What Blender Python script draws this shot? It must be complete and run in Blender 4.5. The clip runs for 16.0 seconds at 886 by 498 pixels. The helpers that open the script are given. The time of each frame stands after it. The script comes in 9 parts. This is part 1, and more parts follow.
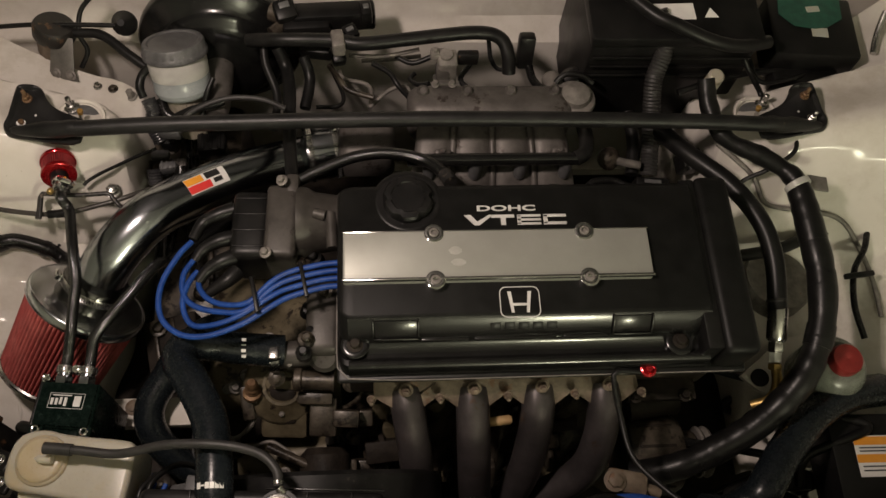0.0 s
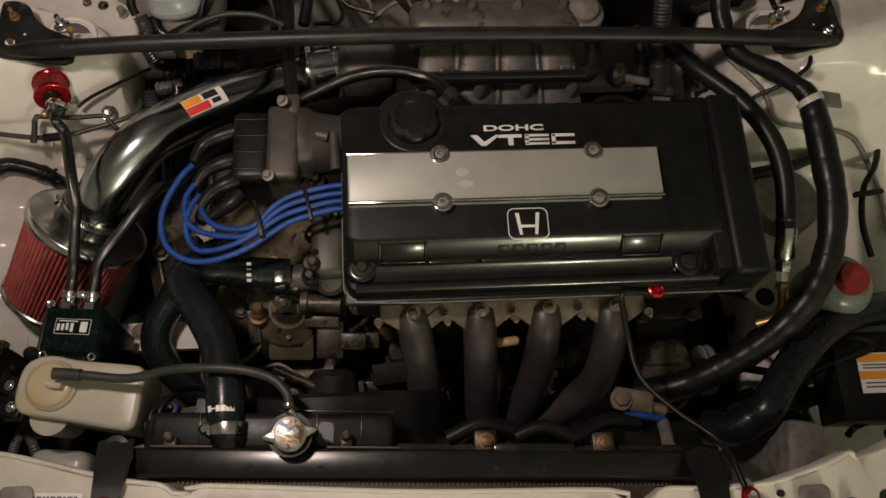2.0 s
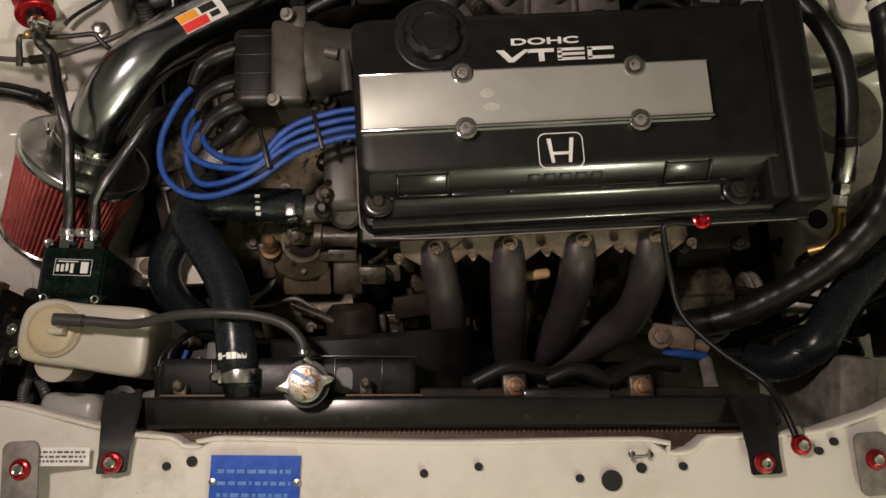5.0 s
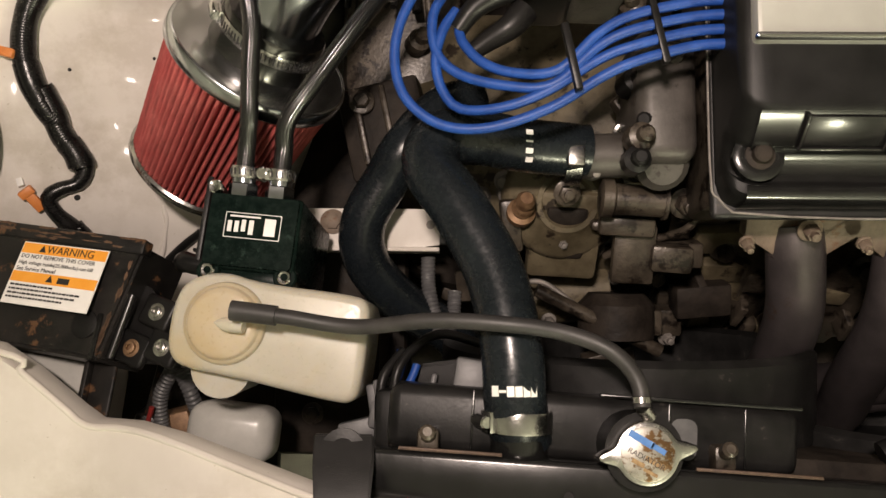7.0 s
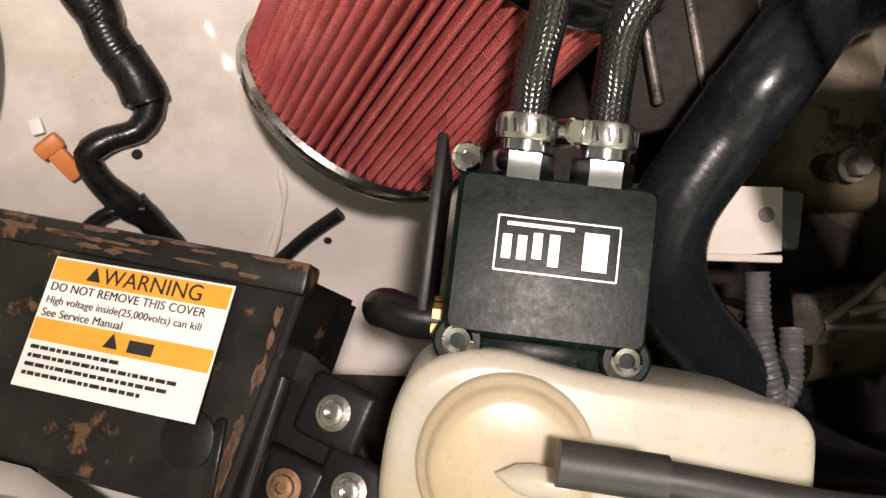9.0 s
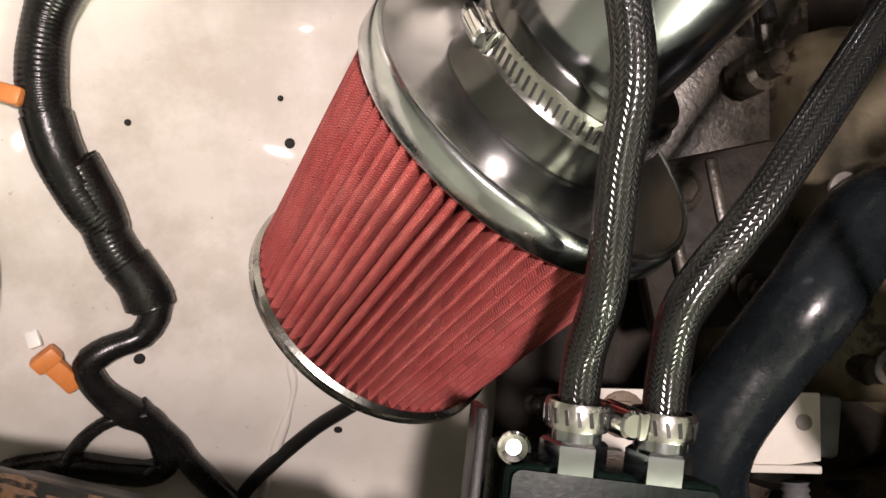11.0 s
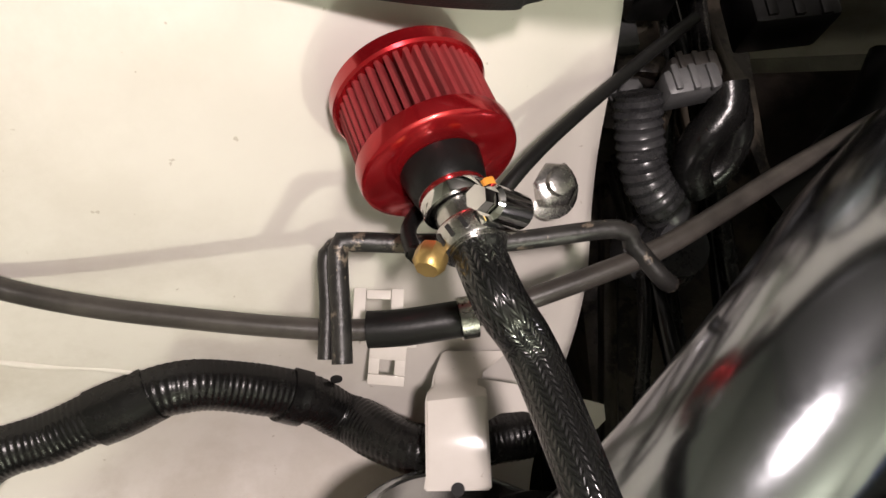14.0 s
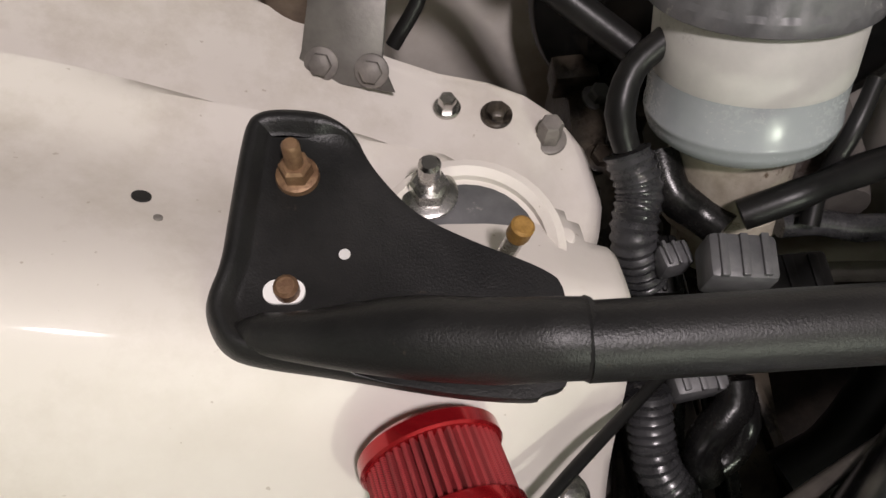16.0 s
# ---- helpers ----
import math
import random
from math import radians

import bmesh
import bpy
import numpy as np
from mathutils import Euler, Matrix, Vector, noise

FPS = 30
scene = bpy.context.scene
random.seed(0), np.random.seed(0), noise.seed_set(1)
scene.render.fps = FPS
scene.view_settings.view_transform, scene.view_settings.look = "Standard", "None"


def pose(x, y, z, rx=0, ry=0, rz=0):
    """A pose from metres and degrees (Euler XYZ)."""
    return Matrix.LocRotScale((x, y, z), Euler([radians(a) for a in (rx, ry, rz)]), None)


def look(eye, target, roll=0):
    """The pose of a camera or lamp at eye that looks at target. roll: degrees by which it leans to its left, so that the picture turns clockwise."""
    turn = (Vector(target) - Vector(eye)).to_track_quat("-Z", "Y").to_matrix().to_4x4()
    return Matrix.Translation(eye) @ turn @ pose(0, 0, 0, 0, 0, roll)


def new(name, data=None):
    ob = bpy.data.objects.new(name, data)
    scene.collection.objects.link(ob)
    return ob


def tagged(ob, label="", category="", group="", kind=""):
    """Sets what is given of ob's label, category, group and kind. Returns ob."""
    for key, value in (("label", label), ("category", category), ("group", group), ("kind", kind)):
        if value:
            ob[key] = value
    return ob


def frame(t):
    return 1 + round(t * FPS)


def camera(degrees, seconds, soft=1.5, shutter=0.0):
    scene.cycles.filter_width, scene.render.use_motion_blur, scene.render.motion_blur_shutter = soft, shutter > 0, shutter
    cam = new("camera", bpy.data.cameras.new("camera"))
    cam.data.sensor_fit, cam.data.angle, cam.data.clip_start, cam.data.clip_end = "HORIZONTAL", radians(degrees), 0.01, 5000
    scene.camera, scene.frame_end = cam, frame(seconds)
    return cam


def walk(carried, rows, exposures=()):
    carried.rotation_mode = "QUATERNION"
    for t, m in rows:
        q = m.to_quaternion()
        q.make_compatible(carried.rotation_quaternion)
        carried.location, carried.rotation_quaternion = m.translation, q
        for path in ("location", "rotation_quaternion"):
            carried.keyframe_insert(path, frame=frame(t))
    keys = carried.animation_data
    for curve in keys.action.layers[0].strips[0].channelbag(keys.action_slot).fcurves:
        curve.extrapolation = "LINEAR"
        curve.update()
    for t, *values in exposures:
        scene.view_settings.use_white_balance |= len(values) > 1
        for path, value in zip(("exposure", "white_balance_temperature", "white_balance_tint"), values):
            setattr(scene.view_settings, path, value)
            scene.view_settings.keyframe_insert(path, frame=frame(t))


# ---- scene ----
cam = camera(57.0, 16.0)
PATH = [
    (0, (-0.151, -0.413, 1.665), (-0.002, 0.412, -0.151), 8.3),
    (0.5, (-0.157, -0.399, 1.657), (-0.003, 0.41, -0.166), 8.6),
    (1, (-0.164, -0.397, 1.656), (-0.006, 0.36, -0.188), 9.4),
    (1.5, (-0.164, -0.398, 1.657), (-0.006, 0.29, -0.214), 10.3),
    (2, (-0.163, -0.405, 1.652), (-0.008, 0.238, -0.236), 10.9),
    (2.5, (-0.16, -0.399, 1.647), (-0.009, 0.201, -0.255), 11.6),
    (3, (-0.156, -0.403, 1.645), (-0.003, 0.186, -0.26), 12.4),
    (5.3, (-0.154, -0.342, 1.557), (-0.079, 0.052, -0.402), 7.4),
    (5.5, (-0.163, -0.342, 1.52), (-0.09, 0.077, -0.434), 6.7),
    (6, (-0.243, -0.304, 1.446), (-0.194, 0.08, -0.516), 4.7),
    (6.5, (-0.313, -0.262, 1.368), (-0.318, 0.065, -0.605), -1.8),
    (7, (-0.374, -0.244, 1.272), (-0.415, -0.007, -0.713), -9.2),
    (7.5, (-0.453, -0.219, 1.151), (-0.513, -0.069, -0.842), -20.1),
    (8, (-0.498, -0.204, 1.046), (-0.547, -0.135, -0.952), -33.6),
    (8.2, (-0.513, -0.197, 1.019), (-0.56, -0.152, -0.98), -44.4),
    (10.3, (-0.579, -0.116, 0.951), (-0.593, -0.04, -1.048), -9.3),
    (10.5, (-0.581, -0.107, 0.952), (-0.591, -0.014, -1.046), -5.0),
    (11, (-0.576, -0.09, 0.951), (-0.568, 0.073, -1.042), 4.1),
    (11.5, (-0.569, -0.061, 0.94), (-0.573, 0.173, -1.046), 0.1),
    (12, (-0.572, -0.037, 0.927), (-0.564, 0.254, -1.052), 2.3),
    (12.5, (-0.571, -0.023, 0.91), (-0.557, 0.311, -1.062), 2.6),
    (13, (-0.568, -0.007, 0.9), (-0.554, 0.375, -1.063), 1.8),
    (13.5, (-0.569, 0.009, 0.901), (-0.504, 0.548, -1.024), 5.5),
    (14, (-0.575, 0.053, 0.92), (-0.474, 0.574, -1.008), 8.1),
    (14.5, (-0.584, 0.101, 0.925), (-0.521, 0.661, -0.994), 5.8),
    (15, (-0.589, 0.107, 0.935), (-0.566, 0.803, -0.94), 1.8),
    (15.5, (-0.587, 0.112, 0.947), (-0.552, 0.88, -0.899), 2.5),
    (16, (-0.576, 0.111, 0.959), (-0.502, 0.926, -0.866), 4.0),
]
EXPOSURES = [(0.0, -1.85, 6800, 10.5), (2.0, -2.02, 6800, 10.5), (3.0, -1.85, 6750, 10.5), (5.5, -1.57, 6600, 11), (6.0, -1.50, 6650, 11), (6.5, -1.22, 6700, 11), (7.0, -0.89, 6800, 10), (8.2, -0.40, 6550, 11), (10.3, -0.28, 6300, 12), (11.5, -0.40, 6200, 12), (12.5, -0.60, 6100, 11), (14.0, -0.87, 6100, 10.5), (14.7, -0.96, 6050, 10.5), (15.5, -1.2, 5950, 10.5), (16.0, -1.14, 5850, 11)]
walk(cam, [(t, look(e, g, r)) for t, e, g, r in PATH], EXPOSURES)

# ---- light: a dim night garage, an added stand-in for a carried torch and a greenish lamp in front of the car ----
world = bpy.data.worlds.new("night")
scene.world = world
world.use_nodes = True
world.node_tree.nodes["Background"].inputs[0].default_value = (0.9, 0.8, 0.78, 1)
world.node_tree.nodes["Background"].inputs[1].default_value = 0.02


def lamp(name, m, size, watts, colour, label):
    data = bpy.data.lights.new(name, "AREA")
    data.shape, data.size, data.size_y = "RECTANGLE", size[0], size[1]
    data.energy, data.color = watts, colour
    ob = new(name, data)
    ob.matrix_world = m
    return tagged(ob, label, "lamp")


# added lamp that stands still in place of a hand-carried torch
lamp("torch_standin", look((-0.46, -0.09, 1.60), (0.2, 0.5, 0.6)), (0.08, 0.08), 27.0, (1.0, 0.84, 0.77), "fixed stand-in for a hand-carried torch, added over the engine bay")
bulb = bpy.data.lights.new("ceiling_light", "POINT")
bulb.energy, bulb.color, bulb.shadow_soft_size = 170.0, (1.0, 1.0, 0.75), 0.06
bulb_at = new("ceiling_light", bulb)
bulb_at.location = (0.62, -2.30, 1.72)
tagged(bulb_at, "greenish globe lamp hanging in front of the car", "lamp")


# ---- materials ----
class Nodes:
    def __init__(self, name):
        self.m = bpy.data.materials.new(name)
        self.m.use_nodes = True
        self.t = self.m.node_tree
        self.b = self.t.nodes["Principled BSDF"]

    def add(self, kind, **props):
        n = self.t.nodes.new(kind)
        if "operation" in props:
            n.operation = props["operation"]
        if "data_type" in props:
            n.data_type = props["data_type"]
        return n

    def link(self, a, b):
        self.t.links.new(a, b)

    def noise(self, scale, detail=4.0, rough=0.6, space="Object"):
        c = self.add("ShaderNodeTexCoord")
        n = self.add("ShaderNodeTexNoise")
        n.inputs["Scale"].default_value, n.inputs["Detail"].default_value, n.inputs["Roughness"].default_value = scale, detail, rough
        self.link(c.outputs[space], n.inputs["Vector"])
        return n.outputs["Fac"]

    def ramp(self, fac, stops):
        r = self.add("ShaderNodeValToRGB")
        while len(r.color_ramp.elements) < len(stops):
            r.color_ramp.elements.new(0.5)
        for e, (p, c) in zip(r.color_ramp.elements, stops):
            e.position, e.color = p, (*c, 1) if len(c) == 3 else c
        self.link(fac, r.inputs["Fac"])
        return r.outputs["Color"]

    def math(self, op, a, b=None):
        n = self.add("ShaderNodeMath", operation=op)
        for i, v in enumerate((a, b)):
            if v is None:
                continue
            if isinstance(v, (int, float)):
                n.inputs[i].default_value = v
            else:
                self.link(v, n.inputs[i])
        return n.outputs[0]

    def mix(self, fac, a, b):
        n = self.add("ShaderNodeMix", data_type="RGBA")
        for s, v in (("Factor", fac), ("A", a), ("B", b)):
            sock = [i for i in n.inputs if i.name == s and i.type == ("VALUE" if s == "Factor" else "RGBA")][0]
            if isinstance(v, tuple):
                sock.default_value = (*v, 1)
            elif isinstance(v, (int, float)):
                sock.default_value = v
            else:
                self.link(v, sock)
        return [o for o in n.outputs if o.type == "RGBA"][0]

    def bump(self, height, strength=0.3, distance=0.001):
        n = self.add("ShaderNodeBump")
        n.inputs["Strength"].default_value, n.inputs["Distance"].default_value = strength, distance
        self.link(height, n.inputs["Height"])
        self.link(n.outputs[0], self.b.inputs["Normal"])

    def set(self, **kw):
        names = {"base": "Base Color", "rough": "Roughness", "metal": "Metallic", "coat": "Coat Weight", "coat_rough": "Coat Roughness",
                 "trans": "Transmission Weight", "ior": "IOR", "sss": "Subsurface Weight", "spec": "Specular IOR Level"}
        for k, v in kw.items():
            s = self.b.inputs[names[k]]
            if isinstance(v, tuple):
                s.default_value = (*v, 1)
            elif isinstance(v, (int, float)):
                s.default_value = v
            else:
                self.link(v, s)
        return self


def surface(name, c0, c1, rough=(0.3, 0.5), metal=0.0, scale=30.0, fine=600.0, bump=0.15, depth=0.0004, coat=0.0, spots=None, spec=0.5):
    """Two tones mixed by a coarse noise, grain by a fine one, with optional spots of a third tone."""
    n = Nodes(name)
    big, small = n.noise(scale, 6.0, 0.65), n.noise(fine, 3.0, 0.6)
    col = n.ramp(big, [(0.35, c0), (0.68, c1)])
    if spots:
        tone, size, amount = spots
        s = n.ramp(n.noise(size, 5.0, 0.7), [(amount, (0, 0, 0)), (amount + 0.06, (1, 1, 1))])
        col = n.mix(s, col, tone)
    mixed = n.math("ADD", n.math("MULTIPLY", big, 0.6), n.math("MULTIPLY", small, 0.4))
    r = n.add("ShaderNodeMapRange")
    r.inputs["From Min"].default_value, r.inputs["From Max"].default_value = 0.3, 0.7
    r.inputs["To Min"].default_value, r.inputs["To Max"].default_value = rough
    n.link(mixed, r.inputs["Value"])
    n.set(base=col, rough=r.outputs[0], metal=metal, coat=coat, coat_rough=0.08, spec=spec)
    if bump:
        n.bump(small, bump, depth)
    return n.m


def paint_white():
    n = Nodes("white_paint")
    big, grime = n.noise(7.0, 5.0, 0.6), n.noise(60.0, 8.0, 0.75)
    col = n.ramp(big, [(0.3, (0.56, 0.525, 0.48)), (0.7, (0.62, 0.585, 0.54))])
    spots = n.ramp(grime, [(0.66, (0, 0, 0)), (0.78, (1, 1, 1))])
    col = n.mix(n.math("MULTIPLY", spots, 0.45), col, (0.42, 0.36, 0.27))
    specks = n.ramp(n.noise(260.0, 2.0, 0.5), [(0.74, (0, 0, 0)), (0.77, (1, 1, 1))])
    col = n.mix(n.math("MULTIPLY", specks, 0.5), col, (0.25, 0.2, 0.14))
    film = n.ramp(n.noise(19.0, 9.0, 0.68), [(0.44, (0, 0, 0)), (0.62, (0.6,) * 3)])
    col = n.mix(n.math("MULTIPLY", film, n.ramp(n.noise(4.5, 2.0, 0.5), [(0.38, (0.1,) * 3), (0.62, (1, 1, 1))])), col, (0.40, 0.36, 0.30))
    rough = n.ramp(grime, [(0.3, (0.45,) * 3), (0.75, (0.6,) * 3)])
    n.set(base=col, rough=rough, coat=0.10, coat_rough=0.09, spec=0.25)
    n.bump(n.noise(15.0, 3.0, 0.45), 0.03, 0.004)
    return n.m


def braid(name, c0, c1, columns=9.0, pitch=0.0042, rough=0.3):
    """Woven sleeve: chevron strands from the tube's own UV (turns round it, metres along it)."""
    n = Nodes(name)
    uv = n.add("ShaderNodeUVMap")
    sep = n.add("ShaderNodeSeparateXYZ")
    n.link(uv.outputs[0], sep.inputs[0])
    tri = n.math("PINGPONG", n.math("MULTIPLY", sep.outputs[0], columns * 2), 1.0)
    ph = n.math("ADD", n.math("MULTIPLY", sep.outputs[1], 1.0 / pitch), n.math("MULTIPLY", tri, 1.2))
    strand = n.math("PINGPONG", ph, 0.5)
    strand = n.math("MULTIPLY", strand, 2.0)
    edge = n.math("PINGPONG", n.math("MULTIPLY", sep.outputs[0], columns * 2), 0.5)
    h = n.math("MULTIPLY", strand, n.math("POWER", n.math("MULTIPLY", edge, 2.0), 0.5))
    col = n.ramp(h, [(0.25, c0), (0.85, c1)])
    n.set(base=col, rough=rough, spec=0.75)
    n.bump(h, 0.85, 0.00022)
    return n.m


def wrapped_hose(name, c0, c1, pitch=0.0032):
    """Silicone hose that shows the turns of its cloth wrapping as faint rings."""
    n = Nodes(name)
    uv = n.add("ShaderNodeUVMap")
    sep = n.add("ShaderNodeSeparateXYZ")
    n.link(uv.outputs[0], sep.inputs[0])
    ring = n.math("MULTIPLY", n.math("PINGPONG", n.math("MULTIPLY", sep.outputs[1], 1.0 / pitch), 0.5), 2.0)
    grain = n.noise(240.0, 4.0, 0.6)
    col = n.ramp(n.noise(26.0, 6.0, 0.65), [(0.35, c0), (0.68, c1)])
    dust = n.ramp(n.noise(70.0, 6.0, 0.75), [(0.6, (0, 0, 0)), (0.74, (0.5,) * 3)])
    col = n.mix(dust, col, (0.035, 0.034, 0.032))
    n.set(base=col, rough=n.ramp(grain, [(0.3, (0.2,) * 3), (0.7, (0.34,) * 3)]), spec=0.32)
    n.bump(n.math("ADD", n.math("MULTIPLY", ring, 0.07), n.math("MULTIPLY", grain, 0.7)), 0.26, 0.0005)
    return n.m


def pleat_cloth(name, c0, c1, cell=0.0013, grime=0.0):
    n = Nodes(name)
    uv = n.add("ShaderNodeUVMap")
    sep = n.add("ShaderNodeSeparateXYZ")
    n.link(uv.outputs[0], sep.inputs[0])
    a = n.math("PINGPONG", n.math("ADD", n.math("MULTIPLY", sep.outputs[1], 1 / cell), n.math("MULTIPLY", sep.outputs[0], 1 / cell)), 0.5)
    b = n.math("PINGPONG", n.math("SUBTRACT", n.math("MULTIPLY", sep.outputs[1], 1 / cell), n.math("MULTIPLY", sep.outputs[0], 1 / cell)), 0.5)
    w = n.math("MULTIPLY", n.math("MINIMUM", a, b), 2.0)
    big = n.noise(40.0, 5.0, 0.7)
    cloth = n.mix(n.ramp(big, [(0.35, (0, 0, 0)), (0.7, (1, 1, 1))]), c0, c1)
    col = n.mix(n.ramp(w, [(0.12, (0.6,) * 3), (0.42, (0, 0, 0))]), cloth, (0.05, 0.008, 0.009))
    # grime streaks along the pleats, strengthened to paint in the grooves' shade
    if grime:
        xyz = n.add("ShaderNodeCombineXYZ")
        n.link(n.math("MULTIPLY", sep.outputs[0], 300.0), xyz.inputs[0])
        n.link(n.math("MULTIPLY", sep.outputs[1], 3.0), xyz.inputs[1])
        streak = n.add("ShaderNodeTexNoise")
        streak.inputs["Scale"].default_value, streak.inputs["Detail"].default_value = 1.0, 3.0
        n.link(xyz.outputs[0], streak.inputs["Vector"])
        col = n.mix(n.ramp(streak.outputs["Fac"], [(0.47, (0, 0, 0)), (0.66, (grime,) * 3)]), col, (0.055, 0.022, 0.019))
    n.set(base=col, rough=0.7, spec=0.3)
    n.bump(w, 0.6, 0.0006)
    return n.m


def waxy(name, c0, c1, stain):
    """Milky tank plastic: light soaks in a little way, with a yellow tide mark in patches."""
    n = Nodes(name)
    col = n.ramp(n.noise(18.0, 5.0, 0.6), [(0.35, c0), (0.68, c1)])
    col = n.mix(n.ramp(n.noise(13.0, 4.0, 0.6), [(0.5, (0, 0, 0)), (0.72, (0.75,) * 3)]), col, stain)
    n.set(base=col, rough=n.ramp(n.noise(300.0, 3.0, 0.6), [(0.3, (0.24,) * 3), (0.7, (0.4,) * 3)]), sss=0.45, spec=0.4)
    n.b.inputs["Subsurface Radius"].default_value = (1.0, 0.75, 0.45)
    n.b.inputs["Subsurface Scale"].default_value = 0.012
    n.bump(n.noise(40.0, 3.0, 0.5), 0.06, 0.002)
    return n.m


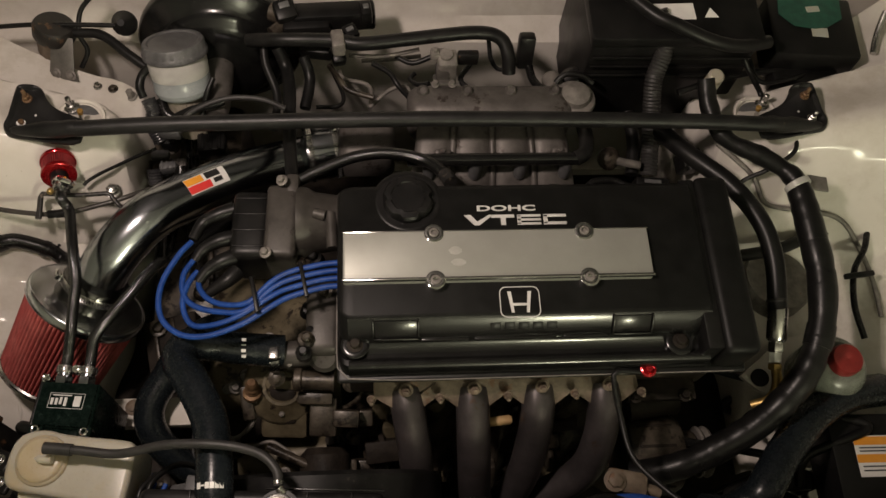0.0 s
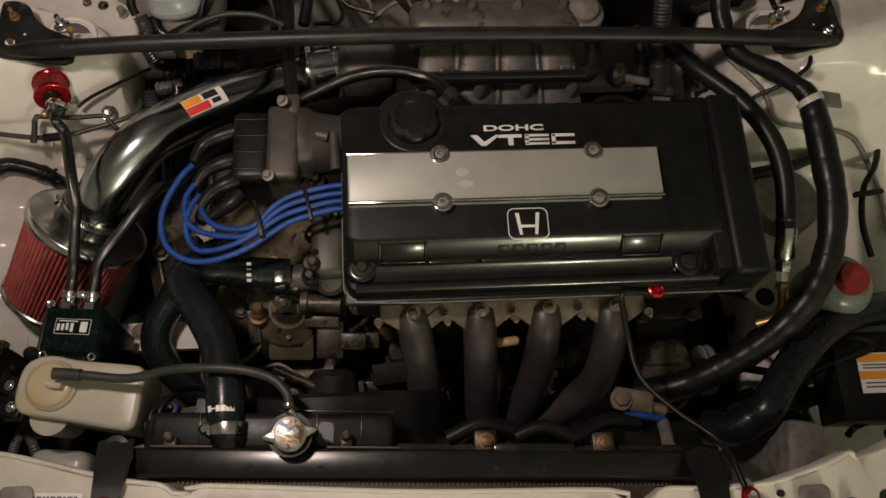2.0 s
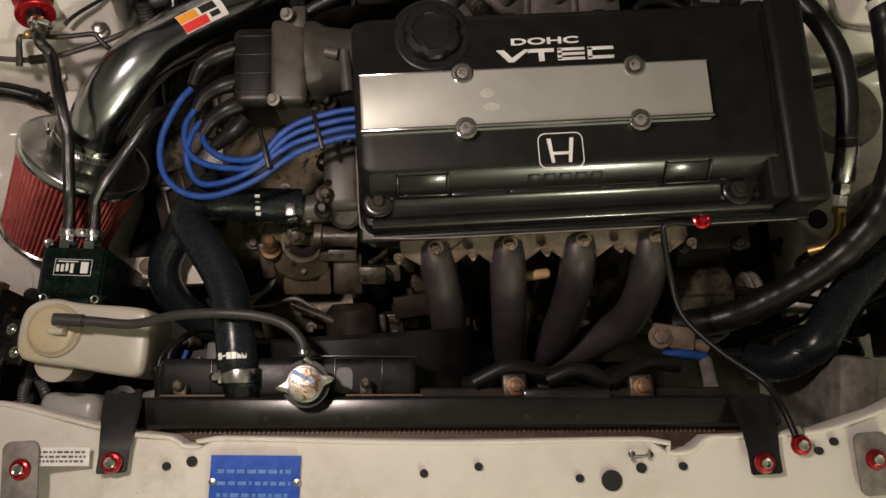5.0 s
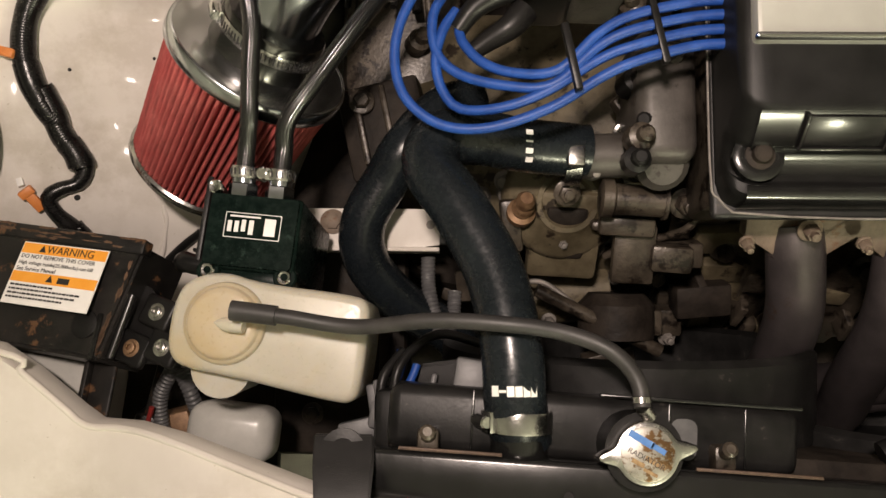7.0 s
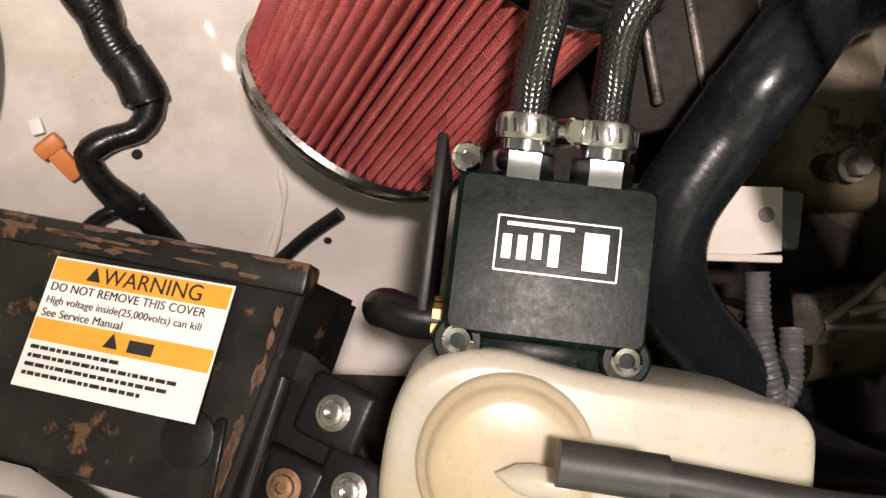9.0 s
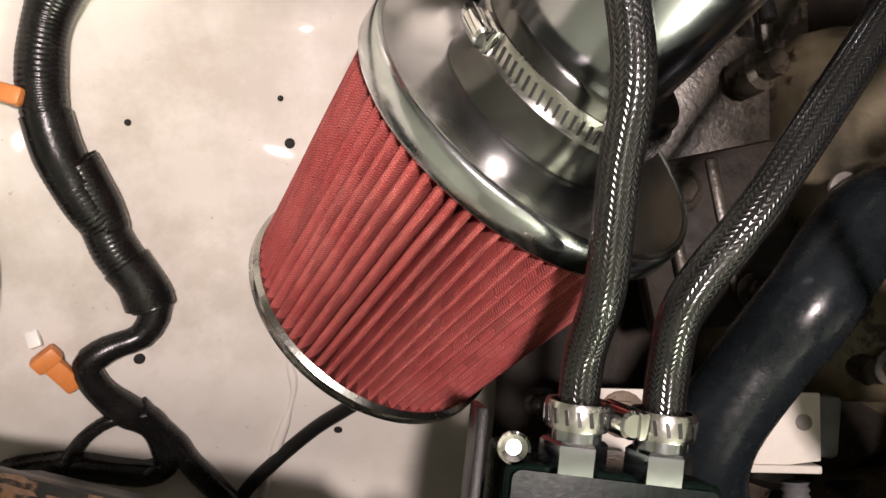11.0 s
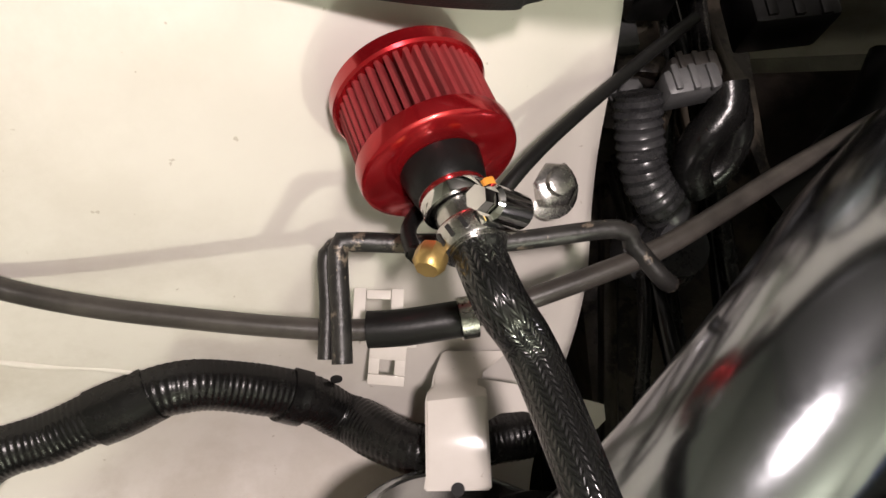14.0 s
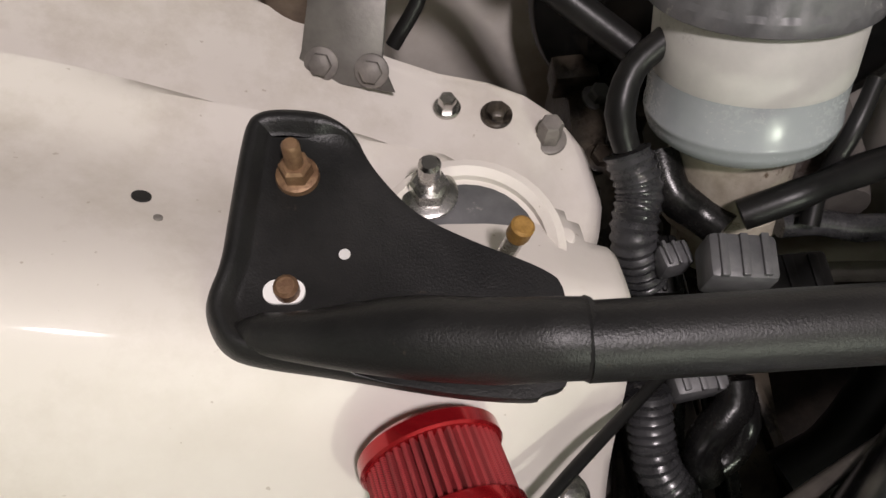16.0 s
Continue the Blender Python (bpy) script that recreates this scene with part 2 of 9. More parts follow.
M = {
    "white": paint_white(),
    "black_wrinkle": surface("black_wrinkle_paint", (0.005, 0.005, 0.0047), (0.009, 0.009, 0.0085), (0.36, 0.5), 0, 40, 1400, 0.4, 0.0003, spec=0.17),
    "black_satin": surface("black_satin_paint", (0.006, 0.006, 0.0056), (0.012, 0.012, 0.0115), (0.12, 0.2), 0, 40, 900, 0.15, 0.0002, spec=0.5),
    "black_gloss": surface("black_gloss_paint", (0.005, 0.005, 0.005), (0.010, 0.010, 0.0095), (0.16, 0.28), 0, 40, 900, 0.15, 0.0002, spec=0.5),
    "black_powder": surface("black_powder_coat", (0.007, 0.007, 0.007), (0.016, 0.0155, 0.015), (0.3, 0.46), 0, 25, 1300, 0.5, 0.0003, spots=((0.045, 0.035, 0.027), 90, 0.67), spec=0.28),
    "black_plastic": surface("black_plastic", (0.005, 0.005, 0.005), (0.010, 0.0095, 0.009), (0.28, 0.46), 0, 35, 900, 0.2, spots=((0.025, 0.021, 0.017), 50, 0.7), spec=0.22),
    "rubber": surface("black_rubber", (0.005, 0.005, 0.005), (0.011, 0.0105, 0.010), (0.3, 0.46), 0, 30, 700, 0.15, spec=0.24),
    "grey_rubber": surface("grey_rubber", (0.015, 0.0145, 0.014), (0.030, 0.028, 0.0265), (0.42, 0.6), 0, 40, 700, 0.2),
    "silicone": wrapped_hose("dark_silicone", (0.0055, 0.0075, 0.009), (0.0095, 0.0125, 0.015)),
    "loom": surface("loom_tape", (0.0045, 0.0045, 0.0045), (0.010, 0.0095, 0.009), (0.18, 0.34), 0, 60, 500, 0.25, 0.0005, spec=0.35),
    "cast": surface("cast_aluminium", (0.07, 0.063, 0.058), (0.14, 0.127, 0.118), (0.42, 0.6), 0.45, 30, 500, 0.4, spots=((0.04, 0.03, 0.025), 35, 0.6)),
    "greasy": surface("greasy_casting", (0.020, 0.0155, 0.0115), (0.085, 0.070, 0.053), (0.24, 0.5), 0.2, 34, 300, 0.6, 0.0006, spots=((0.010, 0.007, 0.005), 48, 0.53), spec=0.45),
    "dirty_alloy": surface("dirty_alloy_casting", (0.038, 0.034, 0.030), (0.072, 0.065, 0.058), (0.36, 0.55), 0.2, 30, 400, 0.35, spots=((0.018, 0.014, 0.011), 40, 0.62), spec=0.4),
    "dark_cast": surface("dark_casting", (0.009, 0.0072, 0.006), (0.030, 0.024, 0.019), (0.45, 0.75), 0.0, 34, 150, 0.6, 0.0010, spec=0.14),
    "header": surface("grey_header_coat", (0.055, 0.048, 0.049), (0.10, 0.087, 0.088), (0.3, 0.44), 0.6, 20, 800, 0.25, spots=((0.07, 0.045, 0.035), 30, 0.62)),
    "iron": surface("rusty_flange", (0.085, 0.062, 0.044), (0.20, 0.155, 0.115), (0.5, 0.75), 0.25, 40, 500, 0.5, spots=((0.13, 0.07, 0.04), 45, 0.58)),
    "steel": surface("zinc_steel", (0.42, 0.41, 0.395), (0.56, 0.545, 0.52), (0.16, 0.32), 1.0, 60, 600, 0.2),
    "rust": surface("rusty_steel", (0.12, 0.065, 0.035), (0.25, 0.155, 0.085), (0.4, 0.6), 0.5, 160, 900, 0.5),
    "brass": surface("brass", (0.42, 0.28, 0.09), (0.6, 0.42, 0.17), (0.3, 0.5), 0.85, 90, 600, 0.25),
    "chrome": surface("polished_metal", (0.62, 0.61, 0.6), (0.72, 0.71, 0.7), (0.05, 0.11), 1.0, 20, 900, 0.02),
    "zinc_rim": surface("zinc_rim", (0.50, 0.52, 0.54), (0.64, 0.66, 0.68), (0.15, 0.26), 1.0, 50, 700, 0.15),
    "satin_plate": surface("satin_plate", (0.66, 0.67, 0.68), (0.78, 0.79, 0.80), (0.16, 0.27), 1.0, 18, 900, 0.03),
    "tube_chrome": surface("polished_tube", (0.30, 0.31, 0.335), (0.37, 0.38, 0.405), (0.15, 0.22), 1.0, 12, 300, 0.008),
    "gunmetal": surface("dark_polished_metal", (0.10, 0.098, 0.096), (0.15, 0.147, 0.144), (0.16, 0.28), 1.0, 18, 700, 0.03),
    "satin": surface("satin_silver_plate", (0.31, 0.31, 0.28), (0.35, 0.35, 0.32), (0.36, 0.44), 0.35, 15, 900, 0.02, spec=0.3),
    "pale_metal": surface("pale_spot", (0.42, 0.41, 0.38), (0.52, 0.51, 0.48), (0.3, 0.4), 0.35, 120, 900, 0.02, spec=0.4),
    "silver_paint": surface("silver_paint", (0.6, 0.59, 0.57), (0.7, 0.69, 0.67), (0.35, 0.5), 0.2, 60, 900, 0.1),
    "red_anod": surface("red_anodised_metal", (0.32, 0.006, 0.010), (0.41, 0.010, 0.016), (0.16, 0.26), 0.7, 20, 800, 0.05, coat=0.5),
    "red_plastic": surface("red_plastic", (0.16, 0.014, 0.013), (0.23, 0.024, 0.02), (0.35, 0.5), 0, 40, 700, 0.1),
    "blue_rubber": surface("blue_silicone", (0.006, 0.034, 0.17), (0.012, 0.06, 0.27), (0.4, 0.58), 0, 60, 600, 0.1, spec=0.35),
    "pale_blue": surface("pale_blue_print", (0.06, 0.16, 0.4), (0.12, 0.24, 0.5), (0.3, 0.45), 0, 60, 800, 0.1),
    "worn_label": surface("worn_cap_label", (0.28, 0.26, 0.22), (0.50, 0.48, 0.44), (0.22, 0.4), 0.75, 90, 700, 0.2, spots=((0.16, 0.09, 0.04), 110, 0.52)),
    "tape": surface("cloth_tape", (0.005, 0.005, 0.005), (0.010, 0.0095, 0.009), (0.26, 0.44), 0, 70, 130, 0.4, 0.0008, spec=0.26),
    "blue_plate": surface("blue_plate", (0.004, 0.045, 0.33), (0.008, 0.08, 0.46), (0.25, 0.4), 0.1, 90, 800, 0.15),
    "cream": waxy("yellowed_plastic", (0.40, 0.375, 0.30), (0.47, 0.45, 0.38), (0.43, 0.35, 0.20)),
    "cream_cap": waxy("yellowed_cap", (0.42, 0.355, 0.24), (0.47, 0.41, 0.30), (0.42, 0.32, 0.17)),
    "brake_fluid": surface("brake_fluid_wall", (0.23, 0.25, 0.255), (0.29, 0.31, 0.315), (0.2, 0.32), 0, 18, 600, 0.1),
    "dirty_cream": surface("dirt_stained_cream", (0.20, 0.175, 0.135), (0.36, 0.33, 0.27), (0.4, 0.6), 0, 60, 700, 0.2, spots=((0.09, 0.06, 0.035), 70, 0.6)),
    "frost": surface("frosted_plastic", (0.36, 0.355, 0.33), (0.48, 0.475, 0.44), (0.25, 0.4), 0, 18, 600, 0.1),
    "grey_plastic": surface("grey_plastic", (0.06, 0.06, 0.062), (0.105, 0.105, 0.106), (0.38, 0.55), 0, 60, 700, 0.2, spots=((0.2, 0.19, 0.18), 90, 0.66)),
    "dark_conduit": surface("dusty_dark_conduit", (0.018, 0.018, 0.019), (0.045, 0.045, 0.047), (0.2, 0.38), 0, 60, 700, 0.2, spots=((0.12, 0.115, 0.11), 90, 0.64)),
    "tank_black": surface("black_tank_plastic", (0.006, 0.006, 0.0058), (0.015, 0.0145, 0.014), (0.28, 0.5), 0, 30, 500, 0.2, spots=((0.05, 0.046, 0.04), 60, 0.64), spec=0.22),
    "worn_brown": surface("worn_brown_print", (0.20, 0.12, 0.055), (0.36, 0.25, 0.13), (0.35, 0.5), 0.3, 300, 900, 0.1),
    "fluid": surface("dark_fluid_tank", (0.12, 0.13, 0.11), (0.17, 0.18, 0.155), (0.22, 0.35), 0, 18, 600, 0.1),
    "orange": surface("orange_clip", (0.5, 0.16, 0.04), (0.62, 0.22, 0.06), (0.35, 0.5), 0, 40, 600, 0.1),
    "label_white": surface("white_label", (0.72, 0.71, 0.68), (0.8, 0.79, 0.76), (0.3, 0.45), 0, 40, 600, 0.05),
    "label_orange": surface("orange_label", (0.75, 0.3, 0.03), (0.82, 0.36, 0.05), (0.3, 0.45), 0, 40, 600, 0.05),
    "label_red": surface("red_label", (0.7, 0.04, 0.04), (0.78, 0.06, 0.05), (0.3, 0.45), 0, 40, 600, 0.05),
    "ink": surface("black_ink", (0.012, 0.012, 0.012), (0.02, 0.02, 0.02), (0.4, 0.5), 0, 40, 600, 0.05),
    "green_black": surface("black_anodised_block", (0.0022, 0.0056, 0.0044), (0.0070, 0.0135, 0.0108), (0.2, 0.34), 0.0, 150, 500, 0.08, spots=((0.016, 0.028, 0.023), 130, 0.6), spec=0.045),
    "rusty_box": surface("rusty_black_box", (0.007, 0.0068, 0.0066), (0.020, 0.018, 0.016), (0.3, 0.5), 0.05, 30, 700, 0.3, spots=((0.11, 0.058, 0.03), 44, 0.58), spec=0.32),
    "fins": surface("radiator_fins", (0.06, 0.04, 0.03), (0.12, 0.08, 0.055), (0.5, 0.7), 0.4, 90, 900, 0.4),
    "concrete": surface("garage_floor", (0.1, 0.09, 0.08), (0.2, 0.185, 0.165), (0.6, 0.85), 0, 9, 160, 0.4, 0.002, spots=((0.03, 0.025, 0.02), 5, 0.6)),
    "plaster": surface("bounce_plaster", (0.60, 0.59, 0.56), (0.68, 0.67, 0.64), (0.7, 0.9), 0, 3, 120, 0.3, 0.001),
    "board": surface("dark_bonnet", (0.05, 0.049, 0.047), (0.09, 0.088, 0.085), (0.7, 0.9), 0, 3, 120, 0.3, 0.001),
    "flake_rust": surface("flaking_rust", (0.055, 0.03, 0.017), (0.12, 0.066, 0.036), (0.6, 0.85), 0, 300, 900, 0.5),
    "dull_zinc": surface("dull_zinc_sheet", (0.10, 0.094, 0.085), (0.17, 0.16, 0.145), (0.35, 0.5), 0.4, 40, 600, 0.15, spots=((0.10, 0.05, 0.03), 60, 0.66)),
    "ochre": surface("ochre_stain", (0.22, 0.12, 0.025), (0.36, 0.21, 0.05), (0.45, 0.65), 0.2, 400, 900, 0.4),
    "worn_black": surface("worn_black_steel", (0.012, 0.0115, 0.011), (0.03, 0.028, 0.026), (0.3, 0.5), 0.2, 120, 700, 0.4, spots=((0.16, 0.13, 0.10), 160, 0.585)),
    "olive_cast": surface("olive_stained_casting", (0.055, 0.044, 0.026), (0.15, 0.125, 0.08), (0.35, 0.6), 0.15, 26, 300, 0.4, 0.0005, spots=((0.02, 0.014, 0.009), 38, 0.58), spec=0.35),
    "pcb_green": surface("dark_green_print", (0.01, 0.05, 0.035), (0.02, 0.09, 0.06), (0.3, 0.5), 0, 80, 600, 0.1),
    "wood": surface("bamboo", (0.34, 0.21, 0.10), (0.46, 0.31, 0.15), (0.4, 0.55), 0, 60, 800, 0.2),
    "sheath": surface("dusty_cable_sheath", (0.028, 0.025, 0.022), (0.06, 0.053, 0.046), (0.28, 0.45), 0, 50, 600, 0.2, spec=0.4),
    "braid": braid("black_braid", (0.003, 0.003, 0.003), (0.010, 0.0098, 0.0105), 12, 0.0021, 0.17),
    "cloth": pleat_cloth("red_filter_cloth", (0.44, 0.075, 0.072), (0.58, 0.15, 0.135), grime=0.36),
    "gauze": pleat_cloth("red_gauze", (0.34, 0.022, 0.030), (0.46, 0.055, 0.055), 0.0007, grime=0.45),
    "hole": surface("dark_hole", (0.004, 0.004, 0.004), (0.008, 0.007, 0.006), (0.7, 0.9)),
    "dusty": surface("dusty_grey_steel", (0.12, 0.11, 0.1), (0.24, 0.22, 0.2), (0.5, 0.7), 0.3, 60, 700, 0.3, spots=((0.2, 0.09, 0.04), 60, 0.66)),
}


# ---- mesh helpers ----
def thing(name, place, label, category, group="", kind=""):
    ob = new(name)
    ob.empty_display_size = 0.02
    ob.location = place
    return tagged(ob, label, category, group, kind)


def finish(bm, smooth=True):
    bmesh.ops.recalc_face_normals(bm, faces=bm.faces)
    for f in bm.faces:
        f.smooth = smooth
    return bm


def part(name, bm, mat, parent=None, label="", smooth=True, sharp=40):
    """One bmesh, in world places, as one mesh object under its thing."""
    me = bpy.data.meshes.new(name)
    finish(bm, smooth)
    bm.to_mesh(me)
    bm.free()
    me.materials.append(M[mat] if isinstance(mat, str) else mat)
    if smooth and sharp:
        me.set_sharp_from_angle(angle=radians(sharp))
    ob = new(name, me)
    if parent is not None:
        base = parent
        off = Vector((0, 0, 0))
        while base is not None:
            off += base.location
            base = base.parent
        ob.parent = parent
        me.transform(Matrix.Translation(-off))
    if label:
        ob["label"] = label
    return ob


def single(name, bm, mat, label, category, kind="", group=""):
    return tagged(part(name, bm, mat), label, category, group, kind)


def box(bm, c, s, rot=(0, 0, 0), bevel=0.002, seg=2, m=None):
    geo = bmesh.ops.create_cube(bm, size=1.0)
    vs = geo["verts"]
    bmesh.ops.scale(bm, vec=s, verts=vs)
    if bevel:
        es = list({e for v in vs for e in v.link_edges})
        r = bmesh.ops.bevel(bm, geom=es, offset=min(bevel, min(s) * 0.45), segments=seg, affect="EDGES", profile=0.5)
        vs = list({v for f in r["faces"] for v in f.verts} | {v for v in vs if v.is_valid})
    t = m if m is not None else pose(*c, *rot)
    bmesh.ops.transform(bm, matrix=t, verts=vs)
    return bm


def basis(d, up=(0, 0, 1)):
    d = Vector(d).normalized()
    u = Vector(up)
    if abs(d.dot(u)) > 0.95:
        u = Vector((0, 1, 0))
    x = u.cross(d).normalized()
    return x, d.cross(x), d


def lathe(bm, base, d, profile, seg=32, up=(0, 0, 1), wave=None, closed=True):
    """Turned body: profile rows of (radius, distance along d)."""
    x, y, z = basis(d, up)
    base = Vector(base)
    uvl = bm.loops.layers.uv.verify()
    rings = []
    for k, (r, h) in enumerate(profile):
        ring = []
        for i in range(seg):
            a = 2 * math.pi * i / seg
            rr = r * (1 + (wave(i, k) if wave else 0))
            ring.append(bm.verts.new(base + x * (rr * math.cos(a)) + y * (rr * math.sin(a)) + z * h))
        rings.append(ring)
    run = 0.0
    for k in range(len(rings) - 1):
        nxt = run + math.hypot(profile[k + 1][0] - profile[k][0], profile[k + 1][1] - profile[k][1])
        for i in range(seg):
            j = (i + 1) % seg
            f = bm.faces.new((rings[k][i], rings[k][j], rings[k + 1][j], rings[k + 1][i]))
            ra = 2 * math.pi * max(profile[k][0], 0.001)
            for lp, (u, v) in zip(f.loops, ((i, run), (i + 1, run), (i + 1, nxt), (i, nxt))):
                lp[uvl].uv = (u / seg * ra, v)
        run = nxt
    if closed:
        for ring, r in ((rings[0], profile[0][0]), (rings[-1], profile[-1][0])):
            if r > 1e-5:
                bm.faces.new(ring)
    return bm


def rod(bm, a, b, r, r2=None, seg=16):
    d = Vector(b) - Vector(a)
    return lathe(bm, a, d, [(r, 0), (r if r2 is None else r2, d.length)], seg)


def smooth_line(pts, step=0.006):
    P = [Vector(p) for p in pts]
    P = [P[0] * 2 - P[1]] + P + [P[-1] * 2 - P[-2]]
    out = []
    for i in range(1, len(P) - 2):
        n = max(2, int((P[i + 1] - P[i]).length / step))
        for k in range(n):
            t = k / n
            a, b, c, d = P[i - 1], P[i], P[i + 1], P[i + 2]
            out.append(0.5 * ((2 * b) + (c - a) * t + (2 * a - 5 * b + 4 * c - d) * t * t + (3 * b - a - 3 * c + d) * t ** 3))
    out.append(P[-2].copy())
    return out


def tube(bm, pts, r, seg=14, step=0.006, ridge=0.0, pitch=0.004, wob=0.0, radius=None, raw=False):
    """Swept tube with UV: turns round it, metres along it. ridge: height of rings at a pitch. radius: function of 0..1."""
    line = pts if raw else smooth_line(pts, pitch / 4 if ridge else step)
    uvl = bm.loops.layers.uv.verify()
    total = sum((line[i + 1] - line[i]).length for i in range(len(line) - 1))
    d = (line[1] - line[0]).normalized()
    x = basis(d)[0]
    run, rings, runs = 0.0, [], []
    for i, p in enumerate(line):
        if i:
            run += (p - line[i - 1]).length
        nd = (line[min(i + 1, len(line) - 1)] - line[max(i - 1, 0)]).normalized()
        x = (x - nd * x.dot(nd)).normalized()
        y = nd.cross(x)
        rr = r * (radius(run / total) if radius else 1)
        if ridge:
            rr += ridge * (0.5 + 0.5 * math.cos(2 * math.pi * run / pitch))
        if wob:
            rr += wob * noise.noise(p * 60)
        rings.append([bm.verts.new(p + x * (rr * math.cos(2 * math.pi * k / seg)) + y * (rr * math.sin(2 * math.pi * k / seg))) for k in range(seg)])
        runs.append(run)
    for i in range(len(rings) - 1):
        for k in range(seg):
            j = (k + 1) % seg
            f = bm.faces.new((rings[i][k], rings[i][j], rings[i + 1][j], rings[i + 1][k]))
            for lp, (u, v) in zip(f.loops, ((k, i), (k + 1, i), (k + 1, i + 1), (k, i + 1))):
                lp[uvl].uv = (u / seg, runs[v])
    bm.faces.new(rings[0])
    bm.faces.new(rings[-1])
    return bm


def bolt(bm, p, r=0.006, h=0.005, d=(0, 0, 1), washer=1.5, stud=0.0):
    """Flanged hexagon bolt head, optionally with a stud through it."""
    prof = [(r * washer, 0), (r * washer, 0.0014), (r * washer * 0.9, 0.002)]
    lathe(bm, p, d, prof, 20)
    q = Vector(p) + Vector(d).normalized() * 0.0018
    lathe(bm, q, d, [(r, 0), (r, h * 0.85), (r * 0.82, h)], 6)
    if stud:
        lathe(bm, q, d, [(r * 0.55, 0), (r * 0.55, h + stud * 0.9), (r * 0.4, h + stud)], 12)
    return bm


def plate(bm, outline, thick, z=None, m=None, bevel=0.0015):
    """Flat piece from an outline of (x, y), drawn in its own plane and placed by m, or of (x, y) at the height z."""
    t = m if m is not None else Matrix.Translation((0, 0, z))
    vs = [bm.verts.new((p[0], p[1], 0)) for p in outline]
    f = bm.faces.new(vs)
    r = bmesh.ops.extrude_face_region(bm, geom=[f])
    up = [v for v in r["geom"] if isinstance(v, bmesh.types.BMVert)]
    bmesh.ops.translate(bm, vec=(0, 0, -thick), verts=vs)
    if bevel:
        es = [e for e in bm.edges if e.is_valid and e.verts[0] in up and e.verts[1] in up]
        r = bmesh.ops.bevel(bm, geom=es, offset=bevel, segments=2, affect="EDGES", profile=0.5)
        vs = vs + list({v for ff in r["faces"] for v in ff.verts})
    allv = list(set(vs) | {v for v in up if v.is_valid})
    bmesh.ops.transform(bm, matrix=t, verts=allv)
    return bm


def rounded(w, h, r, n=5, cx=0.0, cy=0.0):
    out = []
    for sx, sy, a0 in ((1, 1, 0), (-1, 1, 90), (-1, -1, 180), (1, -1, 270)):
        for k in range(n + 1):
            a = radians(a0 + 90 * k / n)
            out.append((cx + sx * (w / 2 - r) + r * math.cos(a), cy + sy * (h / 2 - r) + r * math.sin(a)))
    return out


def letters(name, words, m, size, mat, parent=None, thick=0.0003, spread=1.0, bold=0.0):
    cu = bpy.data.curves.new(name, "FONT")
    cu.body, cu.size, cu.extrude, cu.space_character, cu.offset = words, size, thick, spread, bold
    tmp = bpy.data.objects.new(name, cu)
    me = bpy.data.meshes.new_from_object(tmp)
    bpy.data.objects.remove(tmp)
    bm = bmesh.new()
    bm.from_mesh(me)
    bmesh.ops.transform(bm, matrix=m, verts=bm.verts)
    return part(name, bm, mat, parent, smooth=False)


def plane_pose(o, x, y):
    """A pose whose origin is o, its x axis along o->x, and y near o->y."""
    o, x, y = Vector(o), Vector(x), Vector(y)
    a = (x - o).normalized()
    n = a.cross(y - o).normalized()
    b = n.cross(a)
    return Matrix(((a.x, b.x, n.x, o.x), (a.y, b.y, n.y, o.y), (a.z, b.z, n.z, o.z), (0, 0, 0, 1)))


def sstep(a, b, v):
    t = min(1, max(0, (v - a) / (b - a)))
    return t * t * (3 - 2 * t)


BM = bmesh.new
CX = -0.083  # middle of the car


def mirrored(p):
    return (2 * CX - p[0], *p[1:])


# ---- the shell of the bay ----
def apron_height(x, y):
    """Height of the inner wing panel on the exhaust-filter side, with the strut tower swelling out of it."""
    zb = 0.497 + 0.05 * sstep(-0.2, 0.0, y) + 0.012 * sstep(0.0, 0.1, y)
    zb += 0.06 * sstep(-0.63, -0.80, x) + 0.16 * sstep(-0.80, -0.95, x)
    zb -= 0.012 * math.exp(-((x + 0.70) ** 2 + (y + 0.04) ** 2) / 0.0012)
    zb -= 0.03 * sstep(-0.12, -0.2, y)
    top = 0.732 + 0.34 * max(-0.03, -0.60 - x)
    top -= 0.030 * sstep(0.19, 0.262, y)
    yb = float(np.interp(x, (-0.70, -0.594, -0.567, -0.536, -0.515, -0.505, -0.497), (0.285, 0.277, 0.274, 0.263, 0.246, 0.226, 0.20)))
    top -= 0.040 * sstep(yb - 0.004, yb + 0.011, y)
    top -= 0.05 * sstep(-0.565, -0.505, x) * (1 - sstep(0.158, 0.208, y))
    top -= 0.012 * sstep(-0.535, -0.505, x)
    top -= 0.027 * sstep(0.185, 0.142, y)
    rise = sstep(0.055, 0.165, y + 0.10 * max(0.0, -0.62 - x))
    return zb + rise * (top - zb)


def apron_edge(y):
    if y > 0.25:
        return float(np.interp(y, (0.25, 0.262, 0.278, 0.306, 0.32, 0.331, 0.338, 0.345, 0.36, 0.38, 0.46), (-0.509, -0.501, -0.498, -0.503, -0.512, -0.542, -0.573, -0.606, -0.655, -0.709, -0.866)))
    return -0.532 + 0.023 * sstep(0.03, 0.13, y) - 0.02 * sstep(-0.02, -0.10, y)


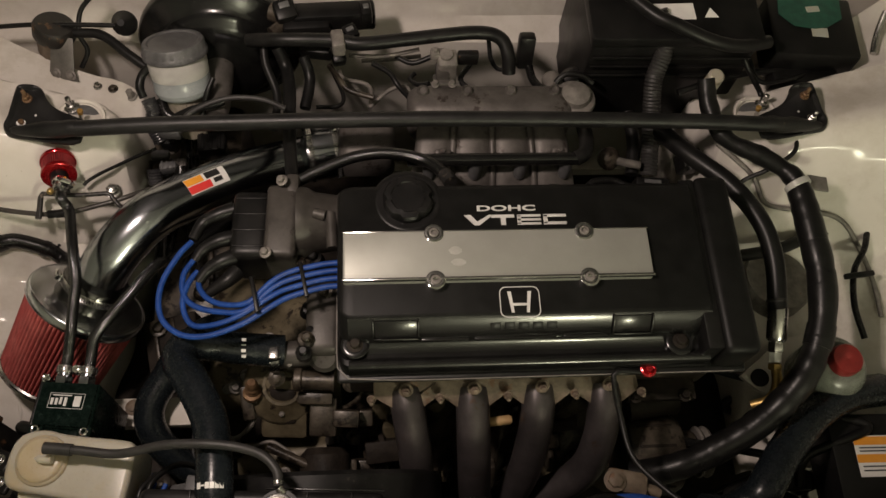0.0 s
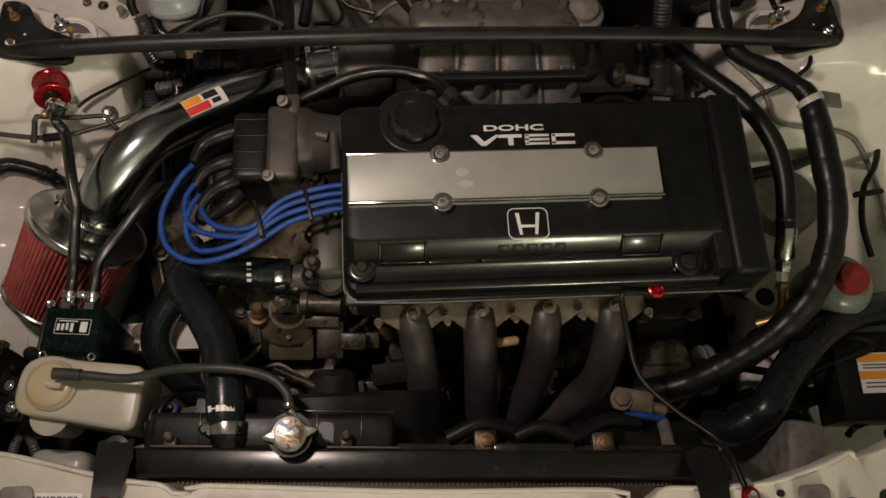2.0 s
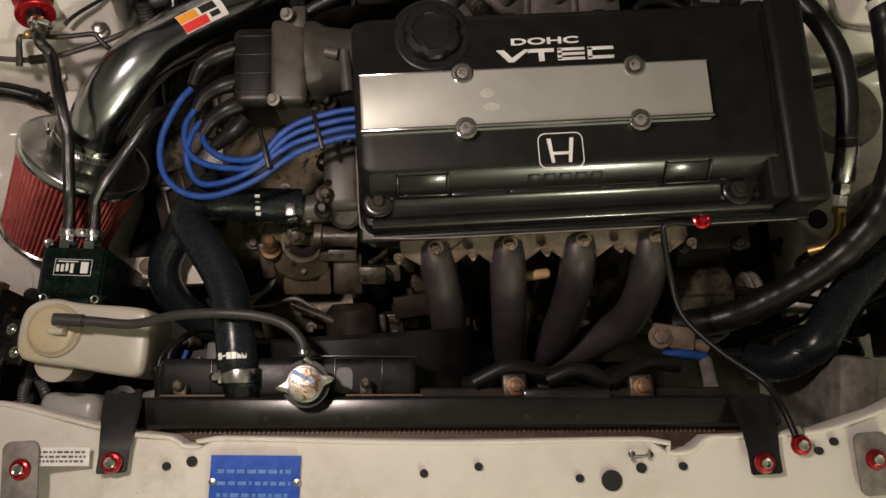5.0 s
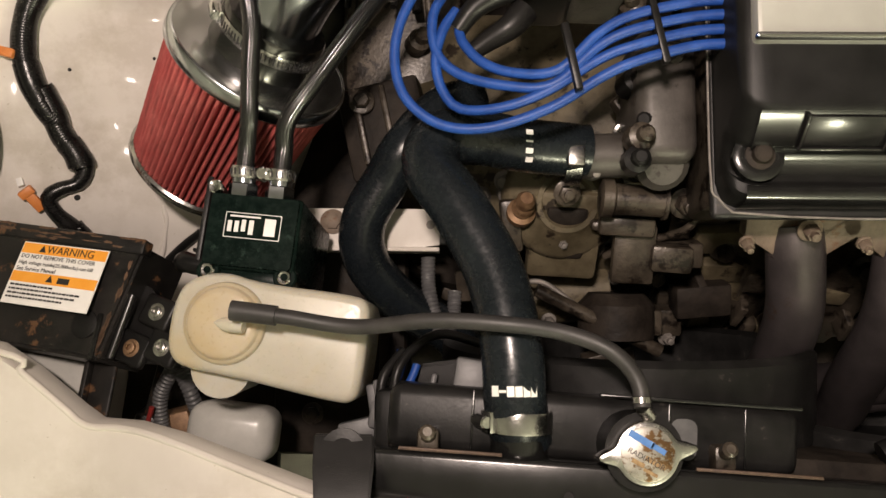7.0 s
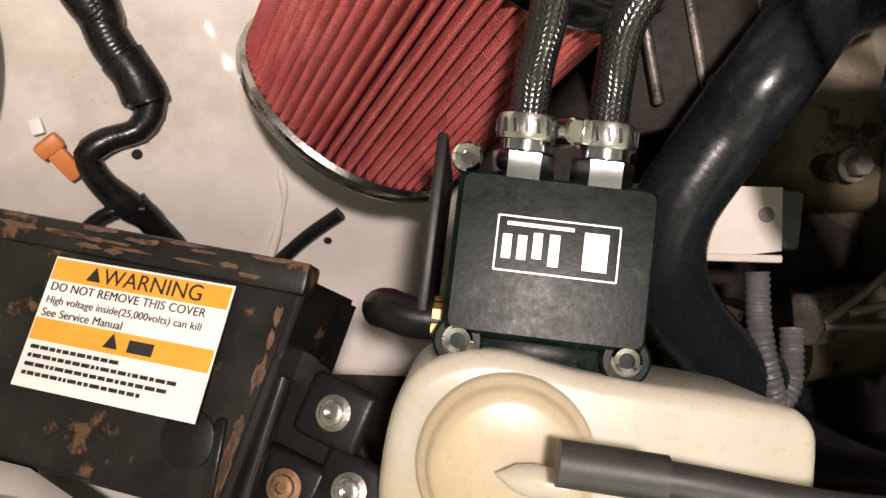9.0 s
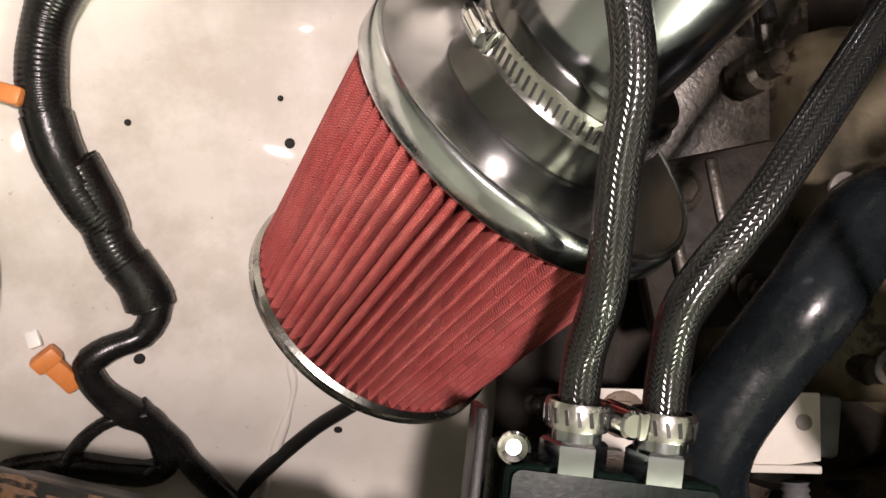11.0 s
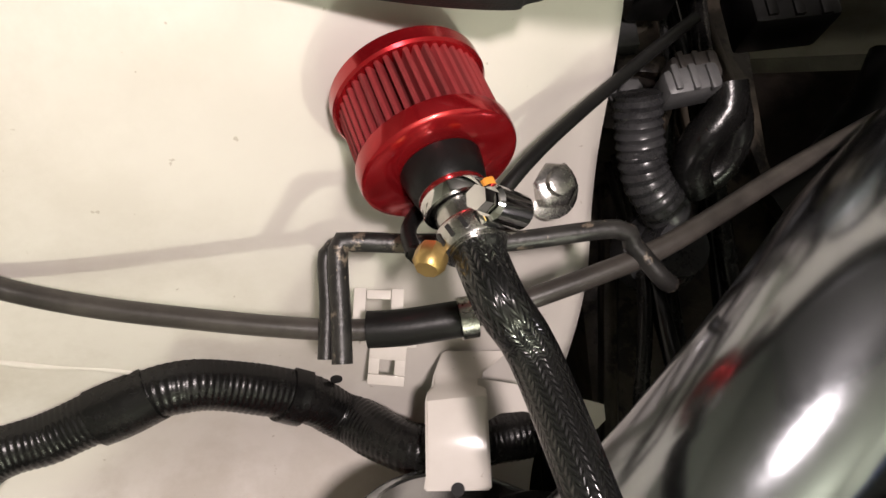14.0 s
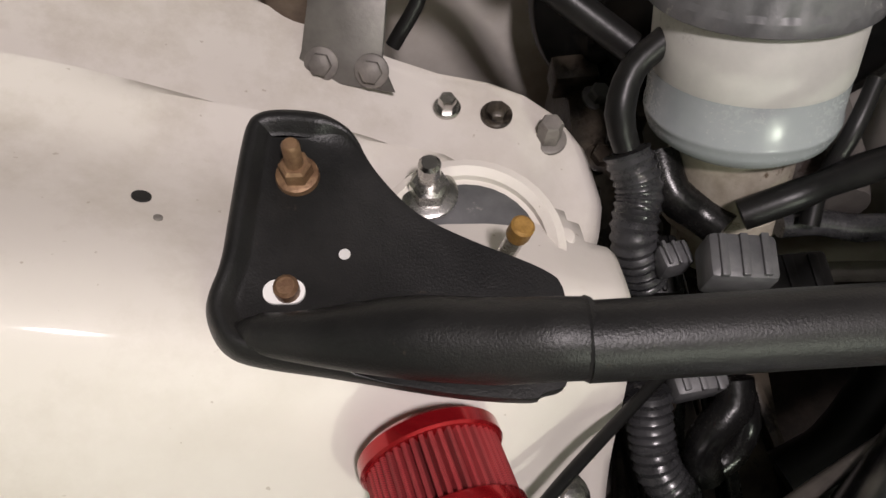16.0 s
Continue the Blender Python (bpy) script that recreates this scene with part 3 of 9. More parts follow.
def inner_wing(name, side, label):
    bm = BM()
    nx, ny = 90, 140
    rows = []
    for j in range(ny + 1):
        y = -0.235 + 0.695 * j / ny
        xe = apron_edge(y)
        row = []
        for i in range(nx + 1):
            x = -0.98 + (xe + 0.98) * i / nx
            z = apron_height(x, y)
            row.append((x, y, z))
        row += [(xe + 0.004, y, row[-1][2] - 0.002), (xe + 0.008, y, row[-1][2] - 0.008), (xe + 0.010, y, row[-1][2] - 0.03), (xe + 0.015, y, 0.25)]
        rows.append([bm.verts.new(p if side < 0 else mirrored(p)) for p in row])
    for a, b in zip(rows, rows[1:]):
        for i in range(len(a) - 1):
            bm.faces.new((a[i], a[i + 1], b[i + 1], b[i]))
    ob = single(name, bm, "white", label, "inner wing", "structure")
    s = ob.modifiers.new("thickness", "SOLIDIFY")
    s.thickness, s.offset = 0.0015, -1
    return ob


wing_l = inner_wing("wall_inner_wing_1", -1, "cream white painted inner wing panel with strut tower")
inner_wing("wall_inner_wing_2", 1, "cream white painted inner wing panel with strut tower beside the battery")


def firewall():
    # profile in (y, z), carried across the bay
    prof = [(0.43, 0.2), (0.43, 0.50), (0.432, 0.56), (0.44, 0.60), (0.462, 0.612), (0.475, 0.625), (0.478, 0.66), (0.485, 0.685), (0.53, 0.70), (0.55, 0.74), (0.55, 0.90), (0.62, 0.92)]
    bm = BM()
    n = 40
    rows = []
    for i in range(n + 1):
        x = -1.0 + 1.85 * i / n
        rows.append([bm.verts.new((x, y + 0.006 * noise.noise((x * 6, z * 5, 1)), z)) for y, z in prof])
    for a, b in zip(rows, rows[1:]):
        for k in range(len(prof) - 1):
            bm.faces.new((a[k], a[k + 1], b[k + 1], b[k]))
    ob = single("wall_firewall", bm, "white", "cream white painted firewall with a pressed ledge", "firewall", "structure")
    s = ob.modifiers.new("thickness", "SOLIDIFY")
    s.thickness = 0.003


firewall()

# floor of the garage and dark parts added under the bay
bm = BM()
box(bm, (0, 1.0, -0.05), (4.6, 7.2, 0.1), bevel=0)
single("floor", bm, "concrete", "stained grey concrete garage floor", "floor", "structure")
# unseen ceiling and walls, white and close so they bounce light inwards
bm = BM()
box(bm, (0, 1.0, 2.55), (4.6, 7.2, 0.1), bevel=0)
single("ceiling", bm, "plaster", "unseen plain white garage ceiling that bounces light", "ceiling", "structure")
for k, (c, d) in enumerate((((0, 4.6, 1.25), (4.6, 0.1, 2.5)), ((0, -2.6, 1.25), (4.6, 0.1, 2.5)), ((-2.25, 1.0, 1.25), (0.1, 7.1, 2.5)), ((2.25, 1.0, 1.25), (0.1, 7.1, 2.5)))):
    bm = BM()
    box(bm, c, d, bevel=0)
    single("wall_garage_%d" % (k + 1), bm, "plaster", "unseen plain white garage wall that bounces light", "wall", "structure")

# bonnet, propped open above the back of the bay; unseen, dark to reflect little
bm = BM()
rows = []
for j in range(13):
    u = j / 12 * 1.16
    y, z = 0.60 - 0.42 * u, 0.95 + 0.92 * u
    rows.append([bm.verts.new((CX + (i / 16 - 0.5) * 1.46, y - 0.05 * (1 - (i / 8 - 1) ** 2), z)) for i in range(17)])
for a, b in zip(rows, rows[1:]):
    for i in range(16):
        bm.faces.new((a[i], a[i + 1], b[i + 1], b[i]))
hood = single("bonnet", bm, "board", "propped open bonnet, out of view, darkened to dull its reflections", "bonnet", "structure")
s = hood.modifiers.new("thickness", "SOLIDIFY")
s.thickness = 0.012


# front panel: white slam panel with its notched inner edge
CORE_Z = 0.772


def panel_z(x):
    return CORE_Z - 0.07 * sstep(0.38, 0.56, abs(x - CX))


core_edge = [(-0.99, -0.19), (-0.707, -0.249), (-0.678, -0.267), (-0.644, -0.293), (-0.630, -0.302), (-0.598, -0.303), (-0.560, -0.309),
             (-0.447, -0.340), (-0.393, -0.350), (-0.382, -0.358), (-0.363, -0.359), (-0.350, -0.353), (-0.138, -0.370), (0.070, -0.380),
             (0.087, -0.393), (0.112, -0.393), (0.129, -0.382), (0.168, -0.383), (0.242, -0.382), (0.304, -0.367), (0.345, -0.354), (0.369, -0.359),
             (0.52, -0.31), (0.62, -0.20), (0.83, -0.19)]


def slam_panel():
    bm = BM()
    back = [bm.verts.new((x, y, panel_z(x))) for x, y in core_edge]
    lip = [bm.verts.new((v.co.x, v.co.y + 0.003, v.co.z - 0.004)) for v in back]
    low = [bm.verts.new((v.co.x, v.co.y + 0.004, v.co.z - 0.03)) for v in back]
    mid = [bm.verts.new((v.co.x, v.co.y - 0.03, v.co.z + 0.001)) for v in back]
    fr = [bm.verts.new((v.co.x, -0.53, v.co.z + 0.004)) for v in back]
    bot = [bm.verts.new((v.co.x, -0.56, v.co.z - 0.30)) for v in back]
    for a, b in ((low, lip), (lip, back), (back, mid), (mid, fr), (fr, bot)):
        for i in range(len(a) - 1):
            bm.faces.new((a[i], a[i + 1], b[i + 1], b[i]))
    return single("wall_front_panel", bm, "white", "cream white painted front slam panel with small holes", "front panel", "structure")


slam = slam_panel()
bm = BM()
tube(bm, [(x, y + 0.001, panel_z(x) + 0.0006) for x, y in core_edge], 0.0026, 10, 0.006)
part("rolled_edge", bm, "white", slam)
# added dark panel that stands for the shaded gap below the box
bm = BM()
box(bm, (-0.70, -0.30, 0.455), (0.30, 0.15, 0.02), rot=(0, 4, 0), bevel=0.006)
filler_panel = single("dark_filler", bm, "dark_cast", "dark panel added for the black gap under the electronics box", "tray")
for x, y, a in ((-0.640, -0.285, 0.030), (-0.662, -0.330, 0.022), (-0.755, -0.300, 0.030)):
    bm = BM()
    box(bm, (x, y, 0.500), (a, 0.055, 0.07), rot=(6, 8, -14), bevel=0.004)
    part("tray_bracket", bm, "rusty_box", filler_panel)


for p, r in (((-0.397, -0.375, 0.775), .004), ((-0.373, -0.372, 0.775), .005), ((-0.152, -0.397, 0.775), .004), ((-0.099, -0.394, 0.775), .004), ((-0.002, -0.411, 0.775), .004), ((0.059, -0.405, 0.775), .005),
             ((0.100, -0.406, 0.775), .004), ((0.029, -0.415, 0.775), .010), ((0.236, -0.400, 0.775), .004), ((0.252, -0.392, 0.775), .004), ((0.329, -0.408, 0.775), .008), ((0.369, -0.402, 0.775), .008), ((0.051, -0.392, 0.775), .003), ((0.069, -0.393, 0.775), .003)):
    bm = BM()
    lathe(bm, p, (0, 0, 1), [(r, -0.004), (r, 0.0008)], 16)
    part("panel_hole", bm, "hole", slam)
bm = BM()
for x in (-0.0085, 0.0085):
    box(bm, (0.059 + x, -0.393, 0.7765), (0.0028, 0.010, 0.0016), bevel=0.0004)
box(bm, (0.059, -0.3935, 0.7763), (0.0175, 0.0022, 0.0012), bevel=0.0004)
part("spring_clip", bm, "steel", slam, "small bright spring clip")

# plugs and holes in the inner wing beside the air filter
def wing_hole(p, r, mat="hole", rise=0.0006):
    x, y = p[:2]
    e = 0.004
    n = Vector((apron_height(x - e, y) - apron_height(x + e, y), apron_height(x, y - e) - apron_height(x, y + e), 2 * e)).normalized()
    bm = BM()
    lathe(bm, Vector((x, y, apron_height(x, y))) - n * 0.002, n, [(r, 0), (r, 0.002 + rise), (r * 0.8, 0.0022 + rise)], 18)
    part("wing_hole" if mat == "hole" else "wing_plug", bm, mat, wing_l)


for p, r in (((-0.722, -0.004, 0.578), .0016), ((-0.652, -0.006, 0.549), .0026), ((-0.657, 0.016, 0.551), .0015), ((-0.603, 0.090, 0.594), .0024), ((-0.630, -0.154, 0.492), .0024), ((-0.721, -0.114, 0.549), .0028), ((-0.659, 0.230, 0.734), .0030)):
    wing_hole(p, r)
wing_hole((-0.721, -0.114, 0.549), 0.0068, "white", 0.0004)
wing_hole((-0.652, 0.221, 0.737), 0.0014, "dusty", 0.0006)


# ---- engine ----
def valve_cover():
    t = thing("valve_cover", (0.04, -0.04, 0.735), "black crinkle-painted twin-cam valve cover with silver trim", "valve cover")
    prof = [(0.079, 0.728), (0.079, 0.768), (0.072, 0.785), (0.064, 0.790), (-0.094, 0.789), (-0.098, 0.788), (-0.1005, 0.7855), (-0.116, 0.7685), (-0.1175, 0.764), (-0.119, 0.756), (-0.136, 0.7515), (-0.1385, 0.7535), (-0.140, 0.757), (-0.1465, 0.7565), (-0.1495, 0.752), (-0.151, 0.728)]
    x0, x1 = -0.2035, 0.236
    bm = BM()
    xs = [x0, x0 + 0.0015, x0 + 0.004, x0 + 0.008, x0 + 0.014, x0 + 0.02, x1 - 0.006, x1 - 0.002, x1]
    ins = [0.018, 0.0115, 0.0065, 0.003, 0.0008, 0.0, 0.0, 0.0015, 0.005]
    rows = []
    for x, k in zip(xs, ins):
        rows.append([bm.verts.new((x, y - k * (0.6 if y > 0 else -1) * (1 if abs(y) > 0.06 else 0), z - (0.35 * k if z > 0.74 else 0))) for y, z in prof])
    for a, b in zip(rows, rows[1:]):
        for i in range(len(prof) - 1):
            bm.faces.new((a[i], a[i + 1], b[i + 1], b[i]))
    bm.faces.new(rows[0])
    bm.faces.new(rows[-1])
    part("cover_body", bm, "black_wrinkle", t)
    bm = BM()
    skirt = [(0.0992, 0.7872), (0.1015, 0.7856), (0.1168, 0.7688), (0.1183, 0.764), (0.1198, 0.7563), (0.1358, 0.7522), (0.1382, 0.7542), (0.1398, 0.7578), (0.1468, 0.7573), (0.1501, 0.7525), (0.1516, 0.731)]
    ra, rb = [], []
    for y, z in skirt:
        ra.append(bm.verts.new((-0.1915, -y, z)))
        rb.append(bm.verts.new((0.234, -y, z)))
    for k in range(len(skirt) - 1):
        bm.faces.new((ra[k], ra[k + 1], rb[k + 1], rb[k]))
    part("front_step", bm, "black_satin", t, "semi-gloss black front step", sharp=0)
    # belt-end cap, higher, with a groove before it
    bm = BM()
    box(bm, (0.2625, -0.036, 0.758), (0.043, 0.232, 0.066), bevel=0.009, seg=3)
    part("belt_end_cap", bm, "black_wrinkle", t)
    bm = BM()
    box(bm, (0.232, -0.034, 0.757), (0.02, 0.222, 0.058), bevel=0.003)
    part("groove", bm, "black_plastic", t)
    # gasket flange: worn bright rim round the foot
    bm = BM()
    box(bm, (0.040, -0.036, 0.7265), (0.492, 0.242, 0.008), bevel=0.004, seg=3)
    part("flange", bm, "black_powder", t, "black flange with a worn bright edge")
    bm = BM()
    tube(bm, [(-0.192, -0.153, 0.731), (-0.12, -0.1565, 0.731), (0.1, -0.1565, 0.731), (0.27, -0.1565, 0.731)], 0.0008, 6, 0.02)
    tube(bm, [(-0.2055, 0.05, 0.731), (-0.2065, -0.12, 0.731), (-0.202, -0.143, 0.731), (-0.192, -0.153, 0.731)], 0.0008, 6, 0.006)
    part("worn_edge", bm, "dusty", t, "worn bare metal edge")
    # front step: two raised pads, a long ledge with notches
    for x, w in ((-0.137, 0.052), (0.1395, 0.046)):
        m = pose(x, -0.1092, 0.7772, 48, 0, 0)
        bm = BM()
        for sx in (-1, 1):
            box(bm, None, (0.0028, 0.026, 0.006), bevel=0.0012, m=m @ pose(sx * w / 2, 0, 0.001))
        box(bm, None, (w + 0.0028, 0.0028, 0.005), bevel=0.0012, m=m @ pose(0, -0.0125, 0.0008))
        pad = part("pocket_frame", bm, "black_satin", t)
        bm = BM()
        box(bm, None, (w - 0.003, 0.0215, 0.003), bevel=0.0008, m=m @ pose(0, 0.0005, 0.0004))
        part("pocket_face", bm, "black_satin", pad)
    for x, w in ((-0.080, 0.055), (0.002, 0.096), (0.085, 0.052)):
        bm = BM()
        box(bm, (x, -0.1185, 0.7655), (w, 0.006, 0.0055), bevel=0.0016)
        part("ledge_rib", bm, "black_satin", t)
    # raised maker bar on the slope, as plain blocks
    bm = BM()
    for k in range(5):
        box(bm, (-0.022 + k * 0.0165, -0.1085, 0.7775), (0.012, 0.009, 0.0022), rot=(46, 0, 0), bevel=0.0004)
    ob = part("raised_mark", bm, "black_plastic", t)
    ob["kind"] = "stuff"
    # corner bolts in rubber seats
    for x, y, z in ((-0.184, -0.121, 0.757), (0.199, -0.127, 0.757)):
        bm = BM()
        lathe(bm, (x, y, z), (0, 0, 1), [(0.0165, -0.004), (0.0165, 0.002), (0.014, 0.0035), (0.011, 0.0035)], 28)
        part("bolt_seat", bm, "black_gloss", t)
        bm = BM()
        lathe(bm, (x, y, z + 0.003), (0, 0, 1), [(0.0095, 0), (0.0095, 0.002), (0.006, 0.0025), (0.006, 0.008), (0.0048, 0.009)], 24)
        part("cover_bolt", bm, "dark_cast", t)
    bm = BM()
    bolt(bm, (0.262, -0.128, 0.765), 0.005, 0.007)
    part("cover_bolt", bm, "dark_cast", t)
    for x in (-0.03, 0.07, 0.17):
        bm = BM()
        box(bm, (x, 0.083, 0.745), (0.016, 0.010, 0.03), bevel=0.003)
        part("back_lug", bm, "black_wrinkle", t)
    # silver plug cover with its four bolts
    bm = BM()
    plate(bm, rounded(0.364, 0.064, 0.003, 3, -0.0145, -0.0265), 0.012, z=0.7985, bevel=0.0025)
    pc = part("plug_cover", bm, "satin", t, "brushed silver spark plug cover")
    bm = BM()
    box(bm, (-0.0145, -0.0565, 0.7975), (0.366, 0.0042, 0.006), bevel=0.0018)
    box(bm, (-0.0145, 0.0045, 0.7965), (0.366, 0.0022, 0.004), bevel=0.0008)
    part("bright_rim", bm, "chrome", pc)
    for x in (-0.09, 0.09):
        for y in (0.001, -0.0585):
            bm = BM()
            lathe(bm, (x, y, 0.788), (0, 0, 1), [(0.0115, 0), (0.0115, 0.0115), (0.0095, 0.0125), (0.0072, 0.0122), (0.0066, 0.0105)], 28)
            part("screw_boss", bm, "chrome", pc)
    for x in (-0.09, 0.09):
        for y in (0.001, -0.0585):
            bm = BM()
            lathe(bm, (x, y, 0.797), (0, 0, 1), [(0.0058, 0), (0.0058, 0.0045), (0.0035, 0.005), (0.0033, 0.002)], 20)
            part("cap_screw", bm, "dusty", pc)
    for x, y, a, b in ((-0.0655, -0.0215, 0.0075, 0.0052), (-0.0625, -0.0365, 0.0085, 0.0046)):
        bm = BM()
        plate(bm, [(x + a * math.cos(k * math.pi / 10) * (1 + 0.12 * math.sin(k * 2.1)), y + b * math.sin(k * math.pi / 10)) for k in range(20)], 0.0004, z=0.7988, bevel=0)
        part("pale_mark", bm, "pale_metal", pc, "small pale spot")
    # silver lettering behind the plug cover
    letters("lettering", "DOHC", pose(-0.037, 0.034, 0.7902) @ Matrix.Diagonal((1.95, 0.82, 1, 1)), 0.0125, "silver_paint", t, 0.0005, 1.0, 0.0003)
    bm = BM()
    for k, (x, w) in enumerate(((-0.052, 0.030), (-0.019, 0.028), (0.0125, 0.029), (0.0445, 0.028))):
        if k == 0:
            plate(bm, [(x, 0.0285), (x + 0.008, 0.0285), (x + 0.016, 0.0195), (x + 0.030, 0.0285), (x + 0.0355, 0.0285), (x + 0.018, 0.0145), (x + 0.0125, 0.0145)], 0.001, z=0.7908, bevel=0)
        elif k == 1:
            plate(bm, [(x, 0.0285), (x + w, 0.0285), (x + w, 0.0245), (x + 0.0175, 0.0245), (x + 0.0175, 0.0145), (x + 0.0115, 0.0145), (x + 0.0115, 0.0245), (x, 0.0245)], 0.001, z=0.7908, bevel=0)
        else:
            for yy in ((0.0269, 0.0215, 0.0161) if k == 2 else (0.0266, 0.0164)):
                box(bm, (x + w / 2, yy, 0.7904), (w, 0.0031 if k == 2 else 0.0038, 0.001), bevel=0.0003)
            box(bm, (x + 0.0025, 0.0215, 0.7904), (0.005, 0.0125, 0.001), bevel=0.0003)
    part("silver_mark", bm, "silver_paint", t)
    # maker's badge: a rounded frame with two posts and a bridge
    bm = BM()
    o, i = rounded(0.047, 0.038, 0.008, 5, 0.0065, -0.0845), rounded(0.0448, 0.0358, 0.0072, 5, 0.0065, -0.0845)
    vo, vi = [bm.verts.new((*p, 0.7912)) for p in o], [bm.verts.new((*p, 0.7912)) for p in i]
    for k in range(len(vo)):
        j = (k + 1) % len(vo)
        bm.faces.new((vo[k], vo[j], vi[j], vi[k]))
    for sx in (-1, 1):
        plate(bm, [(0.0065 + sx * 0.0140, -0.0715), (0.0065 + sx * 0.0098, -0.0715), (0.0065 + sx * 0.0070, -0.0975), (0.0065 + sx * 0.0104, -0.0975)][::sx], 0.001, z=0.7914, bevel=0)
    box(bm, (0.0065, -0.0875, 0.7909), (0.017, 0.0032, 0.001), bevel=0.0003)
    part("badge", bm, "silver_paint", t, "silver outlined badge")
    # red dipstick-side bolt on the front edge
    bm = BM()
    lathe(bm, (0.163, -0.1535, 0.735), (0, 0, 1), [(0.0098, 0), (0.0098, 0.003), (0.0075, 0.0042), (0.0062, 0.0032)], 28)
    lathe(bm, (0.163, -0.1535, 0.738), (0, 0, 1), [(0.0045, 0), (0.0045, 0.005), (0.003, 0.0055)], 6)
    part("red_washer", bm, "red_anod", t, "red anodised cup washer")
    return t


valve_cover()


def oil_cap():
    t = thing("oil_filler_cap", (-0.119, 0.049, 0.79), "black plastic oil filler cap with notched rim", "cap")
    bm = BM()
    lathe(bm, (-0.119, 0.049, 0.782), (0, 0, 1), [(0.044, 0), (0.044, 0.004), (0.039, 0.008), (0.036, 0.008)], 40)
    part("base_ring", bm, "black_plastic", t)
    bm = BM()
    lathe(bm, (-0.119, 0.049, 0.788), (0, 0, 1), [(0.030, 0), (0.0305, 0.010), (0.028, 0.013), (0.021, 0.014), (0.0195, 0.0125), (0.0, 0.0125)], 48, wave=lambda i, k: -0.10 if (i % 8 < 2 and 0 < k < 4) else 0)
    part("grip", bm, "black_plastic", t)


oil_cap()


def cylinder_head():
    t = thing("engine_block", (0.03, -0.03, 0.35), "dark oily aluminium engine block and cylinder head", "engine")
    bm = BM()
    box(bm, (0.035, -0.035, 0.675), (0.46, 0.215, 0.10), bevel=0.006)
    part("head", bm, "greasy", t)
    bm = BM()
    box(bm, (0.04, -0.03, 0.48), (0.45, 0.19, 0.32), bevel=0.01)
    part("block", bm, "dark_cast", t)
    bm = BM()
    outline = [(-0.165, 0.016), (-0.165, 0.03), (-0.14, 0.043)]
    for k in range(4):
        cx = -0.125 + k * 0.0837
        outline += [(cx - 0.02, 0.045), (cx, 0.052), (cx + 0.02, 0.045), (cx + 0.042, 0.034)]
    outline += [(0.165, 0.03), (0.168, 0.016)]
    lower = [(x, 0.012 - (0.016 if abs(((x + 0.125) / 0.0837) - round((x + 0.125) / 0.0837)) < 0.3 else 0)) for x, y in outline[::-1]][1:-1]
    plate(bm, outline[::-1] + [(x, y) for x, y in lower[::-1]], 0.012, m=pose(0, -0.172, 0.668, 28, 0, 0), bevel=0.002)
    part("exhaust_flange", bm, "iron", t, "rust-stained exhaust flange")
    for k in range(5):
        bm = BM()
        bolt(bm, (-0.167 + k * 0.0837, -0.166, 0.684), 0.0045, 0.006, (0, -0.75, 0.66), 1.3, 0.004)
        part("flange_nut", bm, "iron", t)
    for k in range(4):
        bm = BM()
        bolt(bm, (-0.125 + k * 0.0837, -0.158, 0.692), 0.006, 0.008, (0, -0.6, 0.8), 1.5, 0.004)
        part("flange_nut", bm, "iron", t)
    # ribs, bosses and pipes on the front of the block
    random.seed(4)
    for k in range(46):
        bm = BM()
        x, z = random.uniform(-0.17, 0.24), random.uniform(0.36, 0.62)
        if k % 3:
            box(bm, (x, -0.13, z), (random.uniform(0.012, 0.05), random.uniform(0.01, 0.035), random.uniform(0.008, 0.03)), rot=(0, random.uniform(-12, 12), 0), bevel=0.003)
        else:
            lathe(bm, (x, -0.12, z), (0, -1, 0.1), [(0.014, 0), (0.014, 0.018), (0.009, 0.021), (0.009, 0.03)], 16)
        part("casting_boss", bm, "dark_cast" if k % 4 else "greasy", t)
    prof = [(-0.12, 0.575), (-0.150, 0.545), (-0.178, 0.505), (-0.205, 0.455), (-0.222, 0.40), (-0.222, 0.28)]
    bm = BM()
    rows = []
    for i in range(31):
        x = -0.19 + 0.46 * i / 30
        dip = 0.010 * math.sin(i * 0.9) + 0.006 * math.sin(i * 2.3)
        rows.append([bm.verts.new((x, y + dip * (k > 0), z)) for k, (y, z) in enumerate(prof)])
    for u, v in zip(rows, rows[1:]):
        for k in range(len(prof) - 1):
            bm.faces.new((u[k], u[k + 1], v[k + 1], v[k]))
    part("crankcase", bm, "greasy", t, "oil-stained crankcase below the exhaust")
    for k in range(64):
        u = random.uniform(0.4, 3.9)
        i = int(u)
        y, z = (prof[i][c] + (prof[i + 1][c] - prof[i][c]) * (u - i) for c in (0, 1))
        x = random.uniform(-0.17, 0.25)
        bm = BM()
        if k % 4 == 0:
            lathe(bm, (x, y + 0.006, z), (0, -0.7, 0.7), [(0.013, 0), (0.013, 0.012), (0.008, 0.015), (0.008, 0.022)], 16)
        elif k % 4 == 1:
            box(bm, (x, y, z + 0.004), (0.008, 0.05, 0.03), rot=(-30, 0, random.uniform(-15, 15)), bevel=0.002)
        else:
            box(bm, (x, y, z + 0.002), (random.uniform(0.015, 0.05), random.uniform(0.012, 0.03), random.uniform(0.012, 0.03)), rot=(-35, random.uniform(-10, 10), random.uniform(-8, 8)), bevel=0.003)
        part("casting_boss", bm, ("greasy", "dark_cast", "greasy", "olive_cast")[(k // 4) % 4], t)
    bm = BM()
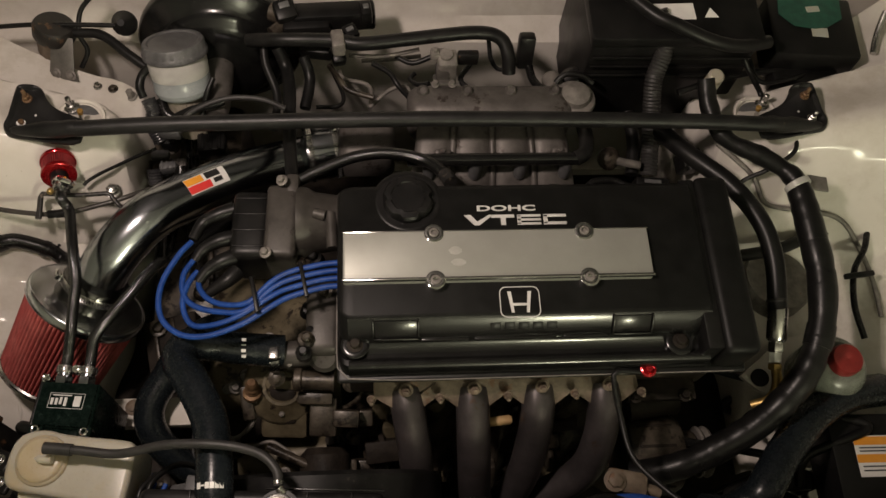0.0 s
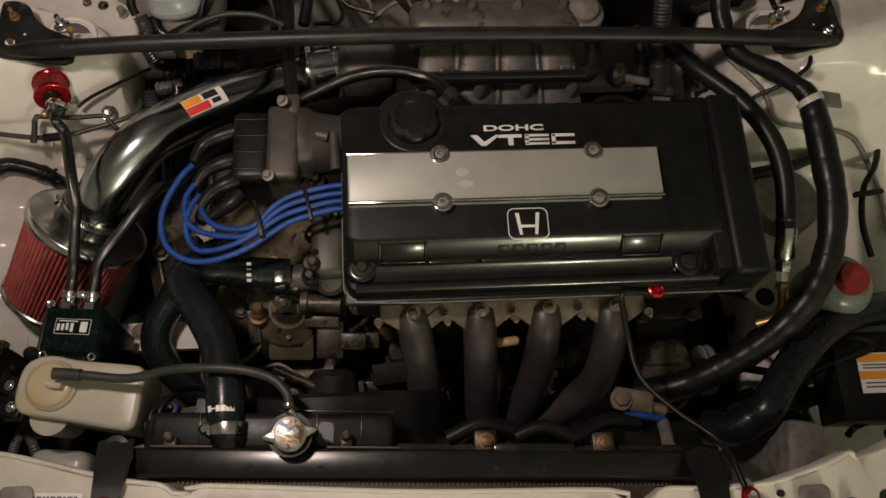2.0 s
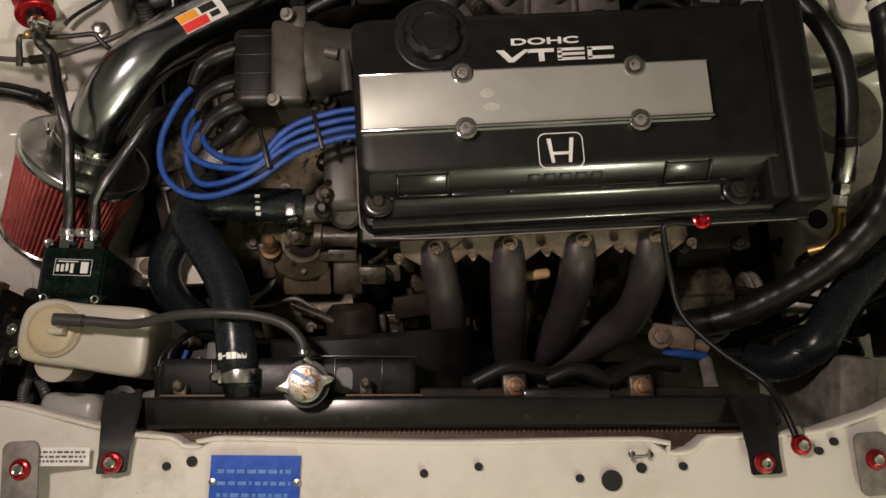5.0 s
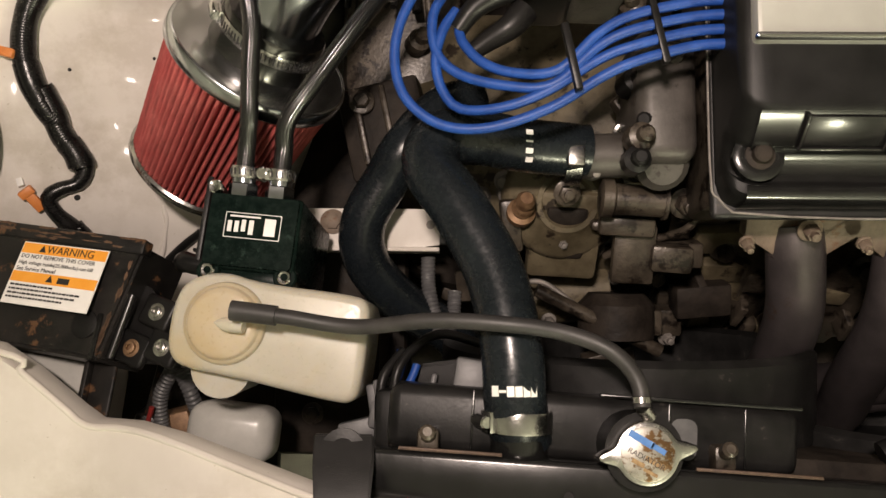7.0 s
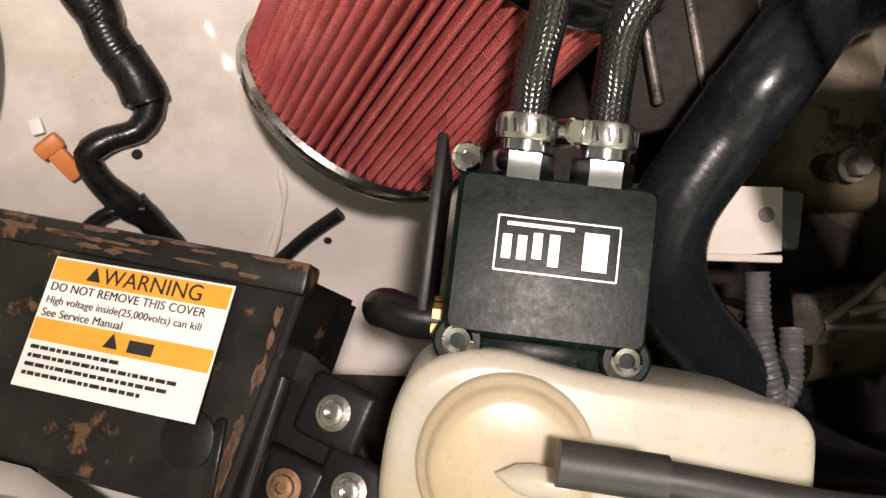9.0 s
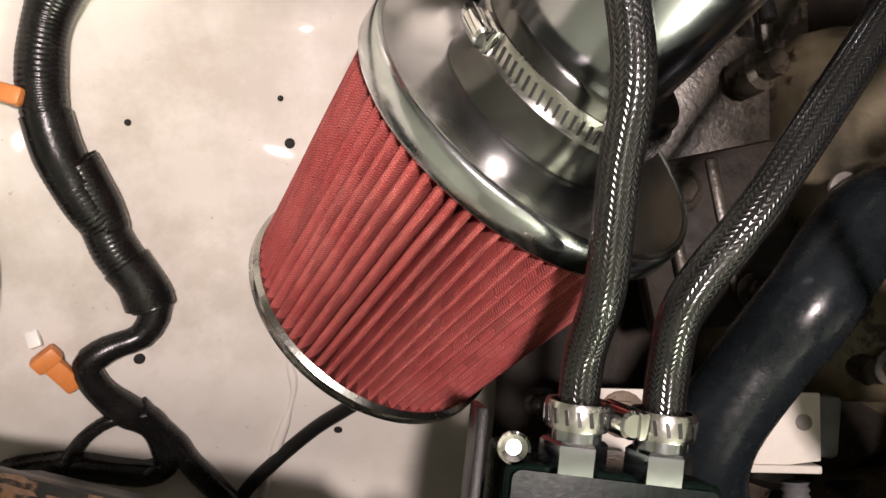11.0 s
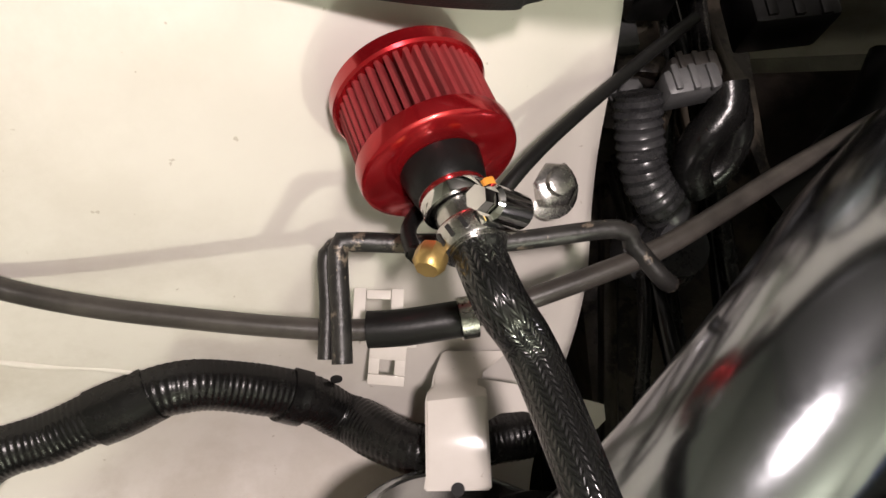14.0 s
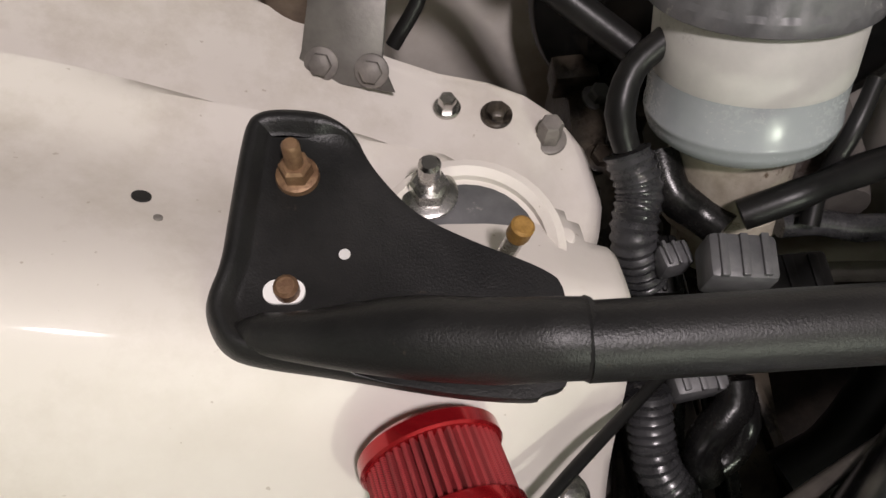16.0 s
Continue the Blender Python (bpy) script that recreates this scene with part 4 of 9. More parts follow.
    for p, q, r in (((0.15, -0.14, 0.61), (0.25, -0.14, 0.61), 0.012), ((0.18, -0.16, 0.57), (0.25, -0.15, 0.57), 0.02), ((0.17, -0.15, 0.52), (0.24, -0.15, 0.52), 0.03)):
        rod(bm, p, q, r)
    box(bm, (0.205, -0.155, 0.645), (0.09, 0.03, 0.012), bevel=0.002)
    for x in (0.17, 0.235):
        bolt(bm, (x, -0.165, 0.651), 0.006, 0.006)
    part("mount_bracket", bm, "dark_cast", t)
    return t


cylinder_head()


def header_pipes():
    t = thing("exhaust_header", (0.0, -0.2, 0.3), "grey coated four-pipe exhaust header", "exhaust header")
    runs = [
        [(-0.125, -0.150, 0.664), (-0.121, -0.180, 0.655), (-0.114, -0.220, 0.628), (-0.107, -0.265, 0.560), (-0.090, -0.302, 0.470), (-0.085, -0.29, 0.36)],
        [(-0.041, -0.150, 0.664), (-0.041, -0.180, 0.655), (-0.040, -0.222, 0.628), (-0.035, -0.266, 0.560), (-0.022, -0.306, 0.470), (-0.045, -0.29, 0.36)],
        [(0.042, -0.150, 0.664), (0.041, -0.180, 0.655), (0.037, -0.210, 0.622), (0.027, -0.246, 0.570), (0.006, -0.272, 0.500), (-0.03, -0.28, 0.38)],
        [(0.126, -0.150, 0.664), (0.126, -0.180, 0.655), (0.122, -0.214, 0.622), (0.108, -0.243, 0.577), (0.062, -0.266, 0.530), (0.0, -0.282, 0.480)],
    ]
    for k, r in enumerate(runs):
        bm = BM()
        tube(bm, r, 0.0215, 24, 0.008)
        part("pipe", bm, "header", t)
    bm = BM()
    rod(bm, (-0.06, -0.285, 0.40), (-0.05, -0.25, 0.2), 0.035)
    part("collector", bm, "header", t)


header_pipes()

bm = BM()
lathe(bm, (-0.020, -0.187, 0.630), (1, 0.08, 0.05), [(0.004, 0), (0.0062, 0.003), (0.0062, 0.028), (0.004, 0.031)], 14)
single("wooden_plug", bm, "wood", "small pale wooden dowel between the exhaust pipes", "dowel")


def intake_manifold():
    t = thing("intake_manifold", (0.0, 0.2, 0.6), "dull cast aluminium intake manifold with four runners", "intake manifold")
    bm = BM()
    box(bm, (0.005, 0.245, 0.685), (0.235, 0.062, 0.07), rot=(-12, 0, 0), bevel=0.02, seg=4)
    part("plenum", bm, "cast", t)
    # four broad flat-topped runners with raised webs between them
    spine = [(0.246, 0.702), (0.215, 0.706), (0.185, 0.699), (0.160, 0.687), (0.138, 0.672), (0.112, 0.648), (0.09, 0.625)]
    sect = [(-1.0, -0.045), (-1.0, -0.006), (-0.86, -0.0015), (-0.5, 0.0012), (0.0, 0.002), (0.5, 0.0012), (0.86, -0.0015), (1.0, -0.006), (1.0, -0.045)]
    for k in range(4):
        bm = BM()
        rows = []
        for j, (y, z) in enumerate(spine):
            spread = 0.95 + 0.24 * j / 6
            rows.append([bm.verts.new((0.005 + ((k - 1.5) * 0.0535 + u * 0.0245) * spread, y, z + h)) for u, h in sect])
        for p, q in zip(rows, rows[1:]):
            for i in range(len(sect) - 1):
                bm.faces.new((p[i], p[i + 1], q[i + 1], q[i]))
        for end in (rows[0], rows[-1]):
            bm.faces.new(end)
        part("runner", bm, "cast", t)
    for k in range(3):
        bm = BM()
        tube(bm, [(0.005 + (k - 1) * 0.0535 * (0.95 + 0.24 * j / 6), y, z - 0.0045) for j, (y, z) in enumerate(spine)], 0.0052, 12, 0.01)
        part("web", bm, "cast", t)
    for k in range(4):
        bm = BM()
        x = -0.09 + k * 0.062
        lathe(bm, (x, 0.262, 0.709), (0, -0.2, 1), [(0.0085, 0), (0.0085, 0.012), (0.006, 0.015), (0.0045, 0.012)], 18)
        part("boss", bm, "cast", t)
    bm = BM()
    box(bm, (-0.17, 0.225, 0.63), (0.08, 0.075, 0.075), bevel=0.015, seg=3)
    lathe(bm, (-0.20, 0.228, 0.612), (-1, 0, -0.08), [(0.036, 0), (0.036, 0.02), (0.031, 0.022)], 28)
    part("throttle_body", bm, "cast", t)
    bm = BM()
    box(bm, (0.010, 0.112, 0.655), (0.27, 0.03, 0.03), rot=(20, 0, 0), bevel=0.004)
    part("port_flange", bm, "cast", t)
    rail = [(-0.115, 0.150, 0.716), (-0.05, 0.149, 0.718), (0.05, 0.149, 0.718), (0.118, 0.150, 0.716)]
    bm = BM()
    tube(bm, rail, 0.0088, 16, 0.02)
    rail_part = part("fuel_rail", bm, "black_satin", t)
    for k in range(4):
        bm = BM()
        lathe(bm, (-0.085 + k * 0.063, 0.146, 0.680), (0, 0.1, 1), [(0.008, 0), (0.009, 0.02), (0.007, 0.03)], 14)
        part("injector", bm, "grey_plastic", rail_part)
    for x in (-0.066, 0.096):
        bm = BM()
        box(bm, (x, 0.166, 0.704), (0.022, 0.014, 0.012), rot=(20, 0, 0), bevel=0.003)
        bolt(bm, (x, 0.166, 0.710), 0.004, 0.004)
        part("rail_lug", bm, "cast", rail_part)
    bm = BM()
    tube(bm, [(0.115, 0.150, 0.716), (0.128, 0.158, 0.718), (0.133, 0.180, 0.716), (0.136, 0.215, 0.700)], 0.0105, 16, 0.005)
    part("rail_hose", bm, "rubber", t, "black hose at the rail's end")
    bm = BM()
    lathe(bm, (0.127, 0.255, 0.70), (0, 0, 1), [(0.029, 0), (0.031, 0.004), (0.029, 0.009), (0.022, 0.012), (0.02, 0.02), (0.008, 0.024)], 30)
    part("vacuum_can", bm, "dusty", t)
    bm = BM()
    box(bm, (-0.055, 0.299, 0.720), (0.028, 0.03, 0.05), bevel=0.005)
    rod(bm, (-0.054, 0.304, 0.700), (-0.057, 0.300, 0.750), 0.009)
    part("valve_body", bm, "dusty", t)
    bm = BM()
    box(bm, (-0.025, 0.309, 0.730), (0.03, 0.012, 0.022), bevel=0.003)
    part("red_connector", bm, "rusty_box", t)


intake_manifold()


def transmission():
    t = thing("transmission", (-0.33, -0.06, 0.3), "oily dark aluminium gearbox casing with bolts and fittings", "gearbox")
    bm = BM()
    box(bm, (-0.30, -0.03, 0.44), (0.20, 0.20, 0.22), bevel=0.03, seg=3)
    lathe(bm, (-0.21, -0.04, 0.45), (-1, 0, 0), [(0.14, 0), (0.14, 0.05), (0.12, 0.09), (0.09, 0.16), (0.08, 0.22)], 40)
    part("gear_case", bm, "olive_cast", t)
    bm = BM()
    lathe(bm, (-0.36, -0.10, 0.40), (-0.2, -0.3, 1), [(0.075, 0), (0.075, 0.07), (0.06, 0.09), (0.03, 0.095)], 30)
    lathe(bm, (-0.25, -0.17, 0.42), (0, -0.7, 0.7), [(0.05, 0), (0.045, 0.04), (0.02, 0.05)], 26)
    part("end_cover", bm, "dark_cast", t)
    random.seed(9)
    for k in range(34):
        bm = BM()
        x, y = random.uniform(-0.42, -0.20), random.uniform(-0.2, 0.05)
        z = 0.55 + random.uniform(-0.10, 0.03) - 0.6 * max(0, -0.1 - y)
        if k % 2:
            box(bm, (x, y, z), (random.uniform(0.015, 0.05), random.uniform(0.01, 0.03), random.uniform(0.01, 0.03)), rot=(random.uniform(-30, 30), random.uniform(-20, 20), random.uniform(0, 90)), bevel=0.003)
        else:
            lathe(bm, (x, y, z), (random.uniform(-0.4, 0.4), random.uniform(-0.7, 0.1), 1), [(0.011, 0), (0.011, 0.015), (0.007, 0.018), (0.007, 0.028)], 12)
        part("casting_lug", bm, "greasy", t)
    random.seed(12)
    for k in range(12):
        bm = BM()
        bolt(bm, (random.uniform(-0.40, -0.21), random.uniform(-0.19, 0.03), 0.57 + random.uniform(-0.06, 0.02)), 0.006, 0.008, (random.uniform(-0.3, 0.3), random.uniform(-0.5, 0.2), 1))
        part("case_bolt", bm, "dusty", t)
    # switch with copper-coloured spring boot
    bm = BM()
    lathe(bm, (-0.324, -0.134, 0.600), (0.1, 0.25, 1), [(0.012, 0), (0.012, 0.006), (0.008, 0.008), (0.009, 0.012), (0.007, 0.015), (0.009, 0.018), (0.007, 0.021), (0.008, 0.028), (0.005, 0.033)], 18)
    part("switch", bm, "rust", t)
    # cover plate, clutch cylinder and small brackets on the front of the case
    bm = BM()
    box(bm, (-0.284, -0.145, 0.575), (0.062, 0.085, 0.02), rot=(38, 0, -3), bevel=0.006)
    pl = part("cover_plate", bm, "olive_cast", t, "olive-brown stained cover plate")
    # raised dark block; its colour gives the look of a shaded recess
    bm = BM()
    box(bm, (-0.285, -0.146, 0.584), (0.036, 0.05, 0.012), rot=(38, 0, -3), bevel=0.005)
    part("recess_shade", bm, "dark_cast", pl)
    bm = BM()
    a, b = Vector((-0.266, -0.128, 0.645)), Vector((-0.217, -0.131, 0.645))
    lathe(bm, a, b - a, [(0.010, 0), (0.015, 0.002), (0.015, 0.010), (0.012, 0.012), (0.012, 0.05), (0.014, 0.052), (0.014, (b - a).length)], 24)
    part("slave_cylinder", bm, "greasy", t)
    for p, s, rz in (((-0.201, -0.169, 0.600), (0.034, 0.022, 0.022), -4), ((-0.240, -0.146, 0.620), (0.045, 0.016, 0.012), -3), ((-0.231, -0.166, 0.600), (0.035, 0.05, 0.012), -2), ((-0.331, -0.142, 0.590), (0.016, 0.045, 0.012), 8), ((-0.183, -0.217, 0.500), (0.032, 0.026, 0.02), 0), ((-0.185, -0.162, 0.570), (0.036, 0.022, 0.022), 0), ((-0.284, -0.140, 0.520), (0.06, 0.05, 0.03), 12)):
        bm = BM()
        box(bm, p, s, rot=(20, 0, rz), bevel=0.003)
        part("case_bracket", bm, "greasy", t)
    bm = BM()
    lathe(bm, (-0.285, -0.123, 0.600), (0.05, -0.35, 1), [(0.052, -0.06), (0.052, -0.012), (0.047, -0.006), (0.030, 0.0), (0.026, 0.004), (0.022, 0.004), (0.019, 0.0), (0.0, -0.001)], 40)
    part("boss_face", bm, "olive_cast", t, "oil-stained round boss face")
    for p, s, rx, rz, mat in (((-0.238, -0.169, 0.585), (0.010, 0.018, 0.008), 15, 4, "dusty"), ((-0.207, -0.095, 0.640), (0.026, 0.014, 0.012), 10, -4, "dusty"), ((-0.246, -0.143, 0.600), (0.040, 0.008, 0.016), 20, -3, "greasy"), ((-0.205, -0.219, 0.520), (0.030, 0.024, 0.018), 15, 0, "greasy"), ((-0.215, -0.071, 0.620), (0.03, 0.02, 0.014), 30, 25, "dusty"),
                              ((-0.237, -0.052, 0.630), (0.022, 0.03, 0.016), 10, 40, "greasy"), ((-0.197, -0.167, 0.570), (0.05, 0.012, 0.02), 12, 8, "dark_cast"), ((-0.228, -0.198, 0.500), (0.04, 0.012, 0.012), 25, -20, "greasy"), ((-0.154, -0.197, 0.520), (0.05, 0.03, 0.03), 20, 5, "dark_cast"), ((-0.228, -0.254, 0.460), (0.05, 0.02, 0.02), 20, 15, "greasy")):
        bm = BM()
        box(bm, p, s, rot=(rx, 0, rz), bevel=0.003)
        part("casting_lug", bm, mat, t)
    for p, r, h, mat in (((-0.289, -0.121, 0.630), 0.0105, 0.006, "greasy"), ((-0.271, -0.106, 0.645), 0.008, 0.008, "dusty"), ((-0.235, -0.104, 0.640), 0.010, 0.012, "greasy"), ((-0.217, -0.066, 0.640), 0.009, 0.012, "dusty"), ((-0.245, -0.071, 0.630), 0.007, 0.010, "steel"), ((-0.194, -0.127, 0.620), 0.012, 0.01, "greasy"), ((-0.287, -0.155, 0.580), 0.006, 0.006, "dusty"), ((-0.180, -0.232, 0.500), 0.008, 0.008, "dusty"), ((-0.290, -0.218, 0.500), 0.007, 0.007, "dusty")):
        bm = BM()
        bolt(bm, p, r * 0.7, h, (0.1, -0.45, 1), 1.5, h * 0.6)
        part("case_bolt", bm, mat, t)
    bm = BM()
    tube(bm, [(-0.245, -0.163, 0.550), (-0.227, -0.154, 0.575), (-0.205, -0.150, 0.580), (-0.188, -0.146, 0.600), (-0.179, -0.136, 0.610)], 0.0035, 10, 0.005)
    part("breather_pipe", bm, "greasy", t)
    bm = BM()
    rod(bm, (-0.355, -0.202, 0.480), (-0.233, -0.187, 0.480), 0.028)
    part("starter", bm, "olive_cast", t)
    bm = BM()
    tube(bm, [(-0.307, -0.194, 0.560), (-0.275, -0.209, 0.555), (-0.236, -0.227, 0.550), (-0.197, -0.246, 0.545)], 0.006, 12, 0.006)
    part("rib_edge", bm, "greasy", t)


transmission()


def distributor():
    t = thing("distributor", (-0.29, 0.03, 0.68), "dark cast distributor with black cap and ribbed housing", "distributor")
    bm = BM()
    m = plane_pose((-0.294, 0.097, 0.745), (-0.257, 0.096, 0.745), (-0.290, -0.001, 0.745))
    box(bm, None, (0.040, 0.100, 0.075), bevel=0.007, seg=3, m=m @ pose(0.019, 0.046, 0.038))
    hs = part("housing", bm, "dirty_alloy", t, "oily grey-brown housing")
    bm = BM()
    box(bm, None, (0.018, 0.03, 0.02), bevel=0.005, m=m @ pose(0.03, -0.005, 0.01))
    part("top_lug", bm, "dirty_alloy", hs)
    bm = BM()
    lathe(bm, (-0.258, 0.060, 0.712), (1, 0, -0.02), [(0.047, 0), (0.046, 0.012), (0.04, 0.022), (0.036, 0.05), (0.042, 0.056), (0.042, 0.07)], 36)
    part("neck", bm, "dirty_alloy", t)
    for p, q in (((-0.215, 0.057, 0.745), (-0.212, 0.010, 0.742)), ((-0.235, 0.055, 0.750), (-0.221, 0.051, 0.750))):
        bm = BM()
        rod(bm, p, q, 0.007)
        part("stay_rod", bm, "dirty_alloy", t)
    bm = BM()
    m = plane_pose((-0.338, 0.095, 0.742), (-0.294, 0.094, 0.742), (-0.334, -0.007, 0.742))
    box(bm, None, (0.048, 0.094, 0.08), bevel=0.011, seg=4, m=m @ pose(0.024, 0.046, 0.042))
    cp = part("cap", bm, "black_plastic", t, "black moulded cap")
    for k in range(4):
        bm = BM()
        box(bm, None, (0.04, 0.002, 0.002), bevel=0.0005, m=m @ pose(0.024, 0.012 + k * 0.022, 0.0015))
        part("cap_rib", bm, "black_plastic", cp)
    for pts in ([(-0.338, 0.074, 0.725), (-0.358, 0.067, 0.726), (-0.377, 0.057, 0.722), (-0.387, 0.034, 0.722)], [(-0.335, 0.035, 0.725), (-0.352, 0.030, 0.728), (-0.372, 0.021, 0.724), (-0.383, 0.006, 0.720)], [(-0.334, 0.008, 0.725), (-0.347, 0.002, 0.728), (-0.365, -0.008, 0.724), (-0.377, -0.023, 0.720)], [(-0.330, -0.009, 0.720), (-0.340, -0.021, 0.722), (-0.354, -0.029, 0.718), (-0.365, -0.036, 0.715)]):
        bm = BM()
        tube(bm, pts, 0.0092, 16, 0.005, radius=lambda u: 1.15 - 0.45 * u)
        part("boot", bm, "rubber", t)
    for p in ((-0.292, 0.002, 0.750), (-0.275, 0.099, 0.755)):
        bm = BM()
        bolt(bm, p, 0.005, 0.006, (-0.3, 0, 1))
        part("screw", bm, "dusty", t)


distributor()


def thermostat():
    t = thing("thermostat_housing", (-0.24, -0.09, 0.6), "oily cast thermostat housing with pipe stubs and sensor plugs", "thermostat housing")
    bm = BM()
    box(bm, (-0.225, -0.06, 0.655), (0.045, 0.10, 0.09), bevel=0.012, seg=3)
    rod(bm, (-0.24, -0.095, 0.65), (-0.285, -0.097, 0.65), 0.0175)
    lathe(bm, (-0.225, -0.10, 0.66), (0, -0.5, 1), [(0.02, 0), (0.02, 0.02), (0.014, 0.026)], 20)
    part("housing", bm, "dirty_alloy", t)
    random.seed(21)
    for k in range(9):
        bm = BM()
        p = (-0.235 + random.uniform(-0.02, 0.02), -0.11 + k * 0.016, 0.695 + random.uniform(-0.02, 0.012))
        lathe(bm, p, (random.uniform(-0.5, 0.3), random.uniform(-0.4, 0.3), 1), [(0.010, -0.01), (0.010, 0.006), (0.006, 0.008), (0.006, 0.016), (0.004, 0.018)], 12)
        part("sensor_plug", bm, "greasy" if k % 2 else "black_plastic", t)
    bm = BM()
    lathe(bm, (-0.288, -0.097, 0.65), (-1, 0, 0), [(0.0222, -0.006), (0.0222, 0.006)], 30)
    box(bm, (-0.288, -0.102, 0.674), (0.013, 0.016, 0.009), bevel=0.002)
    part("hose_clamp", bm, "steel", t)


thermostat()


def plug_leads():
    cols = [
        [(-0.200, -0.016, 0.757), (-0.225, -0.018, 0.756), (-0.262, -0.026, 0.754), (-0.284, -0.038, 0.752), (-0.310, -0.061, 0.747), (-0.339, -0.060, 0.738), (-0.361, -0.049, 0.730), (-0.374, -0.032, 0.724), (-0.376, -0.020, 0.720)],
        [(-0.200, -0.026, 0.757), (-0.225, -0.028, 0.756), (-0.262, -0.036, 0.754), (-0.284, -0.046, 0.750), (-0.313, -0.070, 0.745), (-0.344, -0.069, 0.738), (-0.376, -0.058, 0.730), (-0.392, -0.040, 0.726), (-0.394, -0.013, 0.724), (-0.383, 0.008, 0.722)],
        [(-0.200, -0.036, 0.757), (-0.225, -0.038, 0.756), (-0.262, -0.047, 0.754), (-0.283, -0.054, 0.748), (-0.316, -0.074, 0.744), (-0.346, -0.084, 0.738), (-0.374, -0.083, 0.730), (-0.387, -0.069, 0.727), (-0.392, -0.047, 0.726), (-0.387, -0.024, 0.724), (-0.378, -0.009, 0.722)],
        [(-0.200, -0.046, 0.757), (-0.225, -0.048, 0.756), (-0.262, -0.058, 0.754), (-0.283, -0.067, 0.748), (-0.315, -0.086, 0.744), (-0.355, -0.098, 0.738), (-0.387, -0.095, 0.733), (-0.411, -0.077, 0.730), (-0.420, -0.051, 0.728), (-0.417, -0.021, 0.727), (-0.401, 0.013, 0.726), (-0.388, 0.031, 0.723)],
    ]
    for k, c in enumerate(cols):
        bm = BM()
        tube(bm, c, 0.0036, 12, 0.005)
        single("plug_lead", bm, "blue_rubber", "bright blue silicone spark plug lead", "ignition lead", group="ignition leads")
    for x, y in ((-0.302, -0.055), (-0.245, -0.037)):
        bm = BM()
        box(bm, (x, y, 0.756), (0.005, 0.046, 0.007), rot=(0, 0, 12), bevel=0.001)
        single("lead_separator", bm, "black_plastic", "small black clip that holds the blue leads", "clip", group="lead clips")


plug_leads()


